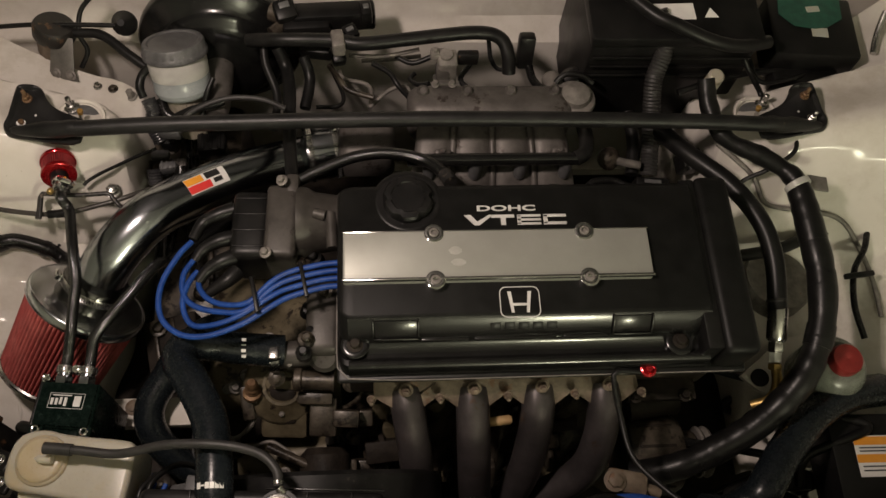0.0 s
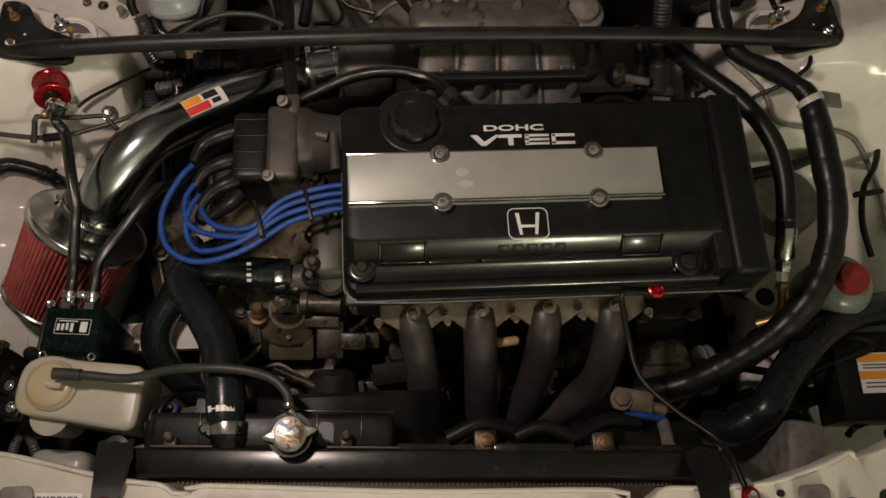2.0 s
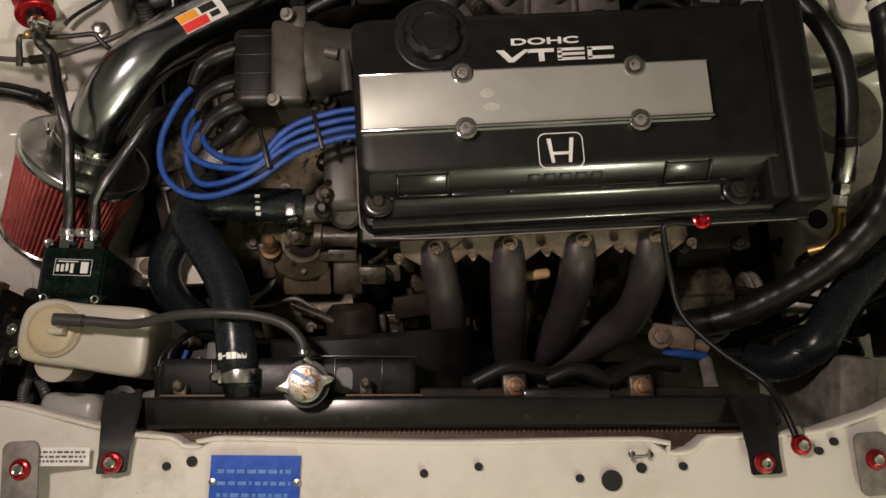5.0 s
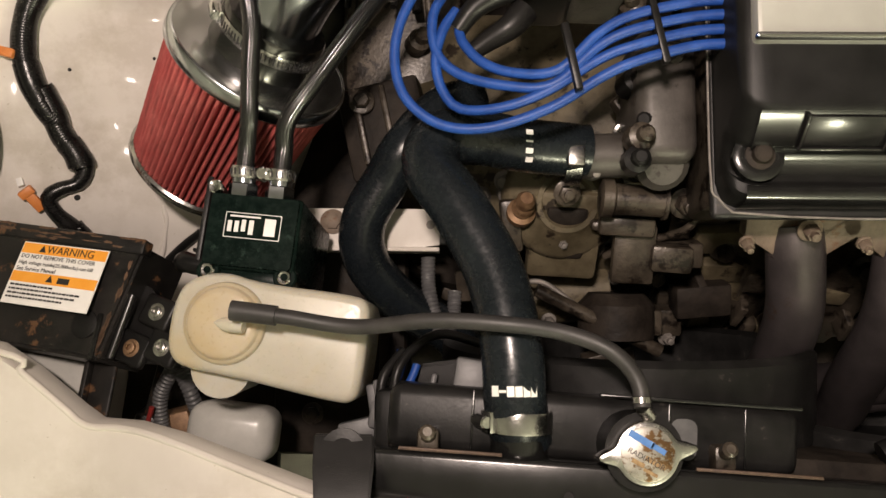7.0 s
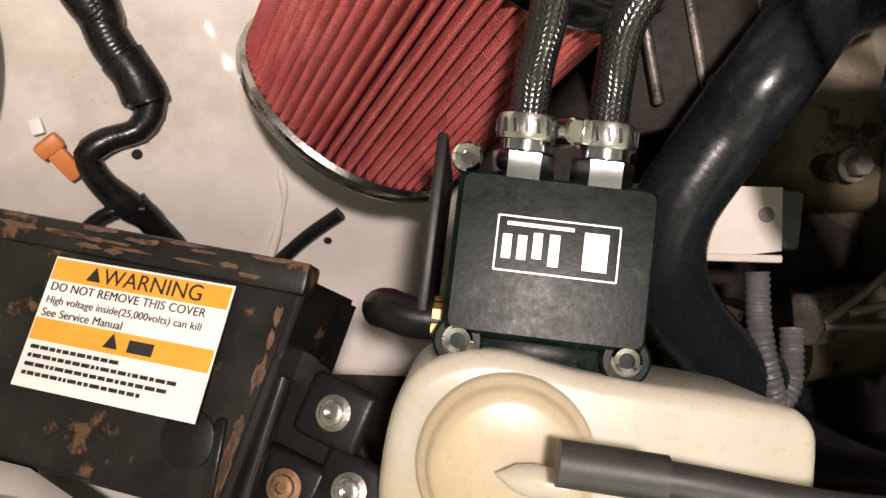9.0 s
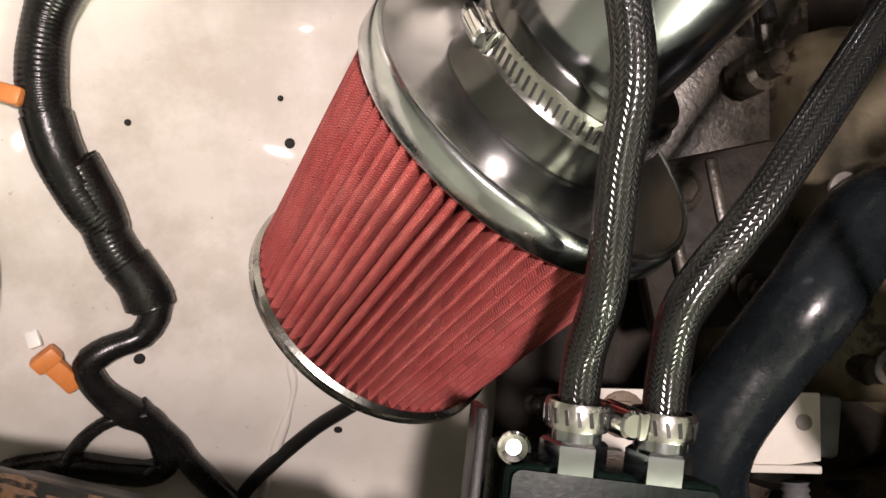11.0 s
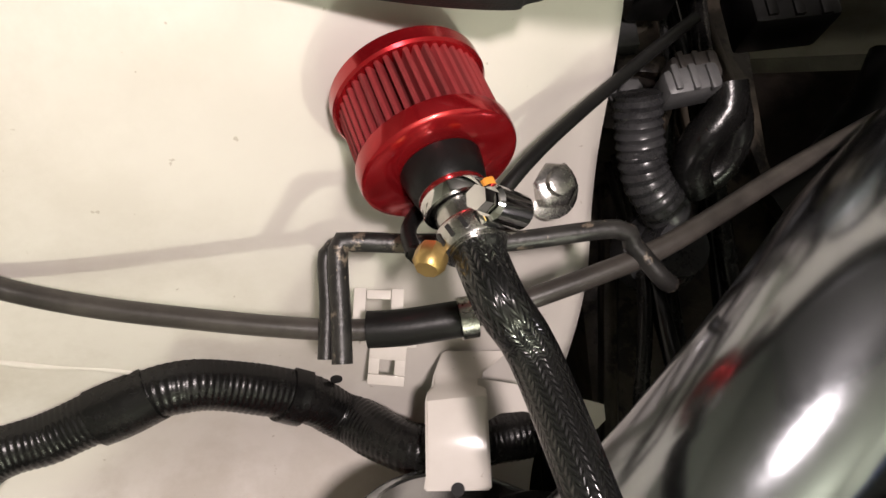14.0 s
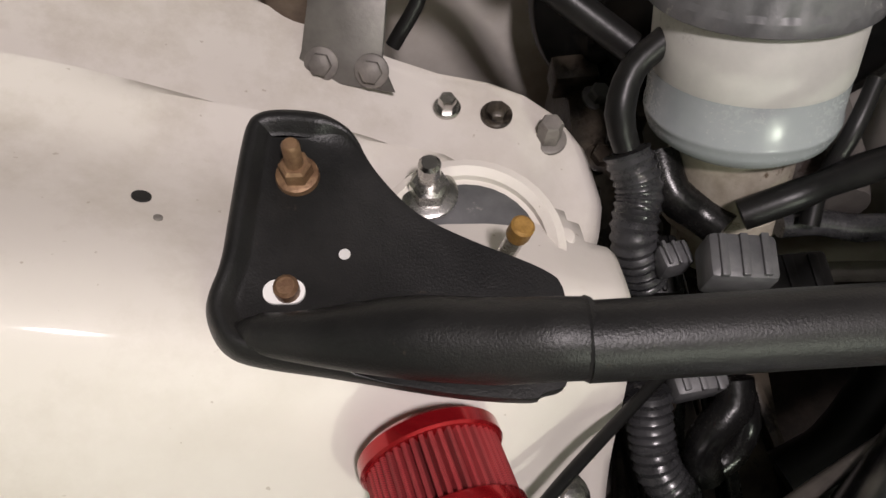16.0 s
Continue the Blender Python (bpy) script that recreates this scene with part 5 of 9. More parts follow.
# ---- strut brace ----
def brace():
    t = thing("strut_brace", (CX, 0.178, 0.75), "black powder-coated strut tower brace with end plates", "strut brace")
    bm = BM()
    tube(bm, [(-0.533, 0.172, 0.7645), (-0.40, 0.176, 0.768), (CX, 0.180, 0.770), (0.234, 0.176, 0.768), (0.367, 0.172, 0.7645)], 0.0104, 28, 0.02)
    part("bar", bm, "black_powder", t)
    for side in (-1, 1):
        def q(p):
            return p if side < 0 else mirrored(p)
        # flat plate: outline at height, with a pressed gusset that swallows the bar's end
        out = [(-0.634, 0.188), (-0.634, 0.194), (-0.631, 0.203), (-0.630, 0.219), (-0.628, 0.246), (-0.626, 0.252), (-0.619, 0.255), (-0.605, 0.254), (-0.598, 0.251), (-0.593, 0.246), (-0.589, 0.236), (-0.581, 0.225), (-0.573, 0.217), (-0.558, 0.209), (-0.539, 0.201), (-0.532, 0.195), (-0.534, 0.168), (-0.536, 0.165), (-0.542, 0.164), (-0.543, 0.162), (-0.566, 0.164), (-0.596, 0.170), (-0.622, 0.174), (-0.629, 0.178), (-0.632, 0.183)]
        for k in range(2):
            out = [((u[0] * w + v[0] * (1 - w)), (u[1] * w + v[1] * (1 - w))) for u, v in zip(out, out[1:] + out[:1]) for w in (0.75, 0.25)]
        n = len(out)
        turn = 1 if sum(out[k][0] * out[(k + 1) % n][1] - out[(k + 1) % n][0] * out[k][1] for k in range(n)) > 0 else -1
        bm = BM()
        rings = []
        for off, z, lift in ((0.0, 0.7400, 0.0), (0.0, 0.7425, 0.0), (0.0007, 0.7440, 0.0008), (0.0022, 0.7445, 0.0036), (0.0042, 0.7445, 0.0046), (0.0062, 0.7445, 0.0034), (0.0080, 0.7445, 0.0010), (0.0092, 0.7445, 0.0)):
            ring = []
            for k in range(n):
                (x0, y0), (x1, y1) = out[k - 2], out[(k + 2) % n]
                ln = math.hypot(x1 - x0, y1 - y0)
                nx, ny = -(y1 - y0) / ln * turn, (x1 - x0) / ln * turn
                f = sstep(-0.588, -0.604, out[k][0])
                x, y = out[k][0] + nx * off * (0.1 + 0.9 * f), out[k][1] + ny * off * (0.1 + 0.9 * f)
                ring.append(bm.verts.new((*q((x, y)), z + f * lift)))
            rings.append(ring)
        for u, v in zip(rings, rings[1:]):
            for k in range(n):
                bm.faces.new((u[k], u[(k + 1) % n], v[(k + 1) % n], v[k]))
        bm.faces.new(rings[0])
        bm.faces.new(rings[-1])
        pl = part("end_plate", bm, "black_powder", t, sharp=60)
        # raised rim along the outer edge and the half-round sleeve
        bm = BM()
        line = [q(p) for p in ((-0.626, 0.184, 0.745), (-0.620, 0.182, 0.745), (-0.602, 0.179, 0.750), (-0.578, 0.177, 0.755), (-0.555, 0.174, 0.760), (-0.541, 0.173, 0.764), (-0.533, 0.173, 0.764))]
        tube(bm, line, 0.0118, 28, 0.003, radius=lambda u: 0.50 * math.sqrt(min(1.0, u / 0.09 + 0.02)) + 0.45 * sstep(0.05, 0.6, u) - 0.05 * sstep(0.75, 1, u))
        part("sleeve", bm, "black_powder", pl)
        bm = BM()
        lathe(bm, q((-0.533, 0.173, 0.764)), (-side, 0, 0.02), [(0.0104, -0.0015), (0.0110, 0), (0.0104, 0.0015)], 28)
        part("weld_bead", bm, "black_powder", pl)
        # studs: one through a boss, one in a slot with a bright washer
        b1, b2, b3 = q((-0.610, 0.231, 0.7443)), q((-0.612, 0.194, 0.7443)), q((-0.5955, 0.2055, 0.7443))
        bm = BM()
        lathe(bm, (b1[0], b1[1], b1[2] - 0.001), (0, 0, 1), [(0.0068, 0), (0.0064, 0.003), (0.0056, 0.0034)], 24)
        part("rust_ring", bm, "rust", pl)
        bm = BM()
        bolt(bm, b1, 0.0050, 0.006, (0, 0.05, 1), 1.3, 0.010)
        part("stud", bm, "rust", pl)
        bm = BM()
        plate(bm, rounded(0.0118, 0.0072, 0.0035, 5, b2[0], b2[1]), 0.001, z=0.7456, bevel=0)
        part("slot_washer", bm, "label_white", pl)
        bm = BM()
        lathe(bm, (b2[0] + 0.001, b2[1], b2[2]), (0, 0, 1), [(0.0036, 0), (0.0036, 0.005), (0.0026, 0.006)], 14)
        if side > 0:
            bolt(bm, b2, 0.005, 0.006, (0, 0, 1), 1.4, 0.008)
        part("stud", bm, "rust" if side < 0 else "steel", pl)
        bm = BM()
        lathe(bm, b3, (0, 0, 1), [(0.0017, -0.001), (0.0017, 0.0004)], 14)
        part("pilot_hole", bm, "silver_paint", pl)
    return t


brace()


def tower_top(side):
    """Loose hardware on top of a strut tower: mount ring, studs, bolts."""
    def q(p):
        return p if side < 0 else mirrored(p)
    t = thing("strut_mount", q((-0.555, 0.235, 0.715)), "bare metal strut top mount in its white opening", "strut mount", "strut mounts")
    z0 = apron_height(-0.555, 0.235) + 0.001
    bm = BM()
    lathe(bm, q((-0.557, 0.226, z0 - 0.002)), (0, 0, 1), [(0.034, 0), (0.034, 0.004), (0.031, 0.005), (0.028, 0.003), (0.0275, -0.01)], 36)
    part("opening_rim", bm, "white", t)
    bm = BM()
    lathe(bm, q((-0.557, 0.226, z0 - 0.006)), (0, 0, 1), [(0.0275, 0), (0.026, 0.004), (0.02, 0.0055), (0.012, 0.0045), (0.0, 0.0045)], 32)
    part("mount_cup", bm, "grey_plastic", t)
    bm = BM()
    lo, hi = Vector(q((-0.546, 0.215, 0.724))), Vector(q((-0.543, 0.216, 0.740)))
    ax = (hi - lo).normalized()
    lathe(bm, lo, ax, [(0.0031, -0.01), (0.0031, (hi - lo).length - 0.005)], 18)
    part("damper_rod", bm, "steel", t)
    bm = BM()
    lathe(bm, hi - ax * 0.006, ax, [(0.0036, 0), (0.0038, 0.001), (0.0038, 0.006), (0.0030, 0.0068), (0.0, 0.0066)], 18)
    part("rod_tip", bm, "ochre", t, "ochre-stained rod tip")
    bm = BM()
    bolt(bm, q((-0.570, 0.247, z0)), 0.0072, 0.007, (0, 0.05, 1), 1.45, 0.012)
    part("mount_nut", bm, "steel", t)
    return t


tower_top(-1)
tower_top(1)
for x, y in ((-0.5513, 0.263), (-0.5315, 0.249), (-0.5225, 0.2315)):
    bm = BM()
    lathe(bm, (x, y, apron_height(x, y) - 0.001), (0, 0.25, 1), [(0.0042, 0), (0.0038, 0.0011), (0.0024, 0.0014), (0.0, 0.0012)], 20)
    part("weld_dimple", bm, "white", wing_l)

# bolts along the ledge behind the tower and on its shoulder
for p, r, h, mat in (((-0.560, 0.317), 0.0042, 0.006, "steel"), ((-0.538, 0.313), 0.0048, 0.004, "greasy"), ((-0.514, 0.306), 0.0056, 0.012, "dusty")):
    p = (*p, apron_height(*p))
    bm = BM()
    bolt(bm, p, r, h, (0, 0.05, 1), 1.5)
    single("ledge_bolt", bm, mat, "dull flanged bolt on the white tower ledge", "bolt", group="ledge bolts")
bm = BM()
bolt(bm, (-0.522, 0.148, apron_height(-0.522, 0.148)), 0.0085, 0.007, (0.25, -0.15, 1), 1.35, 0.004)
single("tower_bolt", bm, "steel", "zinc flanged bolt on the tower shoulder", "bolt")


# ---- air intake ----
NECK = Vector((-0.538, -0.009, 0.633))
AX = Vector((0.53, 0.59, 0.61)).normalized()
SIDE = Vector((-0.0416, 0.0048, 0.0313)).normalized()


def air_filter():
    t = thing("air_filter", tuple(NECK - AX * 0.14), "red pleated cone air filter with polished end rings", "air filter")
    pleats = 72
    bm = BM()
    prof = [(0.0625 + (0.0735 - 0.0625) * k / 14, -0.127 + 0.124 * k / 14) for k in range(15)]
    lathe(bm, NECK, AX, prof, pleats * 8, wave=lambda i, k: (-0.25, -0.21, -0.030, 0.000, 0.006, 0.002, -0.012, -0.055)[i % 8] * (1.0 + 0.10 * math.sin(i // 8 * 5.1)) + 0.0015 * math.sin(i // 8 * 2.3 + k * 0.6))
    part("pleats", bm, "cloth", t, "dusty red cotton pleats")
    bm = BM()
    lathe(bm, NECK, AX, [(0.0752, -0.011), (0.0767, -0.009), (0.0767, -0.0012), (0.0762, 0.0012), (0.0753, 0.0024), (0.0737, 0.0029), (0.0730, 0.0026), (0.0728, 0.0018)], 128)
    part("rim", bm, "zinc_rim", t, "dull zinc outer rim")
    bm = BM()
    lathe(bm, NECK, AX, [(0.0731, 0.0010), (0.0731, 0.0022), (0.066, 0.0024), (0.040, 0.0024)], 128)
    part("top_ring", bm, "satin_plate", t, "polished metal flange plate")
    bm = BM()
    lathe(bm, NECK, AX, [(0.0405, 0.002), (0.0440, 0.0022), (0.0445, 0.0035), (0.0436, 0.0060), (0.0424, 0.0150), (0.0424, 0.0330), (0.0408, 0.0350), (0.0330, 0.0350)], 72)
    part("neck", bm, "gunmetal", t, "dark polished metal neck")
    bm = BM()
    lathe(bm, NECK, AX, [(0.0600, -0.1315), (0.0640, -0.1310), (0.0656, -0.129), (0.0656, -0.1245), (0.0635, -0.1225), (0.060, -0.1225)], 96)
    part("bottom_ring", bm, "steel", t, "dull metal end ring")
    clamp(t, NECK + AX * 0.0228, AX, 0.0430, 0.0105, SIDE)



def clamp(parent, c, d, r, w, at, mat="steel", slots=True):
    """Worm-drive hose clamp: slotted band and screw housing."""
    x, y, z = basis(d)
    c = Vector(c)
    bm = BM()
    lathe(bm, c - z * w / 2, d, [(r - 0.0006, 0), (r + 0.0006, 0), (r + 0.0009, w * 0.1), (r + 0.0009, w * 0.9), (r + 0.0006, w), (r - 0.0006, w)], 64, closed=False)
    band = part("clamp_band", bm, mat, parent)
    bm = BM()
    n = int(2 * math.pi * r / 0.0034) if slots else 0
    for k in range(n):
        a = 2 * math.pi * k / n
        o = x * math.cos(a) + y * math.sin(a)
        tg = z.cross(o)
        m = Matrix.Translation(c + o * (r + 0.0010)) @ Matrix((tg, z, o)).transposed().to_4x4()
        box(bm, None, (0.0011, w * 0.55, 0.0005), bevel=0, m=m @ pose(0, 0, 0, 0, 0, 12))
    if slots:
        part("band_slot", bm, "ink", band)["kind"] = "stuff"
    if isinstance(at, Vector):
        o = (at - z * at.dot(z)).normalized()
    else:
        o = x * math.cos(radians(at)) + y * math.sin(radians(at))
    tg = z.cross(o)
    bm = BM()
    lathe(bm, c + o * (r + 0.0045) - tg * 0.008, tg, [(0.0036, 0), (0.0046, 0.001), (0.0046, 0.0125), (0.0036, 0.0135)], 18)
    lathe(bm, c + o * (r + 0.0045) - tg * 0.0125, tg, [(0.0032, 0), (0.0032, 0.004)], 6)
    m = Matrix.Translation(c + o * (r + 0.0012)) @ Matrix((tg, z, o)).transposed().to_4x4()
    box(bm, None, (0.013, w, 0.0035), bevel=0.0006, m=m)
    part("clamp_screw", bm, "chrome", band)


air_filter()


def intake_tube():
    t = thing("intake_pipe", (-0.4, 0.14, 0.6), "polished metal intake pipe with a small sticker", "intake pipe")
    pts = [tuple(NECK + AX * 0.016), tuple(NECK + AX * 0.034), (-0.495, 0.0365, 0.681), (-0.456, 0.078, 0.694), (-0.419, 0.114, 0.679), (-0.344, 0.172, 0.645), (-0.262, 0.222, 0.606), (-0.225, 0.236, 0.595)]
    bm = BM()
    tube(bm, pts, 0.0325, 64, 0.004)
    part("pipe", bm, "tube_chrome", t)
    bm = BM()
    lathe(bm, (-0.262, 0.2225, 0.6125), (1, 0.2, -0.05), [(0.0395, 0), (0.0405, 0.004), (0.0405, 0.05), (0.0395, 0.054)], 40)
    part("coupler", bm, "tube_chrome", t, "polished coupler sleeve")
    bm = BM()
    lathe(bm, (-0.205, 0.235, 0.609), (1, 0.2, -0.05), [(0.037, 0), (0.039, 0.003), (0.039, 0.02), (0.037, 0.023)], 40)
    part("blue_sleeve", bm, "blue_rubber", t, "blue silicone sleeve")
    clamp(t, (-0.255, 0.224, 0.612), (1, 0.2, -0.05), 0.041, 0.009, 80)
    clamp(t, (-0.218, 0.2315, 0.61), (1, 0.2, -0.05), 0.041, 0.009, 80)
    # sticker wrapped on the pipe
    line = smooth_line(pts, 0.004)
    near = [p for p in line if -0.418 < p.x < -0.370]

    def band(name, a0, a1, s0, s1, mat, lift):
        bm = BM()
        k0, k1 = int(s0 * (len(near) - 1)), int(s1 * (len(near) - 1))
        rows = []
        for k in range(k0, k1 + 1):
            d = (near[min(k + 1, len(near) - 1)] - near[max(k - 1, 0)]).normalized()
            x, y, z = basis(d)
            rows.append([bm.verts.new(near[k] + (y * math.cos(radians(a)) + x * math.sin(radians(a))) * (0.0325 + lift)) for a in np.linspace(a0, a1, 9)])
        for a, b in zip(rows, rows[1:]):
            for i in range(8):
                bm.faces.new((a[i], a[i + 1], b[i + 1], b[i]))
        part(name, bm, mat, t)

    band("sticker", -36, 6, 0.0, 1.0, "label_white", 0.0004)
    band("sticker_stripe", -14, 4, 0.04, 0.48, "label_orange", 0.0008)
    band("sticker_stripe", -34, -16, 0.04, 0.66, "label_red", 0.0008)
    band("sticker_mark", -13, 4, 0.54, 0.93, "ink", 0.0008)
    band("sticker_mark", -28, -17, 0.72, 0.92, "ink", 0.001)


intake_tube()


# ---- oil catch tank, its braided hoses and breather filter ----
def catch_tank():
    o, xx, yy = Vector((-0.5537, -0.1350, 0.6837)), Vector((-0.4877, -0.1410, 0.6852)), Vector((-0.5547, -0.1865, 0.6877))
    m = plane_pose(o, xx, yy)   # x across, y towards the front of the car, z down
    w, h = 0.0675, 0.0555
    t = thing("oil_catch_tank", tuple(o - Vector((0, 0, 0.1))), "black anodised oil catch tank with hex fittings", "catch tank")

    def at(x, y, z):
        return m @ Vector((x, y, -z))
    bm = BM()
    box(bm, None, (w, h, 0.115), bevel=0.003, seg=3, m=m @ pose(w / 2, h / 2, 0.0475))
    part("tank_body", bm, "green_black", t)
    bm = BM()
    plate(bm, rounded(w - 0.004, h - 0.004, 0.003, 3, w / 2, h / 2)[::-1], -0.003, m=m @ pose(0, 0, -0.0135), bevel=0)
    part("lid", bm, "green_black", t)
    bm = BM()
    for cx in (0.006, w - 0.006):
        lathe(bm, at(cx, h + 0.002, -0.004), tuple(at(0, 0, 1) - at(0, 0, 0)), [(0.0085, 0), (0.0085, 0.012), (0.0075, 0.013)], 20)
    box(bm, None, (w - 0.01, 0.012, 0.01), bevel=0.002, m=m @ pose(w / 2, h + 0.003, 0.0))
    part("foot_lug", bm, "green_black", t)
    for cx, cy in ((0.006, h + 0.002), (w - 0.006, h + 0.002), (0.002, -0.004)):
        bm = BM()
        lathe(bm, at(cx, cy, 0.005), tuple(at(0, 0, 1) - at(0, 0, 0)), [(0.0052, 0), (0.0052, 0.005), (0.0042, 0.006), (0.0026, 0.0055), (0.0024, 0.003)], 20)
        part("cap_screw", bm, "chrome", t)
    # hex fittings and clamps
    back = m.to_3x3() @ Vector((0, -1, -0.15))
    up = m.to_3x3() @ Vector((0, 0, -1))
    for cx in (0.021, 0.048):
        p = at(cx, 0.002, 0.004)
        bm = BM()
        lathe(bm, p, back, [(0.0100, 0), (0.0108, 0.001), (0.0108, 0.010), (0.0096, 0.011)], 6, up=up)
        lathe(bm, p + back * 0.010, back, [(0.0085, 0), (0.0085, 0.012)], 20)
        part("hex_fitting", bm, "tube_chrome", t)
        clamp(t, p + back * 0.0185, back, 0.0094, 0.0085, 20 if cx > 0.03 else 200)
    # badge plate: outline and plain marks
    bm = BM()
    o1, o2 = rounded(0.0405, 0.0185, 0.0003, 1, 0, 0), rounded(0.0395, 0.0175, 0.0003, 1, 0, 0)
    lm = m @ pose(w / 2 + 0.001, 0.0240, -0.0138)
    va, vb = [bm.verts.new(lm @ Vector((*p, -0.0004))) for p in o1], [bm.verts.new(lm @ Vector((*p, -0.0004))) for p in o2]
    for k in range(len(va)):
        j = (k + 1) % len(va)
        bm.faces.new((va[k], va[j], vb[j], vb[k]))
    bd = part("badge", bm, "silver_paint", t, "silver outlined badge")
    for x, y, a, b in ((0.0125, 0.0, 0.0080, 0.0125), (-0.001, 0.001, 0.0034, 0.0105), (-0.0065, 0.0, 0.0030, 0.0085), (-0.0115, 0.001, 0.0030, 0.008), (-0.0165, 0.001, 0.0030, 0.008), (-0.006, -0.0066, 0.022, 0.0012)):
        bm = BM()
        box(bm, None, (a, b, 0.0006), bevel=0, m=lm @ pose(x, y, -0.0002))
        part("badge_mark", bm, "silver_paint", bd)
    # drain elbow
    bm = BM()
    tube(bm, [at(-0.001, h - 0.004, -0.012), at(-0.012, h - 0.004, -0.012), at(-0.020, h - 0.006, -0.014), at(-0.024, h - 0.006, -0.024)], 0.0075, 16, 0.003)
    part("drain_elbow", bm, "black_plastic", t)
    bm = BM()
    lathe(bm, at(0.001, h - 0.004, -0.012), tuple(m.to_3x3() @ Vector((-1, 0, 0))), [(0.0085, 0), (0.0085, 0.005)], 6)
    part("brass_nut", bm, "brass", t)
    # mounting bracket at its side
    bm = BM()
    box(bm, None, (0.004, 0.07, 0.09), bevel=0.001, m=m @ pose(-0.008, 0.02, 0.05))
    part("bracket", bm, "black_powder", t)
    return m


TANK = catch_tank()


def tank_at(x, y, z):
    return tuple(TANK @ Vector((x, y, -z)))


bm = BM()
tube(bm, [tank_at(0.048, -0.012, 0.006), tank_at(0.048, -0.035, 0.010), (-0.499, -0.083, 0.700), (-0.477, -0.052, 0.705), (-0.436, 0.009, 0.700), (-0.425, 0.024, 0.680), (-0.402, 0.051, 0.665), (-0.369, 0.112, 0.620), (-0.335, 0.154, 0.600)], 0.0068, 22, 0.004)
single("braided_hose", bm, "braid", "black braided hose from the catch tank to the engine", "hose", group="braided hoses")
bm = BM()
tube(bm, [(-0.267, 0.125, 0.700), (-0.236, 0.137, 0.710), (-0.183, 0.151, 0.725), (-0.131, 0.149, 0.735), (-0.087, 0.129, 0.745), (-0.066, 0.098, 0.760)], 0.0078, 18, 0.005)
single("braided_hose", bm, "braid", "black braided breather hose to the valve cover", "hose", group="braided hoses")
bm = BM()
rod(bm, (-0.069, 0.105, 0.757), (-0.063, 0.088, 0.764), 0.0095)
single("hose_fitting", bm, "worn_black", "dark worn hose end fitting at the valve cover", "fitting")


def breather():
    a, b = Vector((-0.5637, 0.1285, 0.7203)), Vector((-0.5716, 0.1547, 0.7128))
    d = (b - a).normalized()
    b += d * 0.0026
    t = thing("breather_filter", tuple(a), "small red breather filter with anodised caps", "breather filter")
    h = (b - a).length
    bm = BM()
    lathe(bm, a, d, [(0.02066, 0.004), (0.02050, h - 0.004)], 46 * 6, wave=lambda i, k: (-0.19, -0.15, -0.016, 0.0, 0.0, -0.02)[i % 6])
    part("pleats", bm, "gauze", t, "red gauze pleats")
    bm = BM()
    lathe(bm, a, d, [(0.010, 0.001), (0.01989, 0.0), (0.02146, 0.0010), (0.02183, 0.0022), (0.02183, 0.0056), (0.02090, 0.0064), (0.01896, 0.0064)], 56)
    part("lower_cap", bm, "red_anod", t)
    bm = BM()
    lathe(bm, a, d, [(0.0197, h - 0.006), (0.02140, h - 0.006), (0.02210, h - 0.0052), (0.02200, h - 0.001), (0.0206, h + 0.0004), (0.0, h + 0.001)], 56)
    part("upper_cap", bm, "red_anod", t)
    bm = BM()
    lathe(bm, a - d * 0.0075, d, [(0.0085, -0.002), (0.0098, 0.0), (0.0106, 0.004), (0.0112, 0.0082)], 28)
    part("rubber_spigot", bm, "rubber", t)
    clamp(t, a - d * 0.0105, d, 0.0084, 0.0055, 250, "chrome", False)
    bm = BM()
    lathe(bm, a - d * 0.026, d, [(0.0070, 0), (0.0070, 0.020)], 22)
    part("joiner", bm, "steel", t)
    clamp(t, a - d * 0.0222, d, 0.0078, 0.0065, 140)
    bm = BM()
    lathe(bm, a - d * 0.022 + Vector((-0.0095, -0.003, 0.001)), (-0.3, -0.8, 0.3), [(0.0038, 0), (0.0042, 0.002), (0.0042, 0.005), (0.003, 0.0065)], 8)
    part("brass_screw", bm, "brass", t)
    bm = BM()
    box(bm, tuple(a - d * 0.0105 + Vector((0.0086, 0.001, 0.005))), (0.003, 0.006, 0.003), rot=(0, 20, 20), bevel=0.0006)
    part("yellow_tab", bm, "label_orange", t)
    return a - d * 0.0255, d


BREATHER_END, BREATHER_DIR = breather()
bm = BM()
tube(bm, [(-0.572, 0.107, 0.716), (-0.573, 0.115, 0.712), (-0.569, 0.122, 0.708)], 0.0022, 10, 0.003)
tube(bm, [(-0.572, 0.107, 0.716), (-0.562, 0.106, 0.722), (-0.549, 0.109, 0.716)], 0.0025, 10, 0.003)
single("cable_tie", bm, "black_plastic", "black cable tie round the breather hose", "cable tie")


bm = BM()
tube(bm, [tank_at(0.021, -0.012, 0.006), tank_at(0.021, -0.035, 0.012), (-0.526, -0.081, 0.705), (-0.524, -0.047, 0.715), (-0.522, -0.017, 0.724), (-0.529, 0.022, 0.730), (-0.535, 0.047, 0.728), (-0.544, 0.079, 0.722), tuple(BREATHER_END - BREATHER_DIR * 0.016), tuple(BREATHER_END)], 0.0066, 22, 0.004)
single("braided_hose", bm, "braid", "black braided hose from the catch tank to the breather", "hose", group="braided hoses")
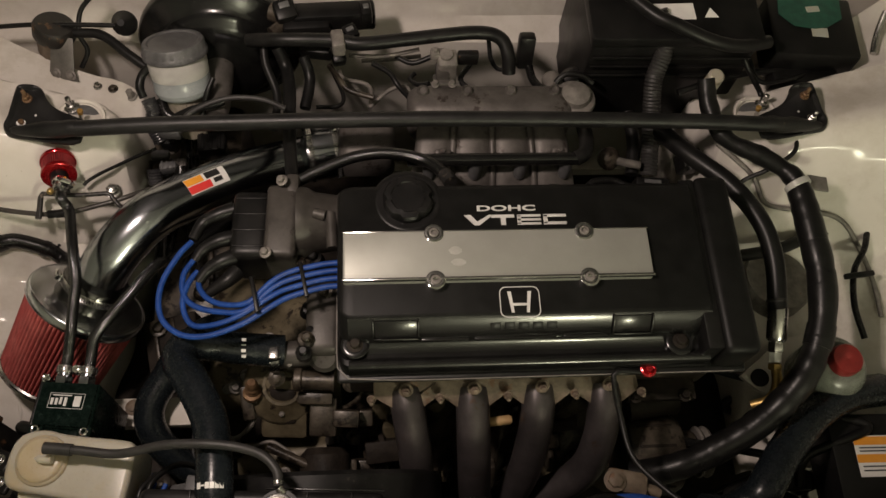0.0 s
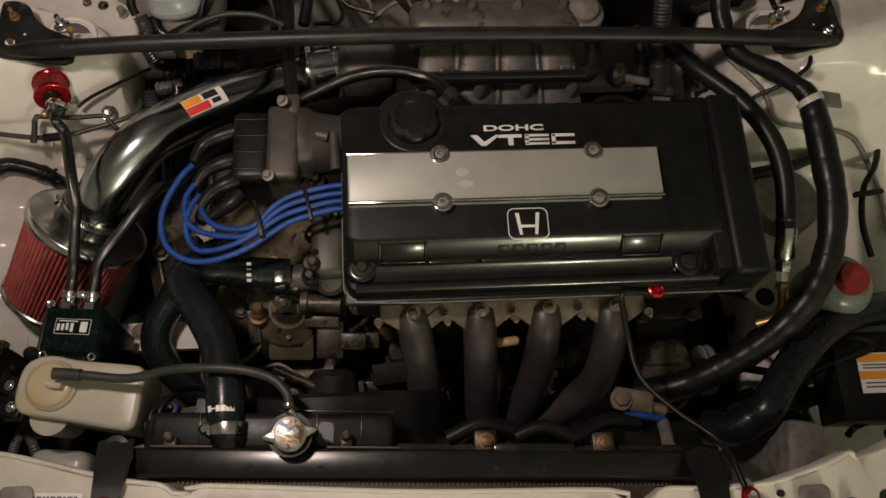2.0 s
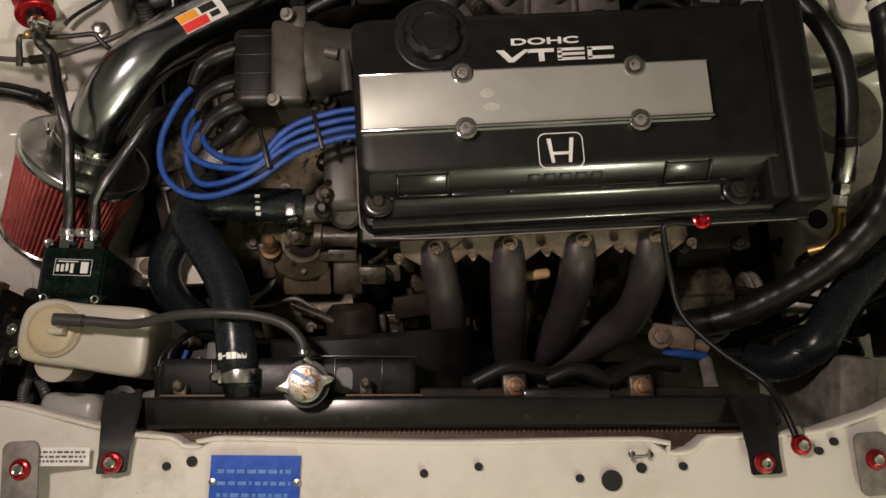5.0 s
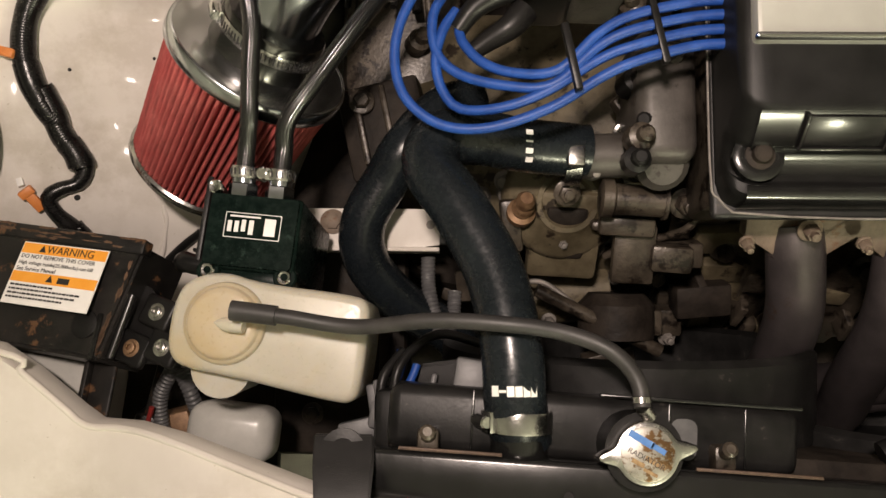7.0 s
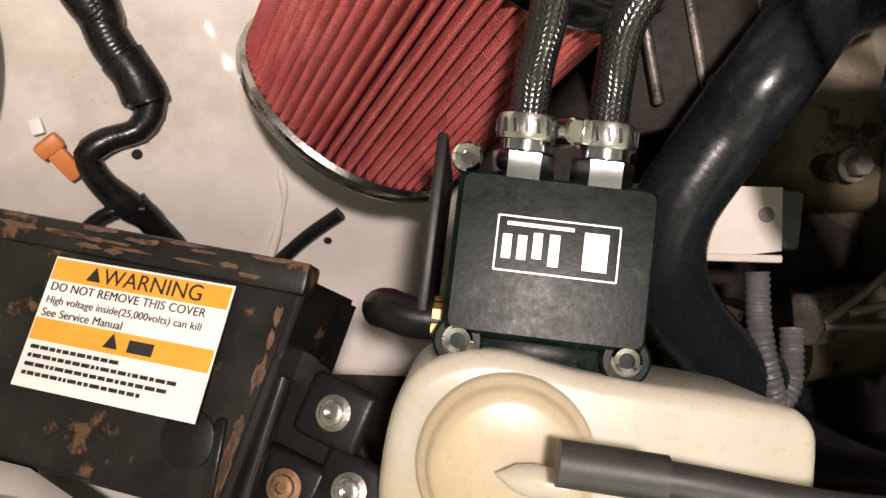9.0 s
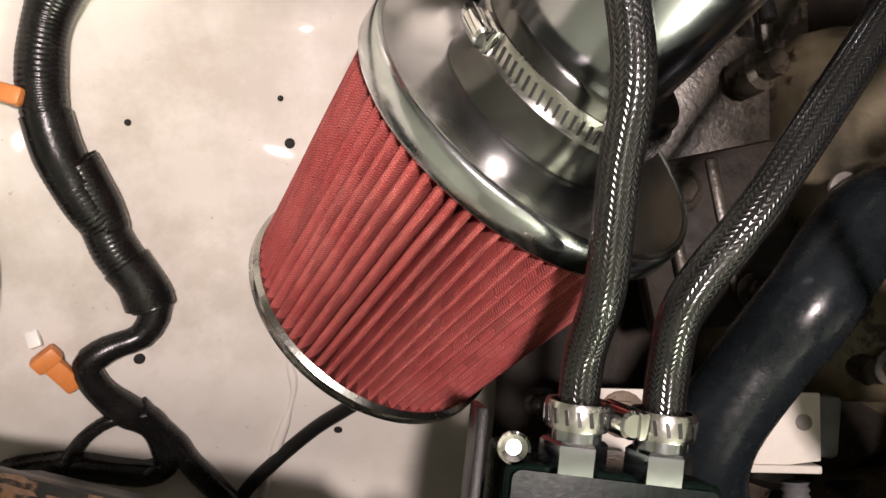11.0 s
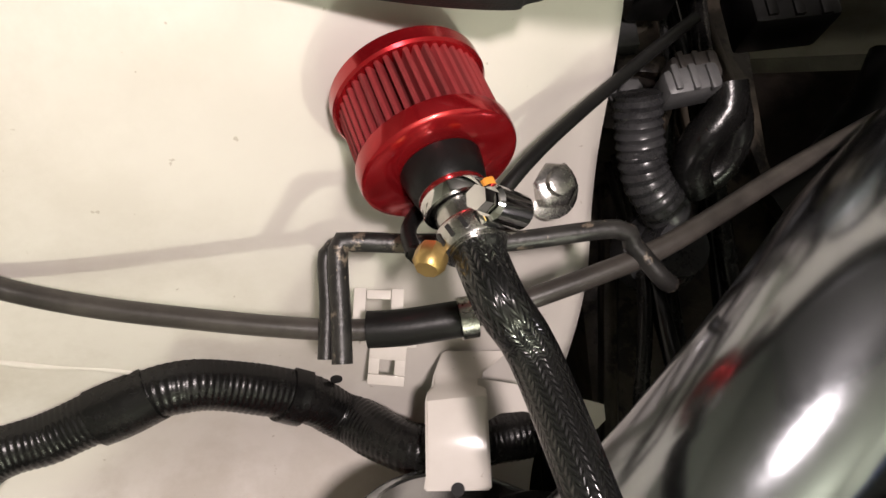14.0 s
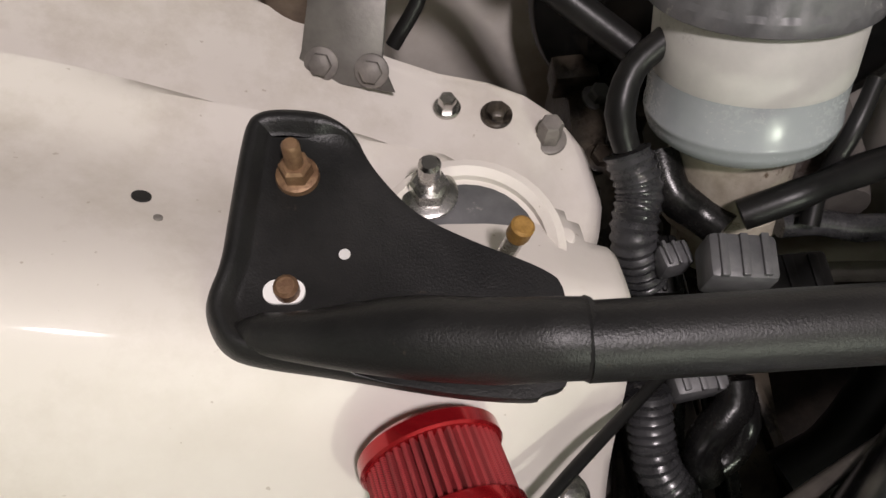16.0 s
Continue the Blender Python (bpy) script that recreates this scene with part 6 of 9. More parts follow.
# wire bracket that carries the breather, and the cable it holds
bm = BM()
wire = [(-0.593, 0.083, 0.690), (-0.593, 0.096, 0.692), (-0.593, 0.115, 0.695), (-0.589, 0.117, 0.695), (-0.570, 0.116, 0.694), (-0.544, 0.116, 0.692), (-0.511, 0.119, 0.690), (-0.506, 0.115, 0.687), (-0.497, 0.105, 0.683), (-0.494, 0.104, 0.680)]
tube(bm, wire, 0.0030, 12, 0.003)
wb = single("wire_bracket", bm, "worn_black", "bent worn black wire bracket on the tower", "bracket")
bm = BM()
tube(bm, [(-0.598, 0.085, 0.686), (-0.597, 0.101, 0.688), (-0.597, 0.115, 0.690), (-0.592, 0.118, 0.692)], 0.0024, 12, 0.003)
part("bracket_leg", bm, "worn_black", wb)
bm = BM()
tube(bm, [(-0.722, 0.122, 0.702), (-0.702, 0.114, 0.692), (-0.687, 0.109, 0.687), (-0.665, 0.104, 0.684), (-0.640, 0.100, 0.682), (-0.611, 0.096, 0.681), (-0.588, 0.094, 0.681), (-0.561, 0.095, 0.683), (-0.539, 0.100, 0.684), (-0.502, 0.112, 0.683), (-0.480, 0.123, 0.680), (-0.445, 0.143, 0.670), (-0.402, 0.165, 0.660)], 0.0033, 14, 0.005)
cable = single("control_cable", bm, "sheath", "grey sheathed control cable across the tower", "cable")
bm = BM()
tube(bm, [(-0.586, 0.094, 0.681), (-0.575, 0.094, 0.682), (-0.559, 0.0955, 0.683)], 0.0056, 16, 0.004)
part("cable_grommet", bm, "rubber", cable)
bm = BM()
tube(bm, [(-0.559, 0.0955, 0.683), (-0.554, 0.0962, 0.683)], 0.0064, 16, 0.003)
part("crimp", bm, "steel", cable)
bm = BM()
tube(bm, [(-0.715, 0.119, 0.698), (-0.704, 0.115, 0.693), (-0.694, 0.111, 0.689)], 0.0062, 14, 0.004)
part("cable_sleeve", bm, "rubber", cable)
bm = BM()
tube(bm, [(-0.544, 0.132, 0.690), (-0.537, 0.140, 0.690), (-0.522, 0.155, 0.685), (-0.487, 0.187, 0.670), (-0.465, 0.206, 0.660)], 0.0023, 12, 0.004)
single("thin_hose", bm, "rubber", "thin black hose behind the breather filter", "hose")


# white bracket behind the filter, and the tab with a square window
def wing_bracket():
    t = thing("filter_bracket", (-0.555, 0.06, 0.58), "white painted sheet bracket with a hole", "bracket")
    bm = BM()
    rows = [[(-0.571, 0.046, 0.622), (-0.547, 0.045, 0.622)], [(-0.570, 0.051, 0.624), (-0.547, 0.050, 0.624)], [(-0.569, 0.077, 0.623), (-0.5465, 0.078, 0.623)], [(-0.568, 0.0805, 0.620), (-0.5465, 0.081, 0.620)], [(-0.566, 0.083, 0.614), (-0.548, 0.083, 0.614)], [(-0.565, 0.088, 0.610), (-0.546, 0.088, 0.610)], [(-0.561, 0.097, 0.608), (-0.535, 0.096, 0.606)]]
    vs = [[bm.verts.new(p) for p in r] for r in rows]
    for u, v in zip(vs, vs[1:]):
        bm.faces.new((u[0], u[1], v[1], v[0]))
    ext = bmesh.ops.extrude_face_region(bm, geom=list(bm.faces))
    bmesh.ops.translate(bm, vec=(0, 0, -0.004), verts=[v for v in ext["geom"] if isinstance(v, bmesh.types.BMVert)])
    bmesh.ops.bevel(bm, geom=[e for e in bm.edges if e.calc_face_angle(0) > 0.9], offset=0.0008, segments=2, affect="EDGES")
    part("sheet", bm, "white", t)
    bm = BM()
    lathe(bm, Vector((-0.559, 0.046, 0.622)), (0, 0, 1), [(0.0024, 0), (0.0024, 0.0012)], 16)
    part("hole", bm, "hole", t)
    bm = BM()
    ear = [Vector(p) for p in ((-0.518, 0.078, 0.604), (-0.506, 0.076, 0.602), (-0.499, 0.074, 0.600), (-0.499, 0.068, 0.600), (-0.504, 0.064, 0.600), (-0.519, 0.066, 0.603))]
    up = [bm.verts.new(p) for p in ear]
    dn = [bm.verts.new(p - Vector((0, 0, 0.003))) for p in ear]
    bm.faces.new(up)
    bm.faces.new(dn[::-1])
    for i in range(6):
        bm.faces.new((up[i], dn[i], dn[(i + 1) % 6], up[(i + 1) % 6]))
    part("bracket_ear", bm, "white", t)
    bm = BM()
    arm = [Vector(p) for p in ((-0.549, 0.085, 0.616), (-0.530, 0.082, 0.608), (-0.516, 0.079, 0.6045), (-0.516, 0.070, 0.6045), (-0.532, 0.0725, 0.609), (-0.541, 0.072, 0.612), (-0.549, 0.068, 0.616))]
    up = [bm.verts.new(p) for p in arm]
    dn = [bm.verts.new(p - Vector((0, 0, 0.003))) for p in arm]
    bm.faces.new(up)
    bm.faces.new(dn[::-1])
    for i in range(7):
        bm.faces.new((up[i], dn[i], dn[(i + 1) % 7], up[(i + 1) % 7]))
    part("bracket_arm", bm, "white", t)
    t2 = thing("square_hole_tab", (-0.585, 0.09, 0.57), "white painted tab with a square window", "bracket")
    m2 = plane_pose((-0.590, 0.086, 0.612), (-0.575, 0.084, 0.612), (-0.588, 0.098, 0.618))
    bm = BM()
    w2 = 0.0138
    out, inn = [(0.001, 0), (w2 - 0.002, -0.001), (w2, 0.003), (w2, 0.014), (0, 0.014), (0, 0.003)], [(w2 * 0.3, 0.004), (w2 * 0.72, 0.004), (w2 * 0.72, 0.0095), (w2 * 0.3, 0.0095)]
    box(bm, None, (w2, 0.004, 0.0015), bevel=0.0003, m=m2 @ pose(w2 / 2, 0.0015, 0))
    box(bm, None, (w2, 0.006, 0.0015), bevel=0.0003, m=m2 @ pose(w2 / 2, 0.0125, 0))
    box(bm, None, (w2 * 0.3, 0.0062, 0.0015), bevel=0.0003, m=m2 @ pose(w2 * 0.15, 0.0068, 0))
    box(bm, None, (w2 * 0.3, 0.0062, 0.0015), bevel=0.0003, m=m2 @ pose(w2 * 0.85, 0.0068, 0))
    box(bm, None, (0.021, 0.026, 0.0025), bevel=0.0008, m=m2 @ pose(w2 / 2, 0.028, 0.0005))
    part("tab", bm, "white", t2)
    # upper clip on the cable
    bm = BM()
    m3 = plane_pose((-0.591, 0.100, 0.664), (-0.578, 0.099, 0.664), (-0.591, 0.109, 0.664))
    box(bm, None, (0.0078, 0.003, 0.0016), bevel=0.0004, m=m3 @ pose(0.0075, 0.0085, 0))
    box(bm, None, (0.004, 0.011, 0.002), bevel=0.0004, m=m3 @ pose(0.0015, 0.005, 0))
    box(bm, None, (0.004, 0.011, 0.002), bevel=0.0004, m=m3 @ pose(0.0135, 0.005, 0))
    single("cable_clip", bm, "white", "small white painted cable clip", "clip")


wing_bracket()


# wiring looms on the wing
def loom(name, pts, r, label, ridge=0.00055, pitch=0.0024, group="", mat="loom"):
    bm = BM()
    tube(bm, pts, r, 16, ridge=ridge, pitch=pitch, wob=0.0008)
    return single(name, bm, mat, label, "wiring loom", group=group)


main_loom = loom("wiring_loom", [(-0.527, 0.066, 0.585), (-0.540, 0.064, 0.587), (-0.572, 0.061, 0.592), (-0.600, 0.076, 0.578), (-0.616, 0.084, 0.592), (-0.644, 0.089, 0.608), (-0.661, 0.088, 0.615), (-0.681, 0.082, 0.614), (-0.704, 0.073, 0.612),
               (-0.727, 0.065, 0.613), (-0.747, 0.040, 0.606), (-0.751, 0.005, 0.602), (-0.743, -0.029, 0.594), (-0.729, -0.052, 0.579), (-0.738, -0.026, 0.592), (-0.727, -0.061, 0.575), (-0.714, -0.080, 0.565), (-0.711, -0.089, 0.562)], 0.0102,
     "glossy black ribbed wiring loom taped along the wing", 0.0003, 0.0024, group="wing looms")
for a, b, c in (((-0.667, 0.087, 0.615), (-0.677, 0.083, 0.614), (-0.688, 0.079, 0.613)), ((-0.616, 0.084, 0.592), (-0.620, 0.085, 0.594), (-0.624, 0.086, 0.597)), ((-0.749, -0.006, 0.601), (-0.745, -0.022, 0.596), (-0.739, -0.036, 0.590)), ((-0.722, -0.069, 0.571), (-0.716, -0.078, 0.567), (-0.713, -0.087, 0.563))):
    bm = BM()
    tube(bm, [a, b, c], 0.0115, 18, 0.003, wob=0.0016)
    part("tape_wrap", bm, "loom", main_loom)
bm = BM()
tube(bm, [(-0.711, -0.082, 0.560), (-0.712, -0.093, 0.558), (-0.718, -0.103, 0.558), (-0.731, -0.109, 0.563), (-0.740, -0.117, 0.564), (-0.737, -0.128, 0.558), (-0.728, -0.139, 0.547), (-0.718, -0.148, 0.534), (-0.715, -0.167, 0.518), (-0.726, -0.175, 0.518), (-0.754, -0.169, 0.536), (-0.777, -0.170, 0.543), (-0.802, -0.184, 0.537)], 0.0074, 14, 0.004, wob=0.0016)
single("taped_cable", bm, "loom", "wrinkled black taped cable branch", "cable", group="wing looms")
bm = BM()
tube(bm, [(-0.724, -0.139, 0.544), (-0.713, -0.155, 0.526), (-0.703, -0.175, 0.506), (-0.690, -0.194, 0.490), (-0.678, -0.209, 0.485)], 0.0066, 14, 0.004, wob=0.0014)
single("taped_cable", bm, "loom", "wrinkled black taped cable branch behind the box", "cable", group="wing looms")
bm = BM()
tube(bm, [(-0.621, -0.139, 0.507), (-0.642, -0.153, 0.498), (-0.665, -0.173, 0.488), (-0.682, -0.191, 0.485), (-0.687, -0.206, 0.486)], 0.0040, 12, 0.004)
single("thin_cable", bm, "rubber", "thin glossy black cable under the air filter", "cable")
bm = BM()
tube(bm, [(-0.718, -0.142, 0.545), (-0.733, -0.144, 0.551), (-0.746, -0.153, 0.550), (-0.756, -0.165, 0.545)], 0.0034, 12, 0.004)
single("thin_cable", bm, "loom", "thin black taped cable loop", "cable")
for p, q in (((-0.757, -0.112, 0.574), (-0.743, -0.130, 0.560)),):
    bm = BM()
    m = plane_pose(p, q, (p[0] - 0.01, p[1] - 0.01, p[2]))
    box(bm, None, (0.024, 0.009, 0.006), bevel=0.0015, m=m @ pose(0.011, 0.0, 0))
    box(bm, None, (0.008, 0.013, 0.008), bevel=0.0015, m=m @ pose(0.003, 0.0, 0))
    single("loom_clip", bm, "orange", "faded orange plastic loom clip", "clip", group="loom clips")
bm = BM()
box(bm, (-0.766, 0.001, 0.612), (0.026, 0.008, 0.006), rot=(0, 0, -15), bevel=0.0015)
single("loom_clip", bm, "orange", "faded orange plastic loom clip", "clip", group="loom clips")
bm = BM()
box(bm, (-0.761, -0.105, 0.574), (0.006, 0.008, 0.003), rot=(0, 0, 20), bevel=0.0008)
single("white_clip", bm, "label_white", "small white clip on the wing", "clip")
# black rubber dust cover of the lamp at the wing
bm = BM()
lathe(bm, (-0.836, -0.079, 0.648), (0.53, 0.0, 0.85), [(0.078, -0.06), (0.082, -0.01), (0.083, 0.0), (0.081, 0.004), (0.072, 0.004), (0.067, -0.004), (0.064, -0.016), (0.045, -0.018), (0.042, -0.008), (0.036, -0.004), (0.0, -0.004)], 64)
single("lamp_dust_cover", bm, "black_plastic", "round black rubber dust cover on the wing", "dust cover")


# ---- expansion tank and ignition box ----
def expansion_tank():
    p = [Vector((-0.5745, -0.196, 0.705)), Vector((-0.4345, -0.208, 0.705)), Vector((-0.5725, -0.258, 0.705))]
    m = plane_pose(p[0], p[1], p[2])  # x across, y frontwards, z down
    w, h = (p[1] - p[0]).length, 0.066
    t = thing("expansion_tank", tuple(m @ Vector((w / 2, h / 2, 0.12))), "yellowed white plastic coolant expansion tank", "expansion tank")

    def at(x, y, z):
        return m @ Vector((x, y, -z))
    bm = BM()
    out = [(0.012, 0.0), (0.035, -0.006), (0.06, 0.0), (w - 0.012, 0.002), (w - 0.003, 0.006), (w, 0.016), (w - 0.001, h + 0.002), (w - 0.006, h + 0.010), (w - 0.016, h + 0.012), (0.05, h + 0.001), (0.012, h - 0.002), (0.003, h - 0.010), (0.0, h - 0.022), (0.002, 0.014)]
    for k in range(2):
        out = [tuple(0.75 * u + 0.25 * v for u, v in zip(p, q)) if s == 0 else tuple(0.25 * u + 0.75 * v for u, v in zip(p, q)) for p, q in zip(out, out[1:] + out[:1]) for s in (0, 1)]
    plate(bm, out[::-1], -0.085, m=m @ pose(0, 0, 0.0), bevel=0)
    bmesh.ops.recalc_face_normals(bm, faces=bm.faces)
    bmesh.ops.bevel(bm, geom=[e for e in bm.edges if e.calc_face_angle(0) > 1.0], offset=0.0065, segments=4, affect="EDGES", profile=0.5, clamp_overlap=True)
    part("tank_shell", bm, "cream", t)
    c = at(0.0405, 0.0305, 0.0035)
    n = m.to_3x3() @ Vector((0, 0, -1))
    bm = BM()
    lathe(bm, c, n, [(0.0290, -0.004), (0.0286, -0.001), (0.0276, 0.0008), (0.0262, 0.0014), (0.0254, 0.0020), (0.0248, 0.0042), (0.0232, 0.0056), (0.0200, 0.0064), (0.010, 0.0070), (0.0, 0.0072)], 64)
    part("tank_cap", bm, "cream_cap", t, "yellowed screw cap", sharp=70)
    bm = BM()
    lathe(bm, c + n * 0.0112 + (m.to_3x3() @ Vector((-0.004, 0.0, 0))), tuple(m.to_3x3() @ Vector((1, 0.06, -0.12))), [(0.0, 0), (0.004, 0.006), (0.0052, 0.012), (0.0045, 0.022)], 16)
    part("spout", bm, "cream", t)
    bm = BM()
    lathe(bm, at(0.036, h - 0.004, -0.05), tuple(n), [(0.018, -0.04), (0.020, 0.0), (0.022, 0.03)], 28)
    part("lower_bulge", bm, "cream", t)
    line = [(-0.524, -0.222, 0.736), (-0.488, -0.226, 0.737), (-0.442, -0.232, 0.740), (-0.391, -0.228, 0.758), (-0.346, -0.230, 0.768), (-0.309, -0.235, 0.768), (-0.281, -0.246, 0.772), (-0.266, -0.263, 0.772), (-0.264, -0.279, 0.775)]
    bm = BM()
    tube(bm, line, 0.0051, 18, 0.005)
    over = single("overflow_hose", bm, "grey_rubber", "thin grey rubber overflow hose to the radiator cap", "hose")
    bm = BM()
    tube(bm, [(-0.5242, -0.222, 0.736), (-0.508, -0.2238, 0.7364), (-0.494, -0.2254, 0.7368)], 0.0067, 18, 0.004)
    part("hose_end", bm, "grey_rubber", over, "thicker hose end")
    bm = BM()
    lathe(bm, (-0.2643, -0.2725, 0.7735), (0, -1, 0.1), [(0.0052, 0), (0.0060, 0.0005), (0.0060, 0.004), (0.0052, 0.0045)], 18)
    part("spring_clip", bm, "steel", over)


expansion_tank()


def ignition_box():
    a, b, c = Vector((-0.719, -0.157, 0.650)), Vector((-0.607, -0.173, 0.676)), Vector((-0.617, -0.258, 0.690))
    m = plane_pose(a, b, c)
    w = (b - a).length
    h = 0.088
    t = thing("ignition_box", tuple(m @ Vector((w / 2, h / 2, 0.08))), "rusty black metal electronics box with a warning label", "electronics box")
    bm = BM()
    out = [(-0.045, 0.0), (w, 0.0), (w - 0.004, 0.03), (w - 0.012, h), (-0.045, h)]
    plate(bm, out[::-1], -0.06, m=m, bevel=0)
    bmesh.ops.bevel(bm, geom=list(bm.edges), offset=0.0025, segments=2, affect="EDGES")
    part("case", bm, "rusty_box", t)
    bm = BM()
    box(bm, None, (w + 0.045, 0.012, 0.012), bevel=0.002, m=m @ pose(w / 2 - 0.022, 0.001, 0.004))
    part("back_rim", bm, "rusty_box", t)
    bm = BM()
    plate(bm, [(0, 0.02), (0.014, 0.024), (0.030, 0.036), (0.042, 0.056), (0.042, 0.078), (0.0, 0.082)][::-1], -0.004, m=m @ pose(w - 0.012, 0.003, 0.0195), bevel=0)
    part("side_flap", bm, "black_plastic", t)
    for x, y in ((w + 0.016, 0.045), (w + 0.028, 0.070), (w + 0.004, 0.074)):
        bm = BM()
        box(bm, None, (0.027, 0.024, 0.007), bevel=0.005, seg=3, m=m @ pose(x, y, 0.016, 0, 0, 12))
        part("lug", bm, "black_plastic", t)
        bm = BM()
        lathe(bm, m @ Vector((x, y, 0.014)), tuple(m.to_3x3() @ Vector((0, 0, -1))), [(0.0066, 0), (0.0066, 0.0016), (0.0044, 0.002), (0.0044, 0.0045), (0.0036, 0.005), (0.0022, 0.005), (0.0021, 0.0025)], 20)
        part("lug_screw", bm, "rust" if y > 0.072 else "steel", t)
    bm = BM()
    lathe(bm, m @ Vector((w - 0.030, 0.064, 0.001)), tuple(m.to_3x3() @ Vector((0, 0, -1))), [(0.0105, 0), (0.0105, 0.0025), (0.0095, 0.003)], 26)
    part("rubber_plug", bm, "rubber", t)
    bm = BM()
    rod(bm, m @ Vector((w - 0.004, 0.036, 0.008)), m @ Vector((w - 0.009, 0.084, 0.010)), 0.0034)
    part("folded_edge", bm, "black_gloss", t)
    # flaking rust along the back rim and the end edge
    random.seed(17)
    for k in range(40):
        along = k < 24
        u = random.random()
        x, y = (-0.03 + u * (w + 0.026), random.uniform(-0.0045, 0.004)) if along else (w - 0.0062 - 0.0095 * u + random.uniform(-0.001, 0.001), 0.008 + 0.074 * u)
        z = -0.0022 if along else -0.0004
        sx, sy = (random.uniform(0.004, 0.012), random.uniform(0.0006, 0.0016)) if along else (random.uniform(0.001, 0.0026), random.uniform(0.004, 0.009))
        n = 14
        bm = BM()
        plate(bm, [(sx * math.cos(2 * math.pi * q / n) * random.uniform(0.55, 1), sy * math.sin(2 * math.pi * q / n) * random.uniform(0.4, 1)) for q in range(n)][::-1], -0.0003, m=m @ pose(x, y, z), bevel=0)
        part("rust_flake", bm, "flake_rust", t)
    # stiffening rib and hanging strap at the end
    bm = BM()
    box(bm, None, (0.0045, 0.034, 0.004), bevel=0.0015, m=m @ pose(w - 0.018, 0.071, 0.0, 0, 0, -4))
    part("end_rib", bm, "black_satin", t)
    bm = BM()
    box(bm, None, (0.020, 0.048, 0.004), bevel=0.002, m=m @ pose(w - 0.022, h + 0.022, 0.030, 0, 0, -6))
    strap = part("hanging_strap", bm, "rusty_box", t)
    bm = BM()
    box(bm, None, (0.0045, 0.044, 0.009), bevel=0.0015, m=m @ pose(w - 0.034, h + 0.022, 0.027, 0, 0, -6))
    part("strap_flange", bm, "rusty_box", strap)
    # warning label, read from behind the car's front
    lm = plane_pose((-0.706, -0.168, 0.659), (-0.633, -0.177, 0.676), (-0.711, -0.215, 0.673))
    lw = (Vector((-0.633, -0.177, 0.676)) - Vector((-0.706, -0.168, 0.659))).length
    lh = (Vector((-0.640, -0.224, 0.690)) - Vector((-0.633, -0.177, 0.676))).length
    bm = BM()
    box(bm, None, (lw, lh, 0.0006), bevel=0, m=lm @ pose(lw / 2, lh / 2, -0.0001))
    lab = part("warning_label", bm, "label_white", t, "white and orange warning label")
    bm = BM()
    for y in (0.10, 0.565):
        box(bm, None, (lw - 0.0012, lh * 0.165, 0.0006), bevel=0, m=lm @ pose(lw / 2, lh * y, -0.0004))
    part("orange_band", bm, "label_orange", lab)
    fl = lm @ Matrix.Scale(-1, 4, (0, 1, 0)) @ Matrix.Scale(-1, 4, (0, 0, 1))
    for words, x, y, size in (("WARNING", 0.30, 0.155, 0.0085), ("DO NOT REMOVE THIS COVER", 0.03, 0.265, 0.0046), ("High voltage inside(25,000volts) can kill", 0.03, 0.365, 0.0040), ("See Service Manual", 0.03, 0.465, 0.0044)):
        letters("label_line", words, fl @ pose(lw * x, -lh * y, 0.0009), size, "ink", lab, 0.0001, 1.02)
    bm = BM()
    plate(bm, [(0, 0), (0.006, 0), (0.003, 0.0055)], 0.0003, m=fl @ pose(lw * 0.21, -lh * 0.15, 0.001), bevel=0)
    part("warning_sign", bm, "ink", lab)
    bm = BM()
    plate(bm, [(0, 0), (0.006, 0), (0.003, 0.0055)], 0.0003, m=fl @ pose(lw * 0.42, -lh * 0.61, 0.001), bevel=0)
    part("warning_sign", bm, "ink", lab)
    bars = [(0.62, 0.57, 0.010, 0.0045)]
    for k, (y, f) in enumerate(((0.70, 0.52), (0.765, 0.86), (0.83, 0.80), (0.895, 0.70))):
        x = 0.04
        random.seed(k)
        while x < f:
            d = random.uniform(0.012, 0.05)
            bars.append((x + d / 2, y, lw * d, 0.0014))
            x += d + 0.012
    for x, y, a, b in bars:
        bm = BM()
        box(bm, None, (a, b, 0.0004), bevel=0, m=fl @ pose(lw * x, -lh * y, 0.0009))
        part("label_bar", bm, "ink", lab)


ignition_box()


bm = BM()
tube(bm, [(-0.718, 0.095, 0.657), (-0.708, 0.095, 0.649), (-0.696, 0.094, 0.639), (-0.682, 0.094, 0.629), (-0.673, 0.093, 0.622)], 0.0012, 12, 0.004, wob=0.001)
part("seam_sealer", bm, "white", wing_l)
bm = BM()
tube(bm, [(-0.654, -0.115, 0.518), (-0.652, -0.130, 0.512), (-0.658, -0.150, 0.500), (-0.668, -0.174, 0.484), (-0.674, -0.198, 0.476)], 0.0024, 10, 0.004, wob=0.0016)
part("seam_sealer", bm, "white", wing_l)


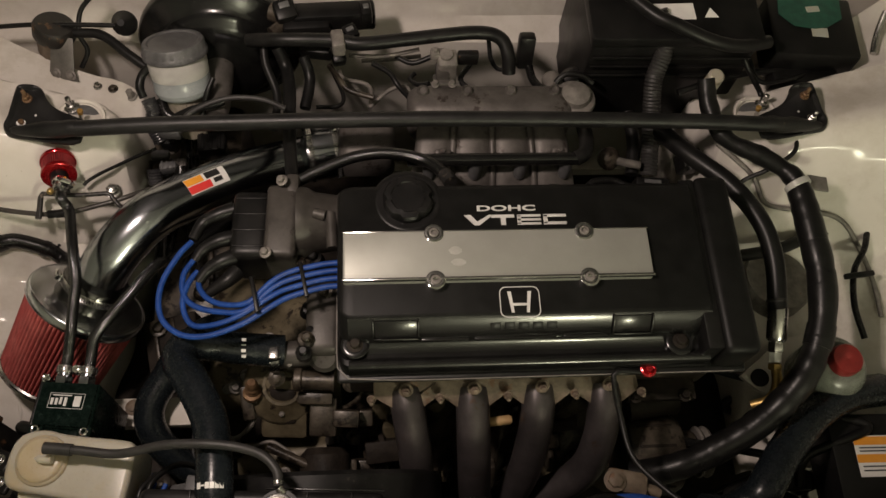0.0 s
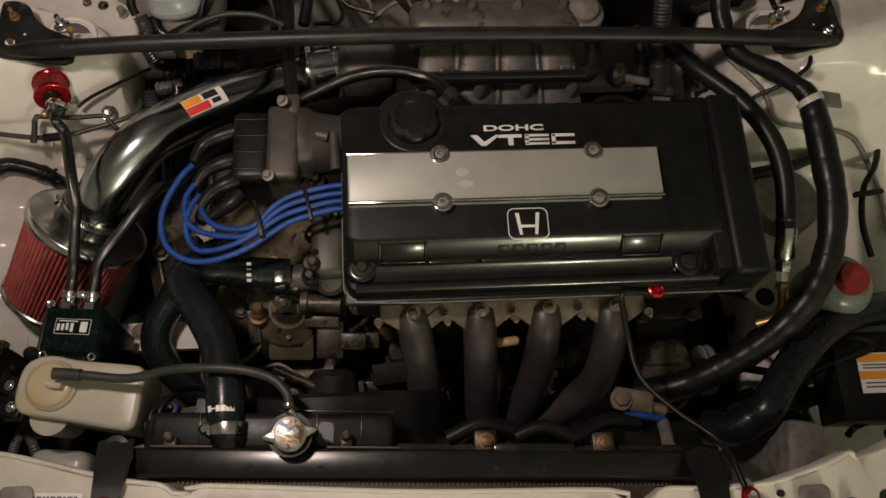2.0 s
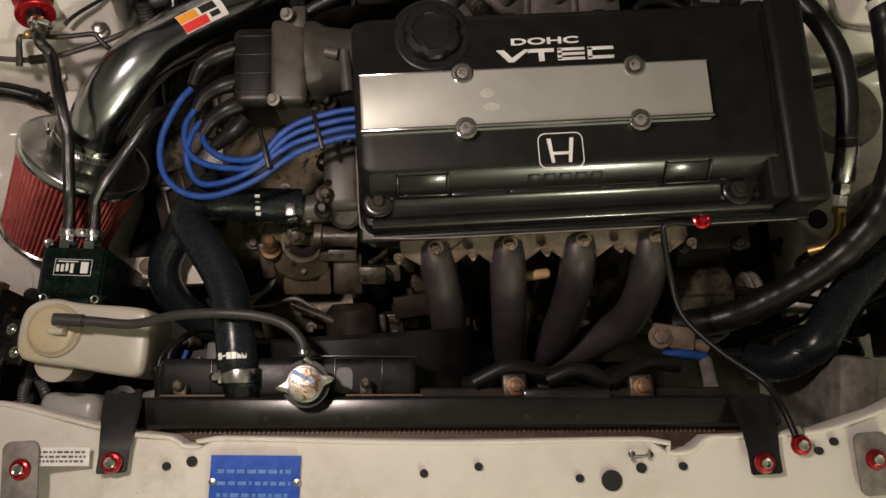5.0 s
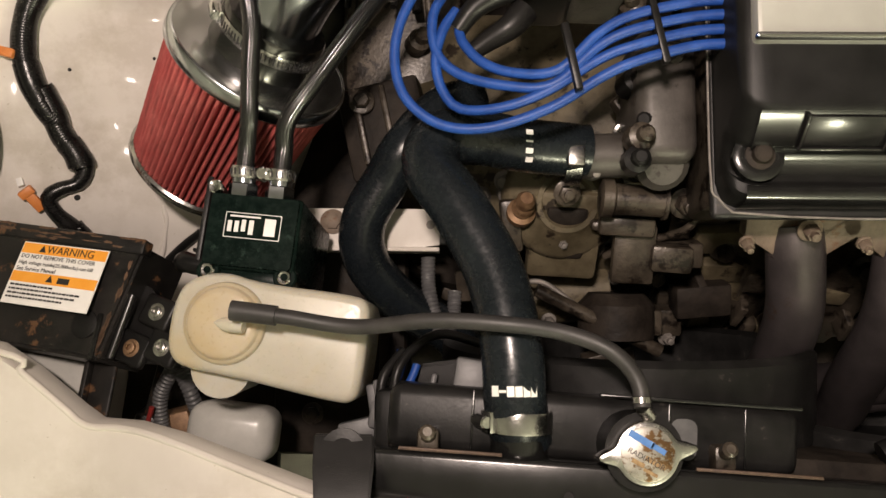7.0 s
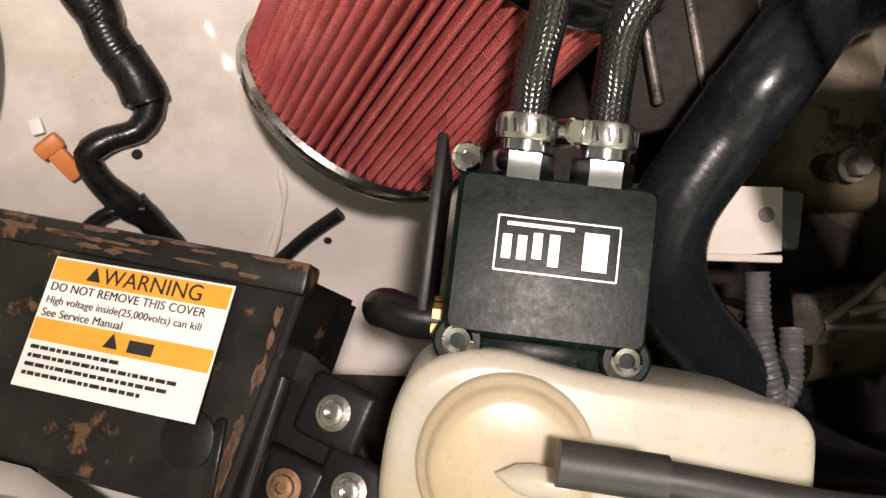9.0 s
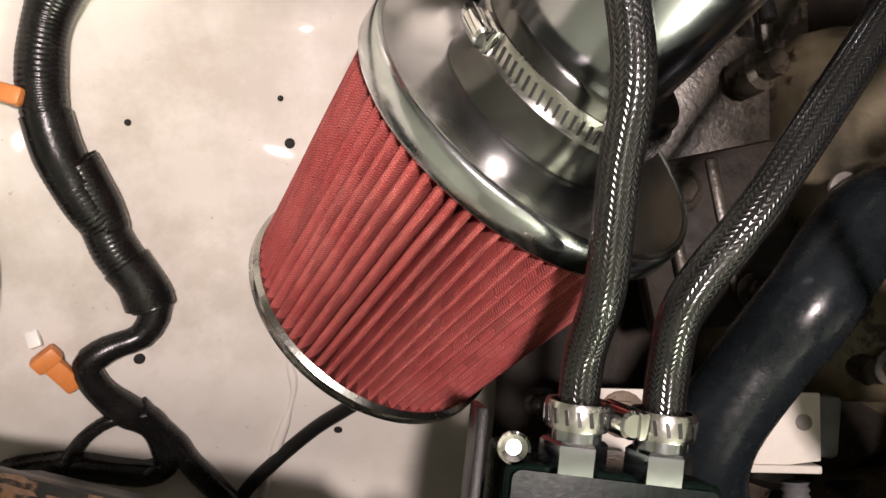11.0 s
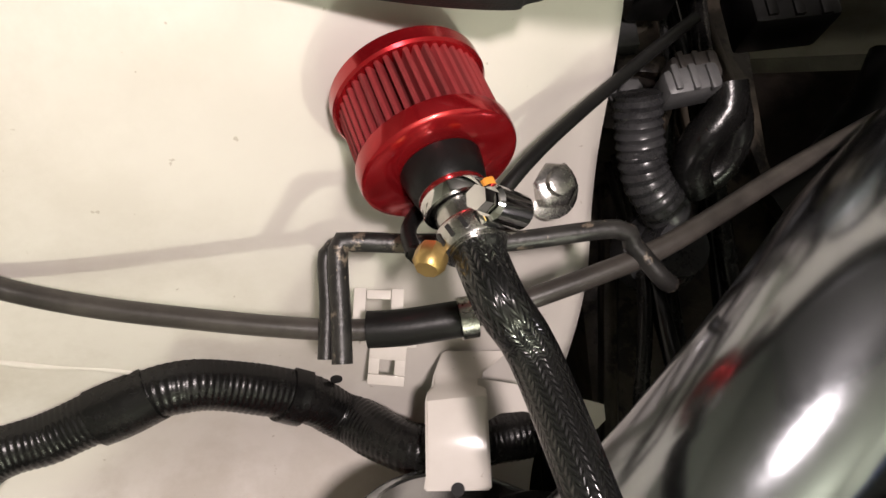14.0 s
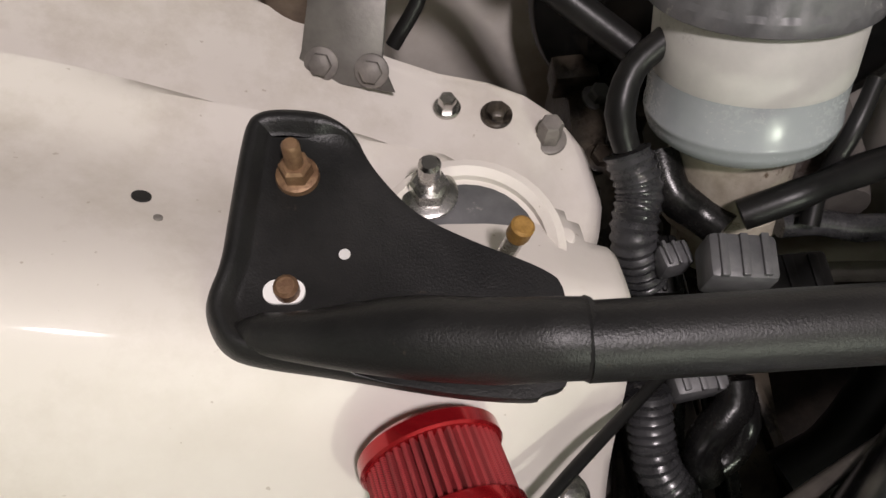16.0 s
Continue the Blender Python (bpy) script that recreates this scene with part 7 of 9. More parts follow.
# ---- radiator and front ----
def radiator():
    t = thing("radiator", (-0.13, -0.32, 0.3), "black radiator with plastic tank under a black cross bar", "radiator")
    a, b = Vector((-0.435, -0.324, 0.742)), Vector((0.214, -0.361, 0.742))
    m = plane_pose(a, b, a + Vector((0, 1, 0)))
    w = (b - a).length
    bm = BM()
    box(bm, None, (w, 0.031, 0.022), bevel=0.004, seg=3, m=m @ pose(w / 2, 0.0015, 0.0))
    box(bm, None, (0.09, 0.012, 0.02), bevel=0.003, m=m @ pose(w * 0.665, 0.018, 0.0))
    part("cross_bar", bm, "black_gloss", t)
    for x in (0.31, 0.355, 0.60, 0.68, 0.20):
        bm = BM()
        lathe(bm, m @ Vector((w * x, -0.004, 0.0105)), tuple(m.to_3x3() @ Vector((0, 0, 1))), [(0.0032, 0), (0.0032, 0.0012)], 14)
        part("bar_hole", bm, "hole", t)
    bm = BM()
    box(bm, None, (w * 0.92, 0.032, 0.03), bevel=0.001, m=m @ pose(w * 0.49, -0.030, -0.023))
    part("core_strip", bm, "fins", t, "dusty brown radiator core edge")
    bm = BM()
    for k in range(110):
        box(bm, None, (0.0022, 0.004, 0.004), bevel=0, m=m @ pose(w * (0.08 + 0.82 * k / 109), -0.0175, -0.0075))
    tagged(part("fin_crimp", bm, "iron", t), kind="stuff")
    # tank and fan shroud
    bm = BM()
    box(bm, None, (w * 0.41, 0.042, 0.05), bevel=0.008, seg=3, m=m @ pose(w * 0.225, 0.036, -0.034))
    tank = part("top_tank", bm, "tank_black", t)
    for x, ww in ((0.105, 0.0016), (0.30, 0.0016), (0.375, 0.0012)):
        bm = BM()
        box(bm, None, (ww, 0.038, 0.0022), bevel=0.0004, m=m @ pose(w * x, 0.037, -0.0088))
        part("tank_seam", bm, "black_gloss", tank)
    bm = BM()
    box(bm, None, (w * 0.20, 0.0026, 0.005), bevel=0.001, m=m @ pose(w * 0.33, 0.0585, -0.0085))
    part("tank_lip", bm, "black_gloss", tank)
    bm = BM()
    plate(bm, rounded(0.017, 0.026, 0.006, 4, 0, 0), 0.0006, m=m @ pose(w * 0.315, 0.034, -0.0088), bevel=0)
    part("worn_patch", bm, "grey_plastic", tank)
    bm = BM()
    box(bm, None, (w * 0.92, 0.05, 0.40), bevel=0.006, m=m @ pose(w * 0.48, 0.002, -0.225))
    part("core", bm, "dark_cast", t)
    bm = BM()
    o = Vector((-0.268, -0.284, 0.680))
    lathe(bm, o + Vector((0.035, 0.0, -0.13)), (0, 1, 0.12), [(0.155, -0.02), (0.155, 0.045), (0.15, 0.05), (0.14, 0.046), (0.138, 0.0)], 48)
    part("fan_shroud", bm, "tank_black", t)
    bm = BM()
    lathe(bm, o + Vector((0.035, 0.05, -0.15)), (0, 1, 0.12), [(0.034, 0), (0.034, 0.03), (0.025, 0.04)], 30)
    part("fan_motor", bm, "dark_cast", t)
    bm = BM()
    o = Vector((0.014, -0.318, 0.700))
    lathe(bm, o + Vector((0.0, -0.01, -0.14)), (0, 1, 0.1), [(0.135, -0.02), (0.135, 0.03), (0.13, 0.034), (0.12, 0.03), (0.118, 0.0)], 48)
    part("second_fan_shroud", bm, "tank_black", t)
    for p in ((-0.052, -0.318, 0.722), (0.081, -0.327, 0.722)):
        bm = BM()
        box(bm, p, (0.026, 0.026, 0.012), bevel=0.004)
        part("shroud_bracket", bm, "greasy", t)
        bm = BM()
        bolt(bm, (p[0], p[1], p[2] + 0.006), 0.0065, 0.005)
        part("bracket_bolt", bm, "rust", t)
    for p, q in (((-0.094, -0.312, 0.715), (-0.016, -0.307, 0.715)), ((-0.017, -0.314, 0.720), (0.049, -0.320, 0.720)), ((0.049, -0.320, 0.720), (0.130, -0.305, 0.700))):
        bm = BM()
        tube(bm, [p, tuple((Vector(p) + Vector(q)) / 2 + Vector((0, 0.012, 0.004))), q], 0.009, 12, 0.01)
        part("shroud_edge", bm, "black_plastic", t)
    for p in ((-0.206, -0.312, 0.735), (-0.393, -0.304, 0.735)):
        bm = BM()
        box(bm, p, (0.014, 0.016, 0.022), bevel=0.003)
        lathe(bm, (p[0], p[1] + 0.004, p[2] + 0.01), (0, 0.3, 1), [(0.005, 0), (0.005, 0.01), (0.003, 0.012)], 10)
        part("tank_clip", bm, "greasy", t)
    sc = [Vector(p) for p in ((-0.403, -0.257, 0.672), (-0.371, -0.253, 0.672), (-0.366, -0.301, 0.668), (-0.393, -0.308, 0.668), (-0.416, -0.296, 0.668))]
    bm = BM()
    up = [bm.verts.new(p) for p in sc]
    dn = [bm.verts.new(p - Vector((0, 0, 0.05))) for p in sc]
    bm.faces.new(up)
    bm.faces.new(dn[::-1])
    for i in range(5):
        bm.faces.new((up[i], dn[i], dn[(i + 1) % 5], up[(i + 1) % 5]))
    bmesh.ops.bevel(bm, geom=list(bm.edges), offset=0.003, segments=2, affect="EDGES")
    hc = part("fan_housing_corner", bm, "black_plastic", t, "dusty grey fan housing corner")
    for p, s, rz in (((-0.363, -0.269, 0.680), (0.013, 0.026, 0.012), 4), ((-0.363, -0.296, 0.680), (0.016, 0.020, 0.012), 6), ((-0.394, -0.278, 0.676), (0.005, 0.030, 0.006), -12), ((-0.425, -0.278, 0.676), (0.018, 0.022, 0.014), 10), ((-0.433, -0.284, 0.672), (0.012, 0.026, 0.012), 10), ((-0.382, -0.307, 0.690), (0.014, 0.012, 0.014), 0), ((-0.445, -0.305, 0.668), (0.03, 0.016, 0.012), 14)):
        bm = BM()
        box(bm, p, s, rot=(0, 0, rz), bevel=0.002)
        part("housing_clip", bm, "grey_plastic", hc)
    bm = BM()
    tube(bm, [(-0.416, -0.246, 0.690), (-0.414, -0.258, 0.690), (-0.418, -0.270, 0.688), (-0.423, -0.277, 0.686)], 0.0022, 8, 0.003)
    part("blue_lead", bm, "blue_rubber", hc)
    bm = BM()
    box(bm, None, (w * 0.10, 0.0022, 0.003), bevel=0.0006, m=m @ pose(w * 0.085, 0.0182, 0.0090))
    part("seam_strip", bm, "fins", t, "thin dull seam strip")
    bm = BM()
    box(bm, None, (w * 0.12, 0.0022, 0.003), bevel=0.0006, m=m @ pose(w * 0.38, 0.0182, 0.0090))
    part("seam_strip", bm, "fins", t, "thin dull seam strip")
    # filler neck and cap
    c = Vector((-0.263, -0.305, 0.783))
    bm = BM()
    lathe(bm, c - Vector((0, 0, 0.05)), (0, 0, 1), [(0.022, 0), (0.02, 0.035), (0.0235, 0.04)], 28)
    part("filler_neck", bm, "black_plastic", t)
    bm = BM()
    ears = []
    for k in range(72):
        a2 = 2 * math.pi * k / 72
        r = 0.0188 + 0.0115 * math.exp(-(((a2 + 3.14 - 0.12) % (2 * math.pi) - 3.14) / 0.19) ** 2) + 0.0105 * math.exp(-(((a2 - 0.12) % (2 * math.pi) - 3.14) / 0.19) ** 2)
        ears.append((c.x + r * math.cos(a2), c.y + r * math.sin(a2)))
    plate(bm, ears, 0.012, z=c.z, bevel=0.002)
    cap = part("radiator_cap", bm, "steel", t, "bright metal radiator cap with two ears")
    bm = BM()
    lathe(bm, c, (0, 0, 1), [(0.0158, -0.001), (0.0158, 0.0006), (0.0148, 0.001)], 40)
    part("cap_label", bm, "worn_label", cap)
    bm = BM()
    for x, y, ww, hh in ((-0.004, 0.0085, 0.016, 0.0042), (0.006, 0.003, 0.009, 0.0032)):
        box(bm, (c.x + x, c.y + y, c.z + 0.0011), (ww, hh, 0.0004), rot=(0, 0, -30), bevel=0)
    part("cap_print", bm, "pale_blue", cap)
    bm = BM()
    for x, y, ww, hh in ((0.004, -0.005, 0.013, 0.003), (-0.006, -0.005, 0.008, 0.0026), (0.001, -0.0105, 0.009, 0.002)):
        box(bm, (c.x + x, c.y + y, c.z + 0.0011), (ww, hh, 0.0004), rot=(0, 0, -28), bevel=0)
    part("cap_print", bm, "worn_brown", cap)
    letters("cap_words", "RADIATOR", pose(c.x - 0.0125, c.y + 0.0015, c.z + 0.0015, 0, 0, -28), 0.0048, "ink", cap, 0.0001)
    bm = BM()
    rod(bm, (-0.264, -0.279, 0.775), (c.x + 0.004, c.y + 0.02, c.z - 0.012), 0.0045)
    part("overflow_stub", bm, "steel", t)
    # end brackets with red cup washers
    for p0, p1, p2, r, w2 in (((-0.445, -0.299, 0.752), (-0.442, -0.343, 0.778), (-0.446, -0.378, 0.781), (-0.444, -0.368, 0.785), 0.034), ((0.180, -0.342, 0.752), (0.178, -0.380, 0.778), (0.178, -0.418, 0.781), (0.175, -0.407, 0.785), 0.036)):
        bm = BM()
        pts = [Vector(p0), Vector(p1) * 0.4 + Vector(p0) * 0.6, Vector(p1), Vector(p1) * 0.5 + Vector(p2) * 0.5, Vector(p2)]
        rows = []
        for k, p in enumerate(pts):
            ww = w2 * (1.1, 1.1, 0.95, 0.85, 0.85)[k]
            rows.append([bm.verts.new(p + Vector((-ww / 2, 0, 0.004))), bm.verts.new(p + Vector((ww / 2, 0, 0.004))), bm.verts.new(p + Vector((ww / 2, 0, 0))), bm.verts.new(p + Vector((-ww / 2, 0, 0)))])
        for u, v in zip(rows, rows[1:]):
            for k in range(4):
                bm.faces.new((u[k], u[(k + 1) % 4], v[(k + 1) % 4], v[k]))
        bm.faces.new(rows[0])
        bm.faces.new(rows[-1])
        bmesh.ops.bevel(bm, geom=list(bm.edges), offset=0.0012, segments=2, affect="EDGES")
        br = part("end_bracket", bm, "black_powder", t)
        red_washer(br, Vector(r) + Vector((0, 0, 0.002)))
        bm = BM()
        lathe(bm, Vector(p0) + Vector((0, -0.010, 0.004)), (0, 0, 1), [(0.014, 0), (0.014, 0.002), (0.008, 0.0025), (0.007, 0.0005)], 24)
        part("rubber_bush", bm, "rubber", br)


def red_washer(parent, p):
    bm = BM()
    lathe(bm, p, (0, 0, 1), [(0.0100, 0), (0.0100, 0.002), (0.0086, 0.0042), (0.0066, 0.0048), (0.0054, 0.0040)], 32)
    ob = part("red_washer", bm, "red_anod", parent, "red anodised cup washer")
    bm = BM()
    lathe(bm, p + Vector((0, 0, 0.002)), (0, 0, 1), [(0.0052, 0), (0.0052, 0.005), (0.0042, 0.006), (0.0028, 0.0055), (0.0026, 0.003)], 20)
    part("screw", bm, "chrome", ob if parent is None or parent.parent is None else parent)
    return ob


radiator()


def slam_bits():
    # blue plate with unreadable print
    t = thing("blue_plate", (-0.312, -0.380, 0.776), "blue metal identification plate with worn print", "plate")
    a, b, c = Vector((-0.354, -0.367, 0.776)), Vector((-0.269, -0.373, 0.776)), Vector((-0.355, -0.401, 0.776))
    m = plane_pose(a, b, c)
    w, h = (b - a).length, 0.05
    bm = BM()
    box(bm, None, (w, h, 0.001), bevel=0, m=m @ pose(w / 2, h / 2, 0))
    part("sheet", bm, "blue_plate", t)
    bm = BM()
    random.seed(5)
    for k, y in enumerate((0.3, 0.52, 0.74)):
        x = 0.08
        while x < 0.88:
            d = random.uniform(0.03, 0.10)
            box(bm, None, (w * d, h * 0.07, 0.0004), bevel=0, m=m @ pose(w * (x + d / 2), h * y, -0.0007))
            x += d + 0.03
    part("print_bar", bm, "pale_blue", t)
    for x in (0.03, 0.97):
        bm = BM()
        lathe(bm, m @ Vector((w * x, h * 0.5, 0)), tuple(m.to_3x3() @ Vector((0, 0, -1))), [(0.004, 0), (0.0035, 0.0015), (0.0, 0.002)], 14)
        part("rivet", bm, "steel", t)
    t = thing("paper_label", (-0.495, -0.360, 0.776), "small faded printed paper label on the front panel", "label")
    a, b, c = Vector((-0.519, -0.350, 0.775)), Vector((-0.469, -0.353, 0.775)), Vector((-0.518, -0.367, 0.775))
    m = plane_pose(a, b, c)
    w, h = (b - a).length, (c - a).length
    bm = BM()
    box(bm, None, (w, h, 0.0008), bevel=0, m=m @ pose(w / 2, h / 2, 0))
    part("sheet", bm, "silver_paint", t)
    bm = BM()
    for y in (0.25, 0.5, 0.75):
        x = 0.06
        while x < 0.9:
            d = random.uniform(0.03, 0.1)
            box(bm, None, (w * d, h * 0.12, 0.0003), bevel=0, m=m @ pose(w * (x + d / 2), h * y, -0.0006))
            x += d + 0.03
    part("print_bar", bm, "grey_plastic", t)
    for p, nm in (((-0.532, -0.369, 0.780), 0), ((0.286, -0.411, 0.780), 1)):
        t = thing("bumper_stay", p, "silver slotted stay with a red cup washer", "stay", "stays")
        bm = BM()
        plate(bm, rounded(0.034, 0.06, 0.008, 5, p[0], p[1] - 0.004), 0.003, z=p[2] + 0.001, bevel=0.001)
        part("stay_plate", bm, "dusty", t)
        bm = BM()
        lathe(bm, Vector(p) + Vector((0.001, 0, 0.001)), (0, 0, 1), [(0.0100, 0), (0.0100, 0.002), (0.0086, 0.0042), (0.0066, 0.0048), (0.0054, 0.0040)], 32)
        part("red_washer", bm, "red_anod", t)
        bm = BM()
        lathe(bm, Vector(p) + Vector((0.001, 0, 0.003)), (0, 0, 1), [(0.0052, 0), (0.0052, 0.005), (0.0042, 0.006), (0.0028, 0.0055)], 20)
        part("screw", bm, "chrome", t)
    # earth lead bolted to the panel
    t = thing("earth_lead", (0.214, -0.393, 0.785), "thin black earth lead ending under a red washer", "earth lead")
    bm = BM()
    tube(bm, [(0.154, -0.156, 0.735), (0.124, -0.156, 0.740), (0.120, -0.169, 0.735), (0.127, -0.207, 0.720), (0.135, -0.253, 0.720), (0.164, -0.294, 0.735), (0.199, -0.330, 0.755), (0.206, -0.357, 0.775), (0.210, -0.384, 0.785)], 0.0034, 14, 0.006)
    part("lead", bm, "rubber", t)
    bm = BM()
    p = Vector((0.216, -0.393, 0.780))
    plate(bm, [(p.x - 0.009, p.y), (p.x - 0.006, p.y + 0.018), (p.x + 0.002, p.y + 0.018), (p.x + 0.009, p.y)][::-1], 0.002, z=p.z, bevel=0)
    part("ring_terminal", bm, "steel", t)
    bm = BM()
    lathe(bm, p, (0, 0, 1), [(0.0100, 0), (0.0100, 0.002), (0.0086, 0.0042), (0.0066, 0.0048), (0.0054, 0.0040)], 32)
    part("red_washer", bm, "red_anod", t)
    bm = BM()
    lathe(bm, p + Vector((0, 0, 0.002)), (0, 0, 1), [(0.0052, 0), (0.0052, 0.005), (0.0042, 0.006), (0.0028, 0.0055)], 20)
    part("screw", bm, "chrome", t)


slam_bits()


def wraps(parent, pts, r, u0, u1, n, mat, width, lift=0.0011):
    """Tape turns or bands round a hose at even steps."""
    line = smooth_line(pts, 0.002)
    for k in range(n):
        i = int((u0 + (u1 - u0) * (k + 0.5) / n) * (len(line) - 1))
        j = min(len(line) - 1, i + max(3, int(width / 0.002)))
        bm = BM()
        tube(bm, line[i:j + 1], r + lift, 22, raw=True, radius=lambda u: 0.985 + 0.015 * math.sin(math.pi * u))
        part("tape_wrap", bm, mat, parent)


def coolant_hoses():
    t = thing("radiator_hose", (-0.335, -0.296, 0.730), "thick black silicone radiator hose with white print", "hose", "coolant hoses")
    bm = BM()
    line = [(-0.332, -0.305, 0.725), (-0.337, -0.282, 0.735), (-0.340, -0.242, 0.735), (-0.351, -0.193, 0.725), (-0.376, -0.147, 0.715), (-0.395, -0.118, 0.705), (-0.389, -0.095, 0.695), (-0.360, -0.090, 0.680), (-0.324, -0.092, 0.665), (-0.278, -0.093, 0.655)]
    tube(bm, line, 0.0205, 32, 0.006)
    part("hose", bm, "silicone", t)
    c = Vector((-0.335, -0.291, 0.733))
    clamp(t, c, (0.02, 1, 0.05), 0.0212, 0.0135, Vector((-1, 0, 0.5)), "steel", False)
    bm = BM()
    lathe(bm, c - Vector((0, 0.045, 0.008)), (0.02, 1, 0.15), [(0.0195, 0), (0.0195, 0.014), (0.0238, 0.016), (0.0238, 0.022), (0.019, 0.024), (0.019, 0.045)], 32)
    part("tank_neck", bm, "black_gloss", t)
    # printed marks as plain white bars
    bm = BM()
    for k in range(6):
        a = radians(-36 + 14 * k)
        q = Vector((-0.3385 + 0.0210 * math.sin(a), -0.2715, 0.7353 + 0.0210 * math.cos(a)))
        box(bm, tuple(q), (0.0046, 0.0016 if k == 1 else 0.0066, 0.0008), rot=(0, math.degrees(a), 3), bevel=0)
    part("print_bar", bm, "label_white", t)
    bm = BM()
    for k in range(4):
        a = radians(-14 + 19 * k)
        box(bm, (-0.3235, -0.092 - 0.0211 * math.sin(a), 0.6655 + 0.0211 * math.cos(a)), (0.0055, 0.0014 if k == 1 else 0.0040, 0.0008), rot=(math.degrees(a), 14, 0), bevel=0)
    part("print_bar", bm, "label_white", t)
    bm = BM()
    tube(bm, [(-0.361, -0.030, 0.585), (-0.393, -0.047, 0.600), (-0.421, -0.082, 0.610), (-0.435, -0.104, 0.600), (-0.456, -0.141, 0.590), (-0.453, -0.174, 0.575), (-0.423, -0.207, 0.550), (-0.383, -0.231, 0.520), (-0.364, -0.258, 0.480)], 0.0195, 30, 0.007)
    hh = single("heater_hose", bm, "silicone", "glossy black coolant hose curving behind the radiator", "hose", group="coolant hoses")


coolant_hoses()


def left_front_bits():
    t = thing("rail_bracket", (-0.441, -0.137, 0.550), "white painted bracket with a bolt and a slotted hole", "bracket")
    m = plane_pose((-0.496, -0.123, 0.556), (-0.392, -0.123, 0.556), (-0.495, -0.162, 0.556))
    w = (Vector((-0.392, -0.123, 0.556)) - Vector((-0.496, -0.123, 0.556))).length
    bm = BM()
    plate(bm, [(-0.02, 0), (w, 0), (w, 0.032), (w - 0.03, 0.036), (-0.02, 0.036)][::-1], -0.003, m=m, bevel=0)
    box(bm, None, (w + 0.02, 0.004, 0.02), bevel=0.001, m=m @ pose(w / 2 - 0.01, 0.036, 0.008))
    part("sheet", bm, "white", t)
    bm = BM()
    bolt(bm, m @ Vector((0.009, 0.012, 0)), 0.0075, 0.004, tuple(m.to_3x3() @ Vector((0, 0, -1))))
    part("bolt", bm, "iron", t)
    bm = BM()
    lathe(bm, m @ Vector((w - 0.008, 0.014, 0.001)), tuple(m.to_3x3() @ Vector((0, 0, -1))), [(0.004, 0), (0.004, 0.0016)], 16)
    part("slot", bm, "dusty", t)
    bm = BM()
    box(bm, (-0.388, -0.139, 0.550), (0.014, 0.03, 0.01), rot=(0, 0, -5), bevel=0.003)
    single("bracket_buffer", bm, "grey_plastic", "grey rubber buffer on the white bracket end", "buffer")
    # washer filler under the ignition box
    bm = BM()
    box(bm, (-0.694, -0.292, 0.602), (0.080, 0.078, 0.06), rot=(0, 0, -6), bevel=0.014, seg=4)
    single("washer_tank", bm, "frost", "frosted white plastic washer tank below the box", "washer tank")
    bm = BM()
    box(bm, (-0.555, -0.314, 0.600), (0.07, 0.045, 0.05), rot=(0, 0, -6), bevel=0.014, seg=4)
    single("lower_tank", bm, "frost", "frosted plastic lower tank behind the slam panel", "tank")
    bm = BM()
    box(bm, (-0.612, -0.320, 0.560), (0.03, 0.04, 0.03), rot=(10, 0, 15), bevel=0.003)
    single("brown_connector", bm, "rust", "brown plastic wiring connector", "connector")
    for k, pts in enumerate(([(-0.600, -0.239, 0.600), (-0.608, -0.263, 0.600), (-0.621, -0.289, 0.590), (-0.620, -0.319, 0.580), (-0.609, -0.346, 0.570)], [(-0.602, -0.266, 0.600), (-0.592, -0.286, 0.600), (-0.587, -0.315, 0.580), (-0.583, -0.342, 0.570)])):
        bm = BM()
        tube(bm, pts, 0.0055, 12, ridge=0.001, pitch=0.0035)
        single("ribbed_conduit", bm, "grey_plastic", "dusty ribbed wiring conduit", "conduit", group="conduits")
    bm = BM()
    tube(bm, [(-0.624, -0.296, 0.600), (-0.628, -0.312, 0.595), (-0.620, -0.328, 0.590)], 0.0022, 8, 0.004)
    single("red_wire", bm, "red_plastic", "short red wire by the connector", "wire")
    for pts in ([(-0.419, -0.283, 0.700), (-0.416, -0.260, 0.700), (-0.402, -0.242, 0.690), (-0.384, -0.235, 0.680), (-0.357, -0.242, 0.660)], [(-0.428, -0.287, 0.700), (-0.426, -0.265, 0.700), (-0.413, -0.247, 0.690)]):
        bm = BM()
        tube(bm, pts, 0.0035, 10, 0.005)
        single("fan_wire", bm, "rubber", "thin black wire at the fan connector", "wire", group="fan wires")
    bm = BM()
    tube(bm, [(-0.404, -0.257, 0.680), (-0.408, -0.268, 0.682), (-0.419, -0.285, 0.684)], 0.003, 10, 0.004)
    single("fan_wire", bm, "blue_rubber", "short blue wire at the fan connector", "wire", group="fan wires")
    for p, s in (((-0.420, -0.284, 0.670), (0.022, 0.03, 0.02)), ((-0.428, -0.294, 0.670), (0.02, 0.02, 0.02)), ((-0.363, -0.270, 0.690), (0.03, 0.035, 0.03))):
        bm = BM()
        box(bm, p, s, rot=(0, 0, -8), bevel=0.003)
        single("wiring_connector", bm, "grey_plastic", "dusty grey plastic wiring connector", "connector", group="connectors")
    bm = BM()
    box(bm, (-0.404, -0.298, 0.680), (0.055, 0.05, 0.06), bevel=0.006)
    single("fan_relay", bm, "black_plastic", "black plastic relay housing beside the radiator", "relay")
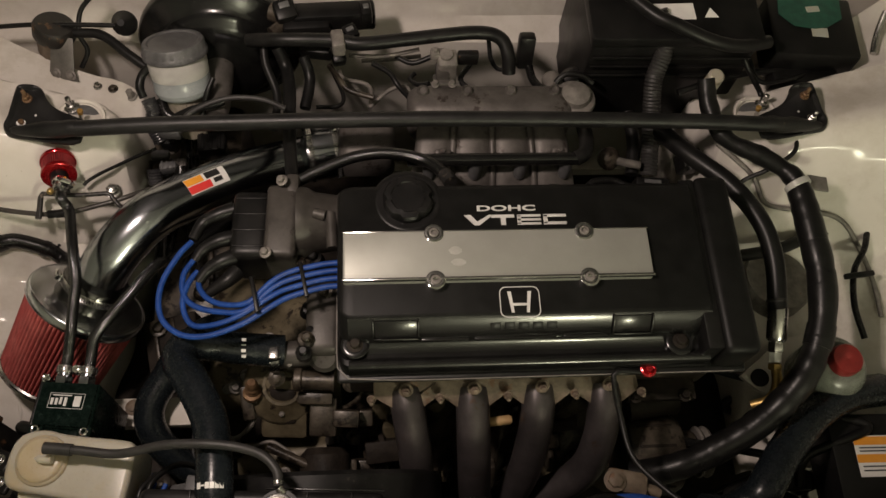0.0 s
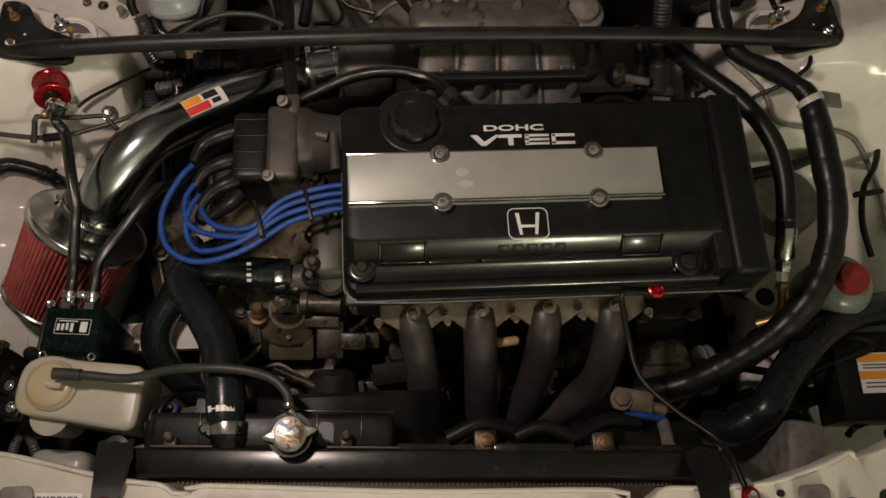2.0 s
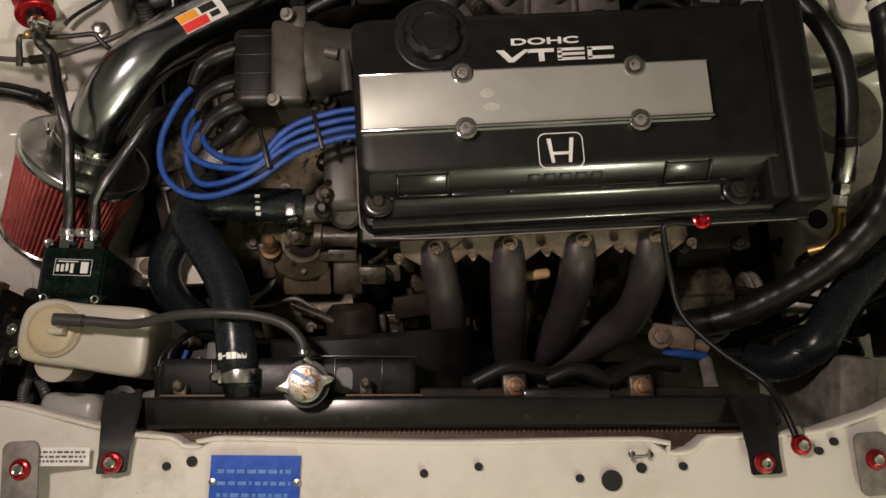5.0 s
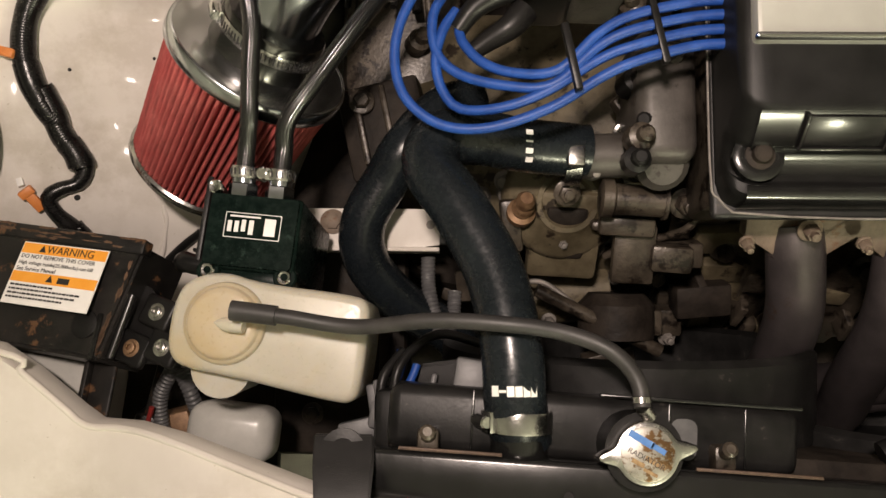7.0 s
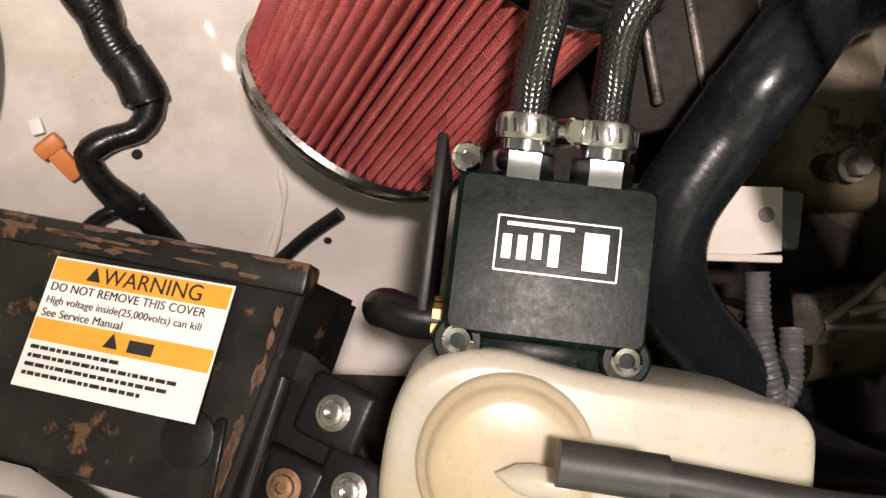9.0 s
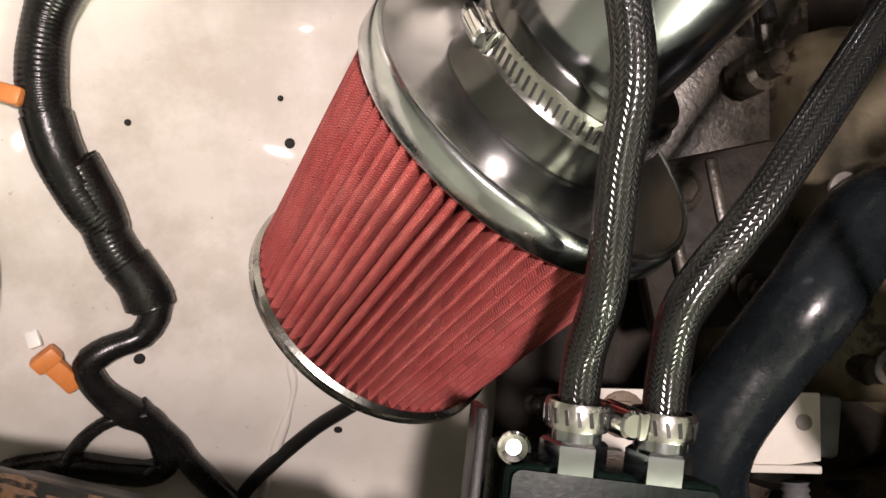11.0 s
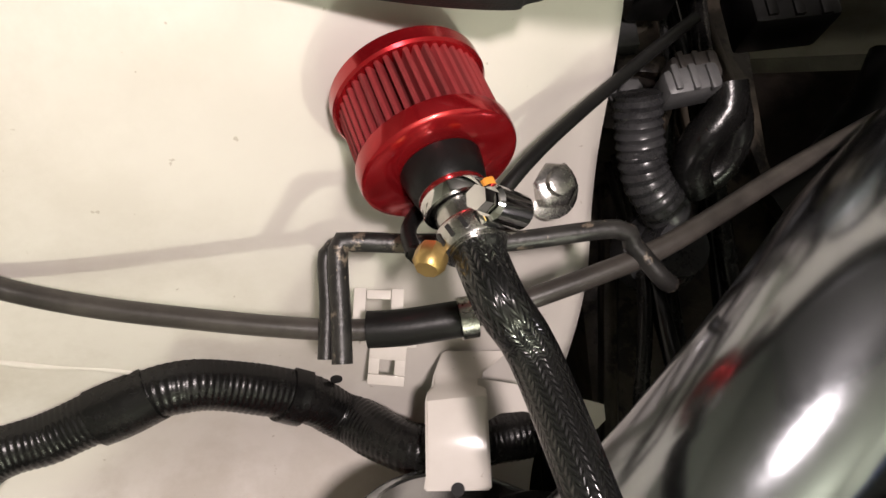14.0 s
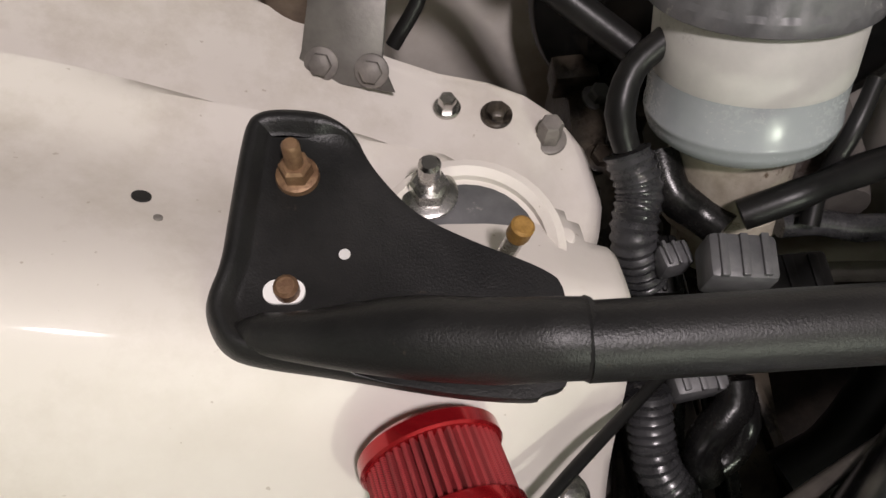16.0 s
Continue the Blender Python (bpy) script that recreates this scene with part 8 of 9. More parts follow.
    for pts in ([(-0.363, -0.191, 0.540), (-0.344, -0.174, 0.545), (-0.332, -0.161, 0.550)], [(-0.363, -0.193, 0.540), (-0.334, -0.192, 0.545), (-0.303, -0.186, 0.550), (-0.273, -0.205, 0.550)], [(-0.360, -0.185, 0.560), (-0.332, -0.174, 0.570), (-0.320, -0.150, 0.580), (-0.322, -0.134, 0.600)]):
        bm = BM()
        tube(bm, pts, 0.0024, 10, 0.004)
        single("gearbox_wire", bm, "dusty", "thin dusty grey wire over the gearbox", "wire", group="gearbox wires")
    bm = BM()
    tube(bm, [(-0.402, -0.166, 0.550), (-0.401, -0.193, 0.552), (-0.394, -0.222, 0.550), (-0.388, -0.232, 0.545), (-0.380, -0.222, 0.540), (-0.378, -0.195, 0.535)], 0.0058, 12, ridge=0.001, pitch=0.0035)
    single("ribbed_conduit", bm, "grey_plastic", "dusty ribbed wiring conduit by the hose", "conduit", group="conduits")
    # dark floor of the bay: lower rail and an added sheet for shaded gaps
    bm = BM()
    box(bm, (-0.49, -0.17, 0.42), (0.13, 0.36, 0.1), bevel=0.01)
    rail = single("lower_rail", bm, "dark_cast", "dirty dark lower chassis rail", "chassis rail")
    for k in range(4):
        bm = BM()
        bolt(bm, (-0.515 + 0.05 * (k % 2), -0.31 + 0.085 * k, 0.470), 0.007, 0.006, (0, 0, 1), 1.5)
        part("rail_bolt", bm, "greasy", rail)
    bm = BM()
    box(bm, (-0.445, -0.17, 0.474), (0.012, 0.33, 0.012), bevel=0.003)
    part("rail_lip", bm, "dark_cast", rail)
    bm = BM()
    box(bm, (CX, 0.02, 0.24), (0.98, 0.74, 0.03), bevel=0.01)
    tray = single("shade_sheet", bm, "dark_cast", "dark sheet added beneath the engine to fill the shaded gaps", "under tray")
    for k in range(5):
        bm = BM()
        box(bm, (CX - 0.4 + k * 0.2, 0.02, 0.259), (0.02, 0.66, 0.012), bevel=0.004)
        part("sheet_rib", bm, "dark_cast", tray)
    bm = BM()
    box(bm, (-0.43, 0.18, 0.44), (0.12, 0.40, 0.16), bevel=0.02)
    gm = single("gearbox_mount", bm, "greasy", "dark gearbox mount beside the tower", "engine mount")
    for k in range(4):
        bm = BM()
        box(bm, (-0.47 + k * 0.028, 0.16 + 0.04 * (k % 2), 0.522), (0.008, 0.22, 0.014), rot=(0, 0, 6 * (k - 1)), bevel=0.003)
        part("mount_rib", bm, "greasy", gm)
    bm = BM()
    bolt(bm, (-0.463, -0.028, 0.566), 0.0075, 0.008, (0.1, 0.0, 1), 1.55)
    single("mount_bolt", bm, "greasy", "greasy hexagon mount bolt", "bolt")
    bm = BM()
    box(bm, (-0.441, -0.049, 0.545), (0.075, 0.085, 0.03), rot=(4, -6, 12), bevel=0.004)
    block = single("mount_casting", bm, "dark_cast", "stained cast mount block", "engine mount")
    for k in range(3):
        bm = BM()
        box(bm, (-0.463 + 0.024 * k, -0.050 + 0.005 * k, 0.5615 - 0.0025 * k), (0.006, 0.07, 0.008), rot=(4, -6, 12), bevel=0.002)
        part("casting_rib", bm, "greasy", block)
    bm = BM()
    bolt(bm, (-0.425, -0.075, 0.560), 0.006, 0.007, (0.1, 0, 1), 1.5)
    part("casting_bolt", bm, "greasy", block)


left_front_bits()


# ---- right-hand side ----
def right_side():
    bm = BM()
    tube(bm, [(0.249, 0.223, 0.680), (0.278, 0.168, 0.700), (0.325, 0.112, 0.710), (0.357, 0.055, 0.710), (0.369, 0.001, 0.700), (0.366, -0.065, 0.685)], 0.0128, 22, 0.006)
    oil = single("oil_hose", bm, "rubber", "matt black hose ending in a crimped metal fitting", "hose")
    bm = BM()
    lathe(bm, (0.3665, -0.050, 0.688), (-0.02, -1, -0.25), [(0.0130, 0), (0.0137, 0.001), (0.0137, 0.004), (0.0130, 0.005)], 24)
    part("hose_collar", bm, "worn_black", oil)
    t = thing("hose_union", (0.374, -0.105, 0.640), "zinc and brass hose union", "hose union")
    bm = BM()
    a, b = Vector((0.367, -0.062, 0.686)), Vector((0.362, -0.103, 0.670))
    lathe(bm, a, b - a, [(0.0125, 0), (0.0132, 0.004), (0.0132, (b - a).length - 0.004), (0.010, (b - a).length)], 24)
    part("crimp_sleeve", bm, "steel", t)
    c = Vector((0.359, -0.130, 0.660))
    bm = BM()
    lathe(bm, b, c - b, [(0.0095, 0), (0.0105, 0.002), (0.0105, 0.012), (0.009, 0.014)], 6)
    part("nut", bm, "steel", t)
    bm = BM()
    lathe(bm, b.lerp(c, 0.5), c - b, [(0.0085, 0), (0.0085, 0.012)], 6)
    part("white_ring", bm, "label_white", t)
    bm = BM()
    lathe(bm, c, c - b, [(0.009, 0), (0.0095, 0.006), (0.008, 0.008)], 6)
    tube(bm, [tuple(c), (0.363, -0.153, 0.645), (0.356, -0.169, 0.630), (0.337, -0.173, 0.615)], 0.0065, 14, 0.004)
    part("brass_pipe", bm, "brass", t)
    # thick taped loom
    bm = BM()
    loom_pts = [(0.300, 0.249, 0.760), (0.305, 0.215, 0.742), (0.322, 0.169, 0.735), (0.368, 0.139, 0.735), (0.401, 0.110, 0.735), (0.409, 0.081, 0.733), (0.415, 0.022, 0.725), (0.418, -0.039, 0.715), (0.407, -0.103, 0.700), (0.380, -0.156, 0.680), (0.331, -0.201, 0.650), (0.269, -0.233, 0.620), (0.221, -0.248, 0.600), (0.177, -0.250, 0.570)]
    tube(bm, loom_pts, 0.0180, 24, 0.004, wob=0.002, radius=lambda u: 0.68 + 0.32 * sstep(0.24, 0.34, u))
    big = single("thick_loom", bm, "tape", "thick black tape-wrapped loom with wrinkles", "wiring loom")
    wraps(big, loom_pts, 0.0180, 0.30, 0.98, 7, "tape", 0.03, 0.0003)
    bm = BM()
    lathe(bm, (0.407, 0.095, 0.734), (0.35, -1, 0), [(0.0165, -0.004), (0.0175, -0.003), (0.0175, 0.004), (0.0165, 0.005)], 26)
    single("loom_band", bm, "frost", "pale band round the thick loom", "band")
    bm = BM()
    box(bm, (0.442, 0.102, 0.725), (0.028, 0.022, 0.004), rot=(0, 10, -5), bevel=0.001)
    single("loom_bracket", bm, "dusty", "dull metal loom bracket", "bracket")
    bm = BM()
    tube(bm, [(0.532, -0.154, 0.600), (0.473, -0.164, 0.615), (0.414, -0.191, 0.625), (0.362, -0.238, 0.630), (0.322, -0.286, 0.630), (0.313, -0.293, 0.620), (0.289, -0.306, 0.600), (0.264, -0.300, 0.570)], 0.0225, 28, 0.006)
    single("intercooling_hose", bm, "silicone", "glossy black thick hose in front of the fluid tank", "hose")
    # fluid tank with red cap
    t = thing("fluid_tank", (0.452, -0.129, 0.570), "translucent fluid tank with a faded red cap", "fluid tank")
    c = Vector((0.452, -0.129, 0.640))
    bm = BM()
    lathe(bm, c - Vector((0, 0, 0.07)), (0, 0, 1), [(0.040, 0), (0.044, 0.01), (0.0455, 0.05), (0.046, 0.055), (0.044, 0.058), (0.042, 0.07), (0.033, 0.084), (0.026, 0.088)], 40)
    part("tank_body", bm, "fluid", t)
    bm = BM()
    lathe(bm, c + Vector((0, 0, 0.016)), (0, 0, 1), [(0.0208, 0), (0.0212, 0.014), (0.019, 0.018), (0.008, 0.019), (0.0, 0.017)], 36, wave=lambda i, k: -0.04 if i % 3 == 0 and 0 < k < 2 else 0)
    part("tank_cap", bm, "red_plastic", t, "faded red cap")
    # relay box with label
    t = thing("relay_box", (0.541, -0.241, 0.520), "black relay box with an orange and white label", "relay box")
    a, b, c = Vector((0.474, -0.215, 0.600)), Vector((0.540, -0.216, 0.600)), Vector((0.477, -0.269, 0.600))
    m = plane_pose(a, b, c)
    bm = BM()
    box(bm, None, (0.16, 0.12, 0.07), bevel=0.004, m=m @ pose(0.05, 0.03, 0.037))
    part("case", bm, "black_plastic", t)
    w, h = 0.075, (c - a).length
    bm = BM()
    box(bm, None, (w, h, 0.0008), bevel=0, m=m @ pose(w / 2, h / 2, 0.0012))
    lab = part("warning_label", bm, "label_white", t, "orange and white label")
    bm = BM()
    for y in (0.13, 0.56):
        box(bm, None, (w, h * 0.2, 0.0008), bevel=0, m=m @ pose(w / 2, h * y, 0.0006))
    part("orange_band", bm, "label_orange", lab)
    bm = BM()
    for y in (0.3, 0.38, 0.75, 0.85):
        box(bm, None, (w * 0.85, h * 0.035, 0.0006), bevel=0, m=m @ pose(w / 2, h * y, 0.0004))
    part("print_bar", bm, "grey_plastic", lab)
    # brake lines and cables on the wing
    bm = BM()
    tube(bm, [(0.332, 0.189, 0.688), (0.377, 0.143, 0.678), (0.400, 0.116, 0.650), (0.428, 0.109, 0.640), (0.478, 0.102, 0.640), (0.520, 0.089, 0.634), (0.554, 0.058, 0.605), (0.566, 0.006, 0.597), (0.569, -0.044, 0.589)], 0.0036, 12, 0.005)
    single("brake_pipe", bm, "dusty", "bent zinc brake pipe on the wing", "pipe")
    bm = BM()
    tube(bm, [(0.433, 0.182, 0.720), (0.422, 0.154, 0.720), (0.391, 0.139, 0.700), (0.366, 0.135, 0.680), (0.338, 0.121, 0.660)], 0.0032, 12, 0.005)
    single("thin_cable", bm, "rubber", "thin black cable looping below the brace", "cable")
    bm = BM()
    tube(bm, [(0.364, 0.050, 0.600), (0.435, 0.062, 0.600), (0.502, 0.087, 0.600), (0.567, 0.097, 0.600), (0.616, 0.082, 0.600)], 0.009, 16, 0.006)
    single("black_pipe", bm, "rubber", "black hose across the wing rail", "hose")
    bm = BM()
    tube(bm, [(0.565, 0.083, 0.620), (0.552, 0.051, 0.620), (0.530, 0.017, 0.615), (0.520, -0.033, 0.610), (0.528, -0.080, 0.600)], 0.0045, 14, 0.005)
    single("wing_cable", bm, "loom", "black cable hanging by the fluid tank", "cable")
    bm = BM()
    box(bm, (0.534, 0.010, 0.618), (0.045, 0.008, 0.008), rot=(0, 0, 6), bevel=0.002)
    single("cable_holder", bm, "black_plastic", "black plastic cable holder", "clip")
    # pale drum and its dark band: pump pulley housing
    t = thing("pump_drum", (0.436, 0.024, 0.550), "dull pale metal drum with a dark belt band", "pump")
    bm = BM()
    lathe(bm, (0.438, 0.023, 0.545), (0.05, 0.1, 1), [(0.052, -0.05), (0.052, 0.02), (0.049, 0.026), (0.03, 0.027), (0.0, 0.026)], 40)
    part("drum", bm, "dusty", t)
    bm = BM()
    lathe(bm, (0.446, 0.009, 0.515), (0.05, 0.1, 1), [(0.055, -0.03), (0.059, -0.028), (0.059, -0.004), (0.055, -0.002)], 40)
    part("band", bm, "rubber", t)
    bm = BM()
    plate(bm, [(0, 0), (0.075, 0.055), (0.12, 0.06), (0.10, 0.02), (0.06, -0.04), (0.02, -0.02)], 0.006, m=pose(*(0.359, -0.115, 0.550), 0, 0, 0), bevel=0.002)
    single("mount_plate", bm, "white", "white painted engine mount plate", "engine mount")
    bm = BM()
    lathe(bm, (0.387, -0.119, 0.552), (0, 0, 1), [(0.013, -0.002), (0.013, 0.001)], 24)
    single("mount_hole_plug", bm, "hole", "dark opening in the white mount plate", "plug")
    # alternator and belt-side clutter below the header's end
    t = thing("alternator", (0.22, -0.24, 0.45), "dirty dark alternator with pulley and bolts", "alternator")
    bm = BM()
    lathe(bm, (0.17, -0.215, 0.52), (1, 0, 0), [(0.04, 0), (0.055, 0.01), (0.058, 0.03), (0.058, 0.07), (0.05, 0.085), (0.03, 0.09), (0.03, 0.11)], 36)
    part("housing", bm, "greasy", t)
    bm = BM()
    for k in range(12):
        a2 = 2 * math.pi * k / 12
        box(bm, (0.215, -0.215 + 0.057 * math.cos(a2), 0.52 + 0.057 * math.sin(a2)), (0.05, 0.004, 0.004), rot=(math.degrees(a2), 0, 0), bevel=0.001)
    part("vent_ribs", bm, "dark_cast", t)
    bm = BM()
    lathe(bm, (0.285, -0.215, 0.52), (1, 0, 0), [(0.034, 0), (0.036, 0.003), (0.032, 0.008), (0.036, 0.013), (0.034, 0.017)], 32)
    part("pulley", bm, "dusty", t)
    bm = BM()
    box(bm, (0.141, -0.272, 0.660), (0.05, 0.028, 0.012), rot=(0, 0, -12), bevel=0.005)
    rod(bm, (0.156, -0.277, 0.655), (0.182, -0.285, 0.650), 0.007)
    bolt(bm, (0.124, -0.271, 0.668), 0.009, 0.006)
    part("adjuster", bm, "iron", t)
    bm = BM()
    tube(bm, [(0.125, -0.291, 0.665), (0.151, -0.292, 0.667), (0.176, -0.297, 0.662)], 0.005, 12, 0.005)
    single("blue_tube", bm, "blue_rubber", "short blue tube behind the cross bar", "tube")
    bm = BM()
    rod(bm, (0.175, -0.301, 0.660), (0.164, -0.331, 0.700), 0.0075)
    single("pipe_stub", bm, "dusty", "dull metal pipe stub at the radiator", "pipe")
    bm = BM()
    box(bm, (0.33, -0.10, 0.36), (0.16, 0.36, 0.14), bevel=0.02)
    single("engine_mount", bm, "dark_cast", "dark engine mount and bracket on the rail", "engine mount")
    random.seed(31)
    for k in range(16):
        bm = BM()
        p = (random.uniform(0.33, 0.56), random.uniform(-0.33, -0.17), random.uniform(0.44, 0.58))
        if k % 2:
            box(bm, p, (random.uniform(0.03, 0.06), random.uniform(0.02, 0.05), random.uniform(0.02, 0.05)), rot=(random.uniform(-20, 20), random.uniform(-20, 20), random.uniform(0, 90)), bevel=0.004)
            single("dark_connector", bm, "black_plastic", "dirty black plastic connector in the corner", "connector", group="corner connectors")
        else:
            q = [(p[0] + random.uniform(-0.05, 0.05) * j, p[1] + 0.035 * j, p[2] + random.uniform(-0.03, 0.04)) for j in range(4)]
            tube(bm, q, random.uniform(0.003, 0.007), 10, 0.006)
            single("corner_cable", bm, "rubber", "black cable in the dark corner", "cable", group="corner cables")
    bm = BM()
    box(bm, (0.353, -0.354, 0.550), (0.05, 0.10, 0.20), rot=(0, 0, -10), bevel=0.01)
    single("rail_end", bm, "dusty", "dirty grey chassis rail end", "chassis rail")


right_side()


# ---- back of the bay ----
def back_side():
    t = thing("brake_booster", (-0.385, 0.40, 0.55), "large black round brake booster on the firewall", "brake booster")
    bm = BM()
    lathe(bm, (-0.392, 0.43, 0.63), (0.02, -1, 0.06), [(0.10, -0.02), (0.118, 0.0), (0.122, 0.012), (0.122, 0.022), (0.118, 0.028), (0.110, 0.031), (0.106, 0.036), (0.098, 0.039), (0.094, 0.046), (0.085, 0.049), (0.080, 0.057), (0.06, 0.064), (0.04, 0.066)], 56)
    part("shell", bm, "black_gloss", t)
    bm = BM()
    lathe(bm, (-0.392, 0.37, 0.635), (0.02, -1, 0.06), [(0.022, 0), (0.02, 0.08), (0.016, 0.10)], 24)
    part("master_cylinder", bm, "cast", t)
    # fluid reservoir
    t = thing("brake_fluid_reservoir", (-0.43, 0.285, 0.66), "grey capped translucent brake fluid reservoir half full", "reservoir")
    a, b = Vector((-0.432, 0.292, 0.638)), Vector((-0.438, 0.340, 0.728))
    d = (b - a).normalized()
    L = (b - a).length
    bm = BM()
    lathe(bm, a, d, [(0.026, 0.018), (0.034, 0.022), (0.0390, 0.026), (0.0405, 0.030), (0.0405, 0.032), (0.0412, 0.033), (0.0412, 0.035), (0.0405, 0.036), (0.0405, 0.053)], 56)
    part("fluid_level", bm, "brake_fluid", t, "grey fluid in the lower half")
    bm = BM()
    lathe(bm, a, d, [(0.0405, 0.053), (0.0410, 0.055), (0.0415, L * 0.8), (0.040, L * 0.82)], 56)
    part("clear_wall", bm, "frost", t)
    bm = BM()
    lathe(bm, a, d, [(0.044, L * 0.80), (0.0455, L * 0.81), (0.0455, L * 0.86), (0.0440, L * 0.88), (0.0435, L * 0.97), (0.0415, L), (0.036, L * 1.005), (0.034, L * 0.985), (0.0, L * 0.985)], 72, wave=lambda i, k: -0.02 if i % 3 == 0 and 2 < k < 5 else 0)
    part("screw_cap", bm, "grey_plastic", t, "ribbed grey screw cap")
    bm = BM()
    lathe(bm, a - d * 0.045, d, [(0.020, 0), (0.022, 0.02), (0.0285, 0.024), (0.0285, 0.032), (0.0265, 0.034), (0.0275, 0.037), (0.0275, 0.064)], 32)
    part("foot", bm, "dirty_cream", t, "dirt-stained cream neck")
    # clutch cylinder
    t = thing("clutch_reservoir", (-0.62, 0.39, 0.6), "small grey capped clutch reservoir on a metal bracket", "reservoir")
    a, b = Vector((-0.625, 0.370, 0.660)), Vector((-0.608, 0.383, 0.720))
    d = (b - a).normalized()
    bm = BM()
    lathe(bm, a, d, [(0.020, 0), (0.023, 0.008), (0.024, 0.03), (0.026, 0.034)], 30)
    part("tank_body", bm, "iron", t)
    bm = BM()
    lathe(bm, a + d * 0.034, d, [(0.028, 0), (0.029, 0.003), (0.029, 0.018), (0.026, 0.022), (0.0, 0.023)], 36)
    part("screw_cap", bm, "rusty_box", t)
    bm = BM()
    p0, p1 = Vector((-0.627, 0.325, 0.664)), Vector((-0.583, 0.317, 0.664))
    m = plane_pose(p0, p1, p0 + Vector((0, 0.03, 0.03)))
    w = (p1 - p0).length
    plate(bm, [(0, 0), (w, 0), (w * 0.85, 0.012), (w * 0.82, 0.06), (w * 0.12, 0.06), (w * 0.06, 0.012)], 0.002, m=m, bevel=0.0006)
    br = part("bracket", bm, "dull_zinc", t, "dull bracket with rust specks")
    for x in (0.27, 0.76):
        bm = BM()
        bolt(bm, m @ Vector((w * x, 0.008, 0.0)), 0.005, 0.004, tuple(m.to_3x3() @ Vector((0, 0, 1))))
        part("bracket_bolt", bm, "dusty", br)
    # lines at the back
    def line(name, pts, r, mat, label, group=""):
        bm = BM()
        tube(bm, pts, r, 12, 0.006)
        single(name, bm, mat, label, "pipe" if "pipe" in name else "hose" if "hose" in name else "cable", group=group)
    line("back_hose", [(-0.586, 0.376, 0.700), (-0.547, 0.372, 0.700), (-0.511, 0.347, 0.690), (-0.482, 0.328, 0.680)], 0.007, "rubber", "black hose from the clutch reservoir")
    line("back_cable", [(-0.697, 0.386, 0.700), (-0.638, 0.382, 0.710), (-0.576, 0.382, 0.710), (-0.525, 0.381, 0.710)], 0.0035, "rubber", "thin black bonnet cable")
    line("back_cable", [(-0.551, 0.411, 0.740), (-0.573, 0.398, 0.720), (-0.578, 0.374, 0.700), (-0.571, 0.360, 0.680), (-0.584, 0.345, 0.660)], 0.0035, "rubber", "thin black cable down the firewall")
    bm = BM()
    lathe(bm, (-0.516, 0.393, 0.700), (0, -0.6, 0.8), [(0.018, 0), (0.018, 0.006), (0.012, 0.012), (0.005, 0.022)], 22)
    single("grommet", bm, "rubber", "black rubber firewall grommet", "grommet")
    line("vacuum_hose", [(-0.335, 0.347, 0.720), (-0.284, 0.332, 0.740), (-0.214, 0.331, 0.740), (-0.174, 0.325, 0.740), (-0.111, 0.333, 0.740), (-0.014, 0.345, 0.740), (0.023, 0.339, 0.735), (0.035, 0.319, 0.720), (0.037, 0.304, 0.700)], 0.010, "rubber", "black vacuum hose along the firewall")
    bm = BM()
    box(bm, (-0.207, 0.325, 0.742), (0.018, 0.03, 0.026), rot=(0, 0, 8), bevel=0.004)
    single("hose_joint", bm, "dusty", "pale clamp joint on the vacuum hose", "clamp")
    t = thing("valve_assembly", (-0.225, 0.396, 0.700), "black solenoid valve assembly on the firewall", "valve")
    bm = BM()
    box(bm, (-0.215, 0.390, 0.720), (0.12, 0.03, 0.035), rot=(0, 0, 4), bevel=0.005)
    box(bm, (-0.254, 0.375, 0.700), (0.07, 0.03, 0.06), rot=(0, 0, 4), bevel=0.008)
    part("valve_block", bm, "black_plastic", t)
    bm = BM()
    rod(bm, (-0.305, 0.399, 0.720), (-0.280, 0.389, 0.720), 0.014)
    rod(bm, (-0.288, 0.374, 0.720), (-0.303, 0.359, 0.720), 0.009)
    part("valve_port", bm, "greasy", t)
    for k, pts in enumerate(([(-0.177, 0.357, 0.660), (-0.134, 0.360, 0.660), (-0.088, 0.358, 0.670)], [(-0.214, 0.384, 0.600), (-0.205, 0.368, 0.600), (-0.170, 0.357, 0.600), (-0.163, 0.336, 0.600), (-0.166, 0.313, 0.600)], [(-0.166, 0.315, 0.600), (-0.135, 0.332, 0.620), (-0.109, 0.330, 0.630), (-0.103, 0.304, 0.630)], [(-0.224, 0.394, 0.580), (-0.208, 0.350, 0.580), (-0.215, 0.331, 0.580), (-0.250, 0.329, 0.580)], [(-0.097, 0.334, 0.660), (-0.105, 0.324, 0.660), (-0.094, 0.306, 0.670), (-0.078, 0.301, 0.680)], [(0.012, 0.365, 0.700), (0.016, 0.345, 0.680), (0.026, 0.335, 0.670), (0.035, 0.333, 0.670)])):
        line("back_pipe", pts, 0.0034, "dusty" if k < 3 else "rubber", "thin metal pipe behind the manifold" if k < 3 else "thin black pipe behind the manifold", "back pipes")
    line("coil_cable", [(-0.294, 0.334, 0.720), (-0.283, 0.314, 0.700), (-0.277, 0.276, 0.700), (-0.276, 0.238, 0.700), (-0.275, 0.189, 0.690), (-0.269, 0.134, 0.700)], 0.009, "rubber", "black conduit passing under the brace")
    line("throttle_cable", [(-0.415, 0.205, 0.730), (-0.395, 0.216, 0.740), (-0.353, 0.227, 0.750), (-0.309, 0.226, 0.750), (-0.277, 0.218, 0.740)], 0.0036, "grey_rubber", "thin throttle cable arched over the brace")
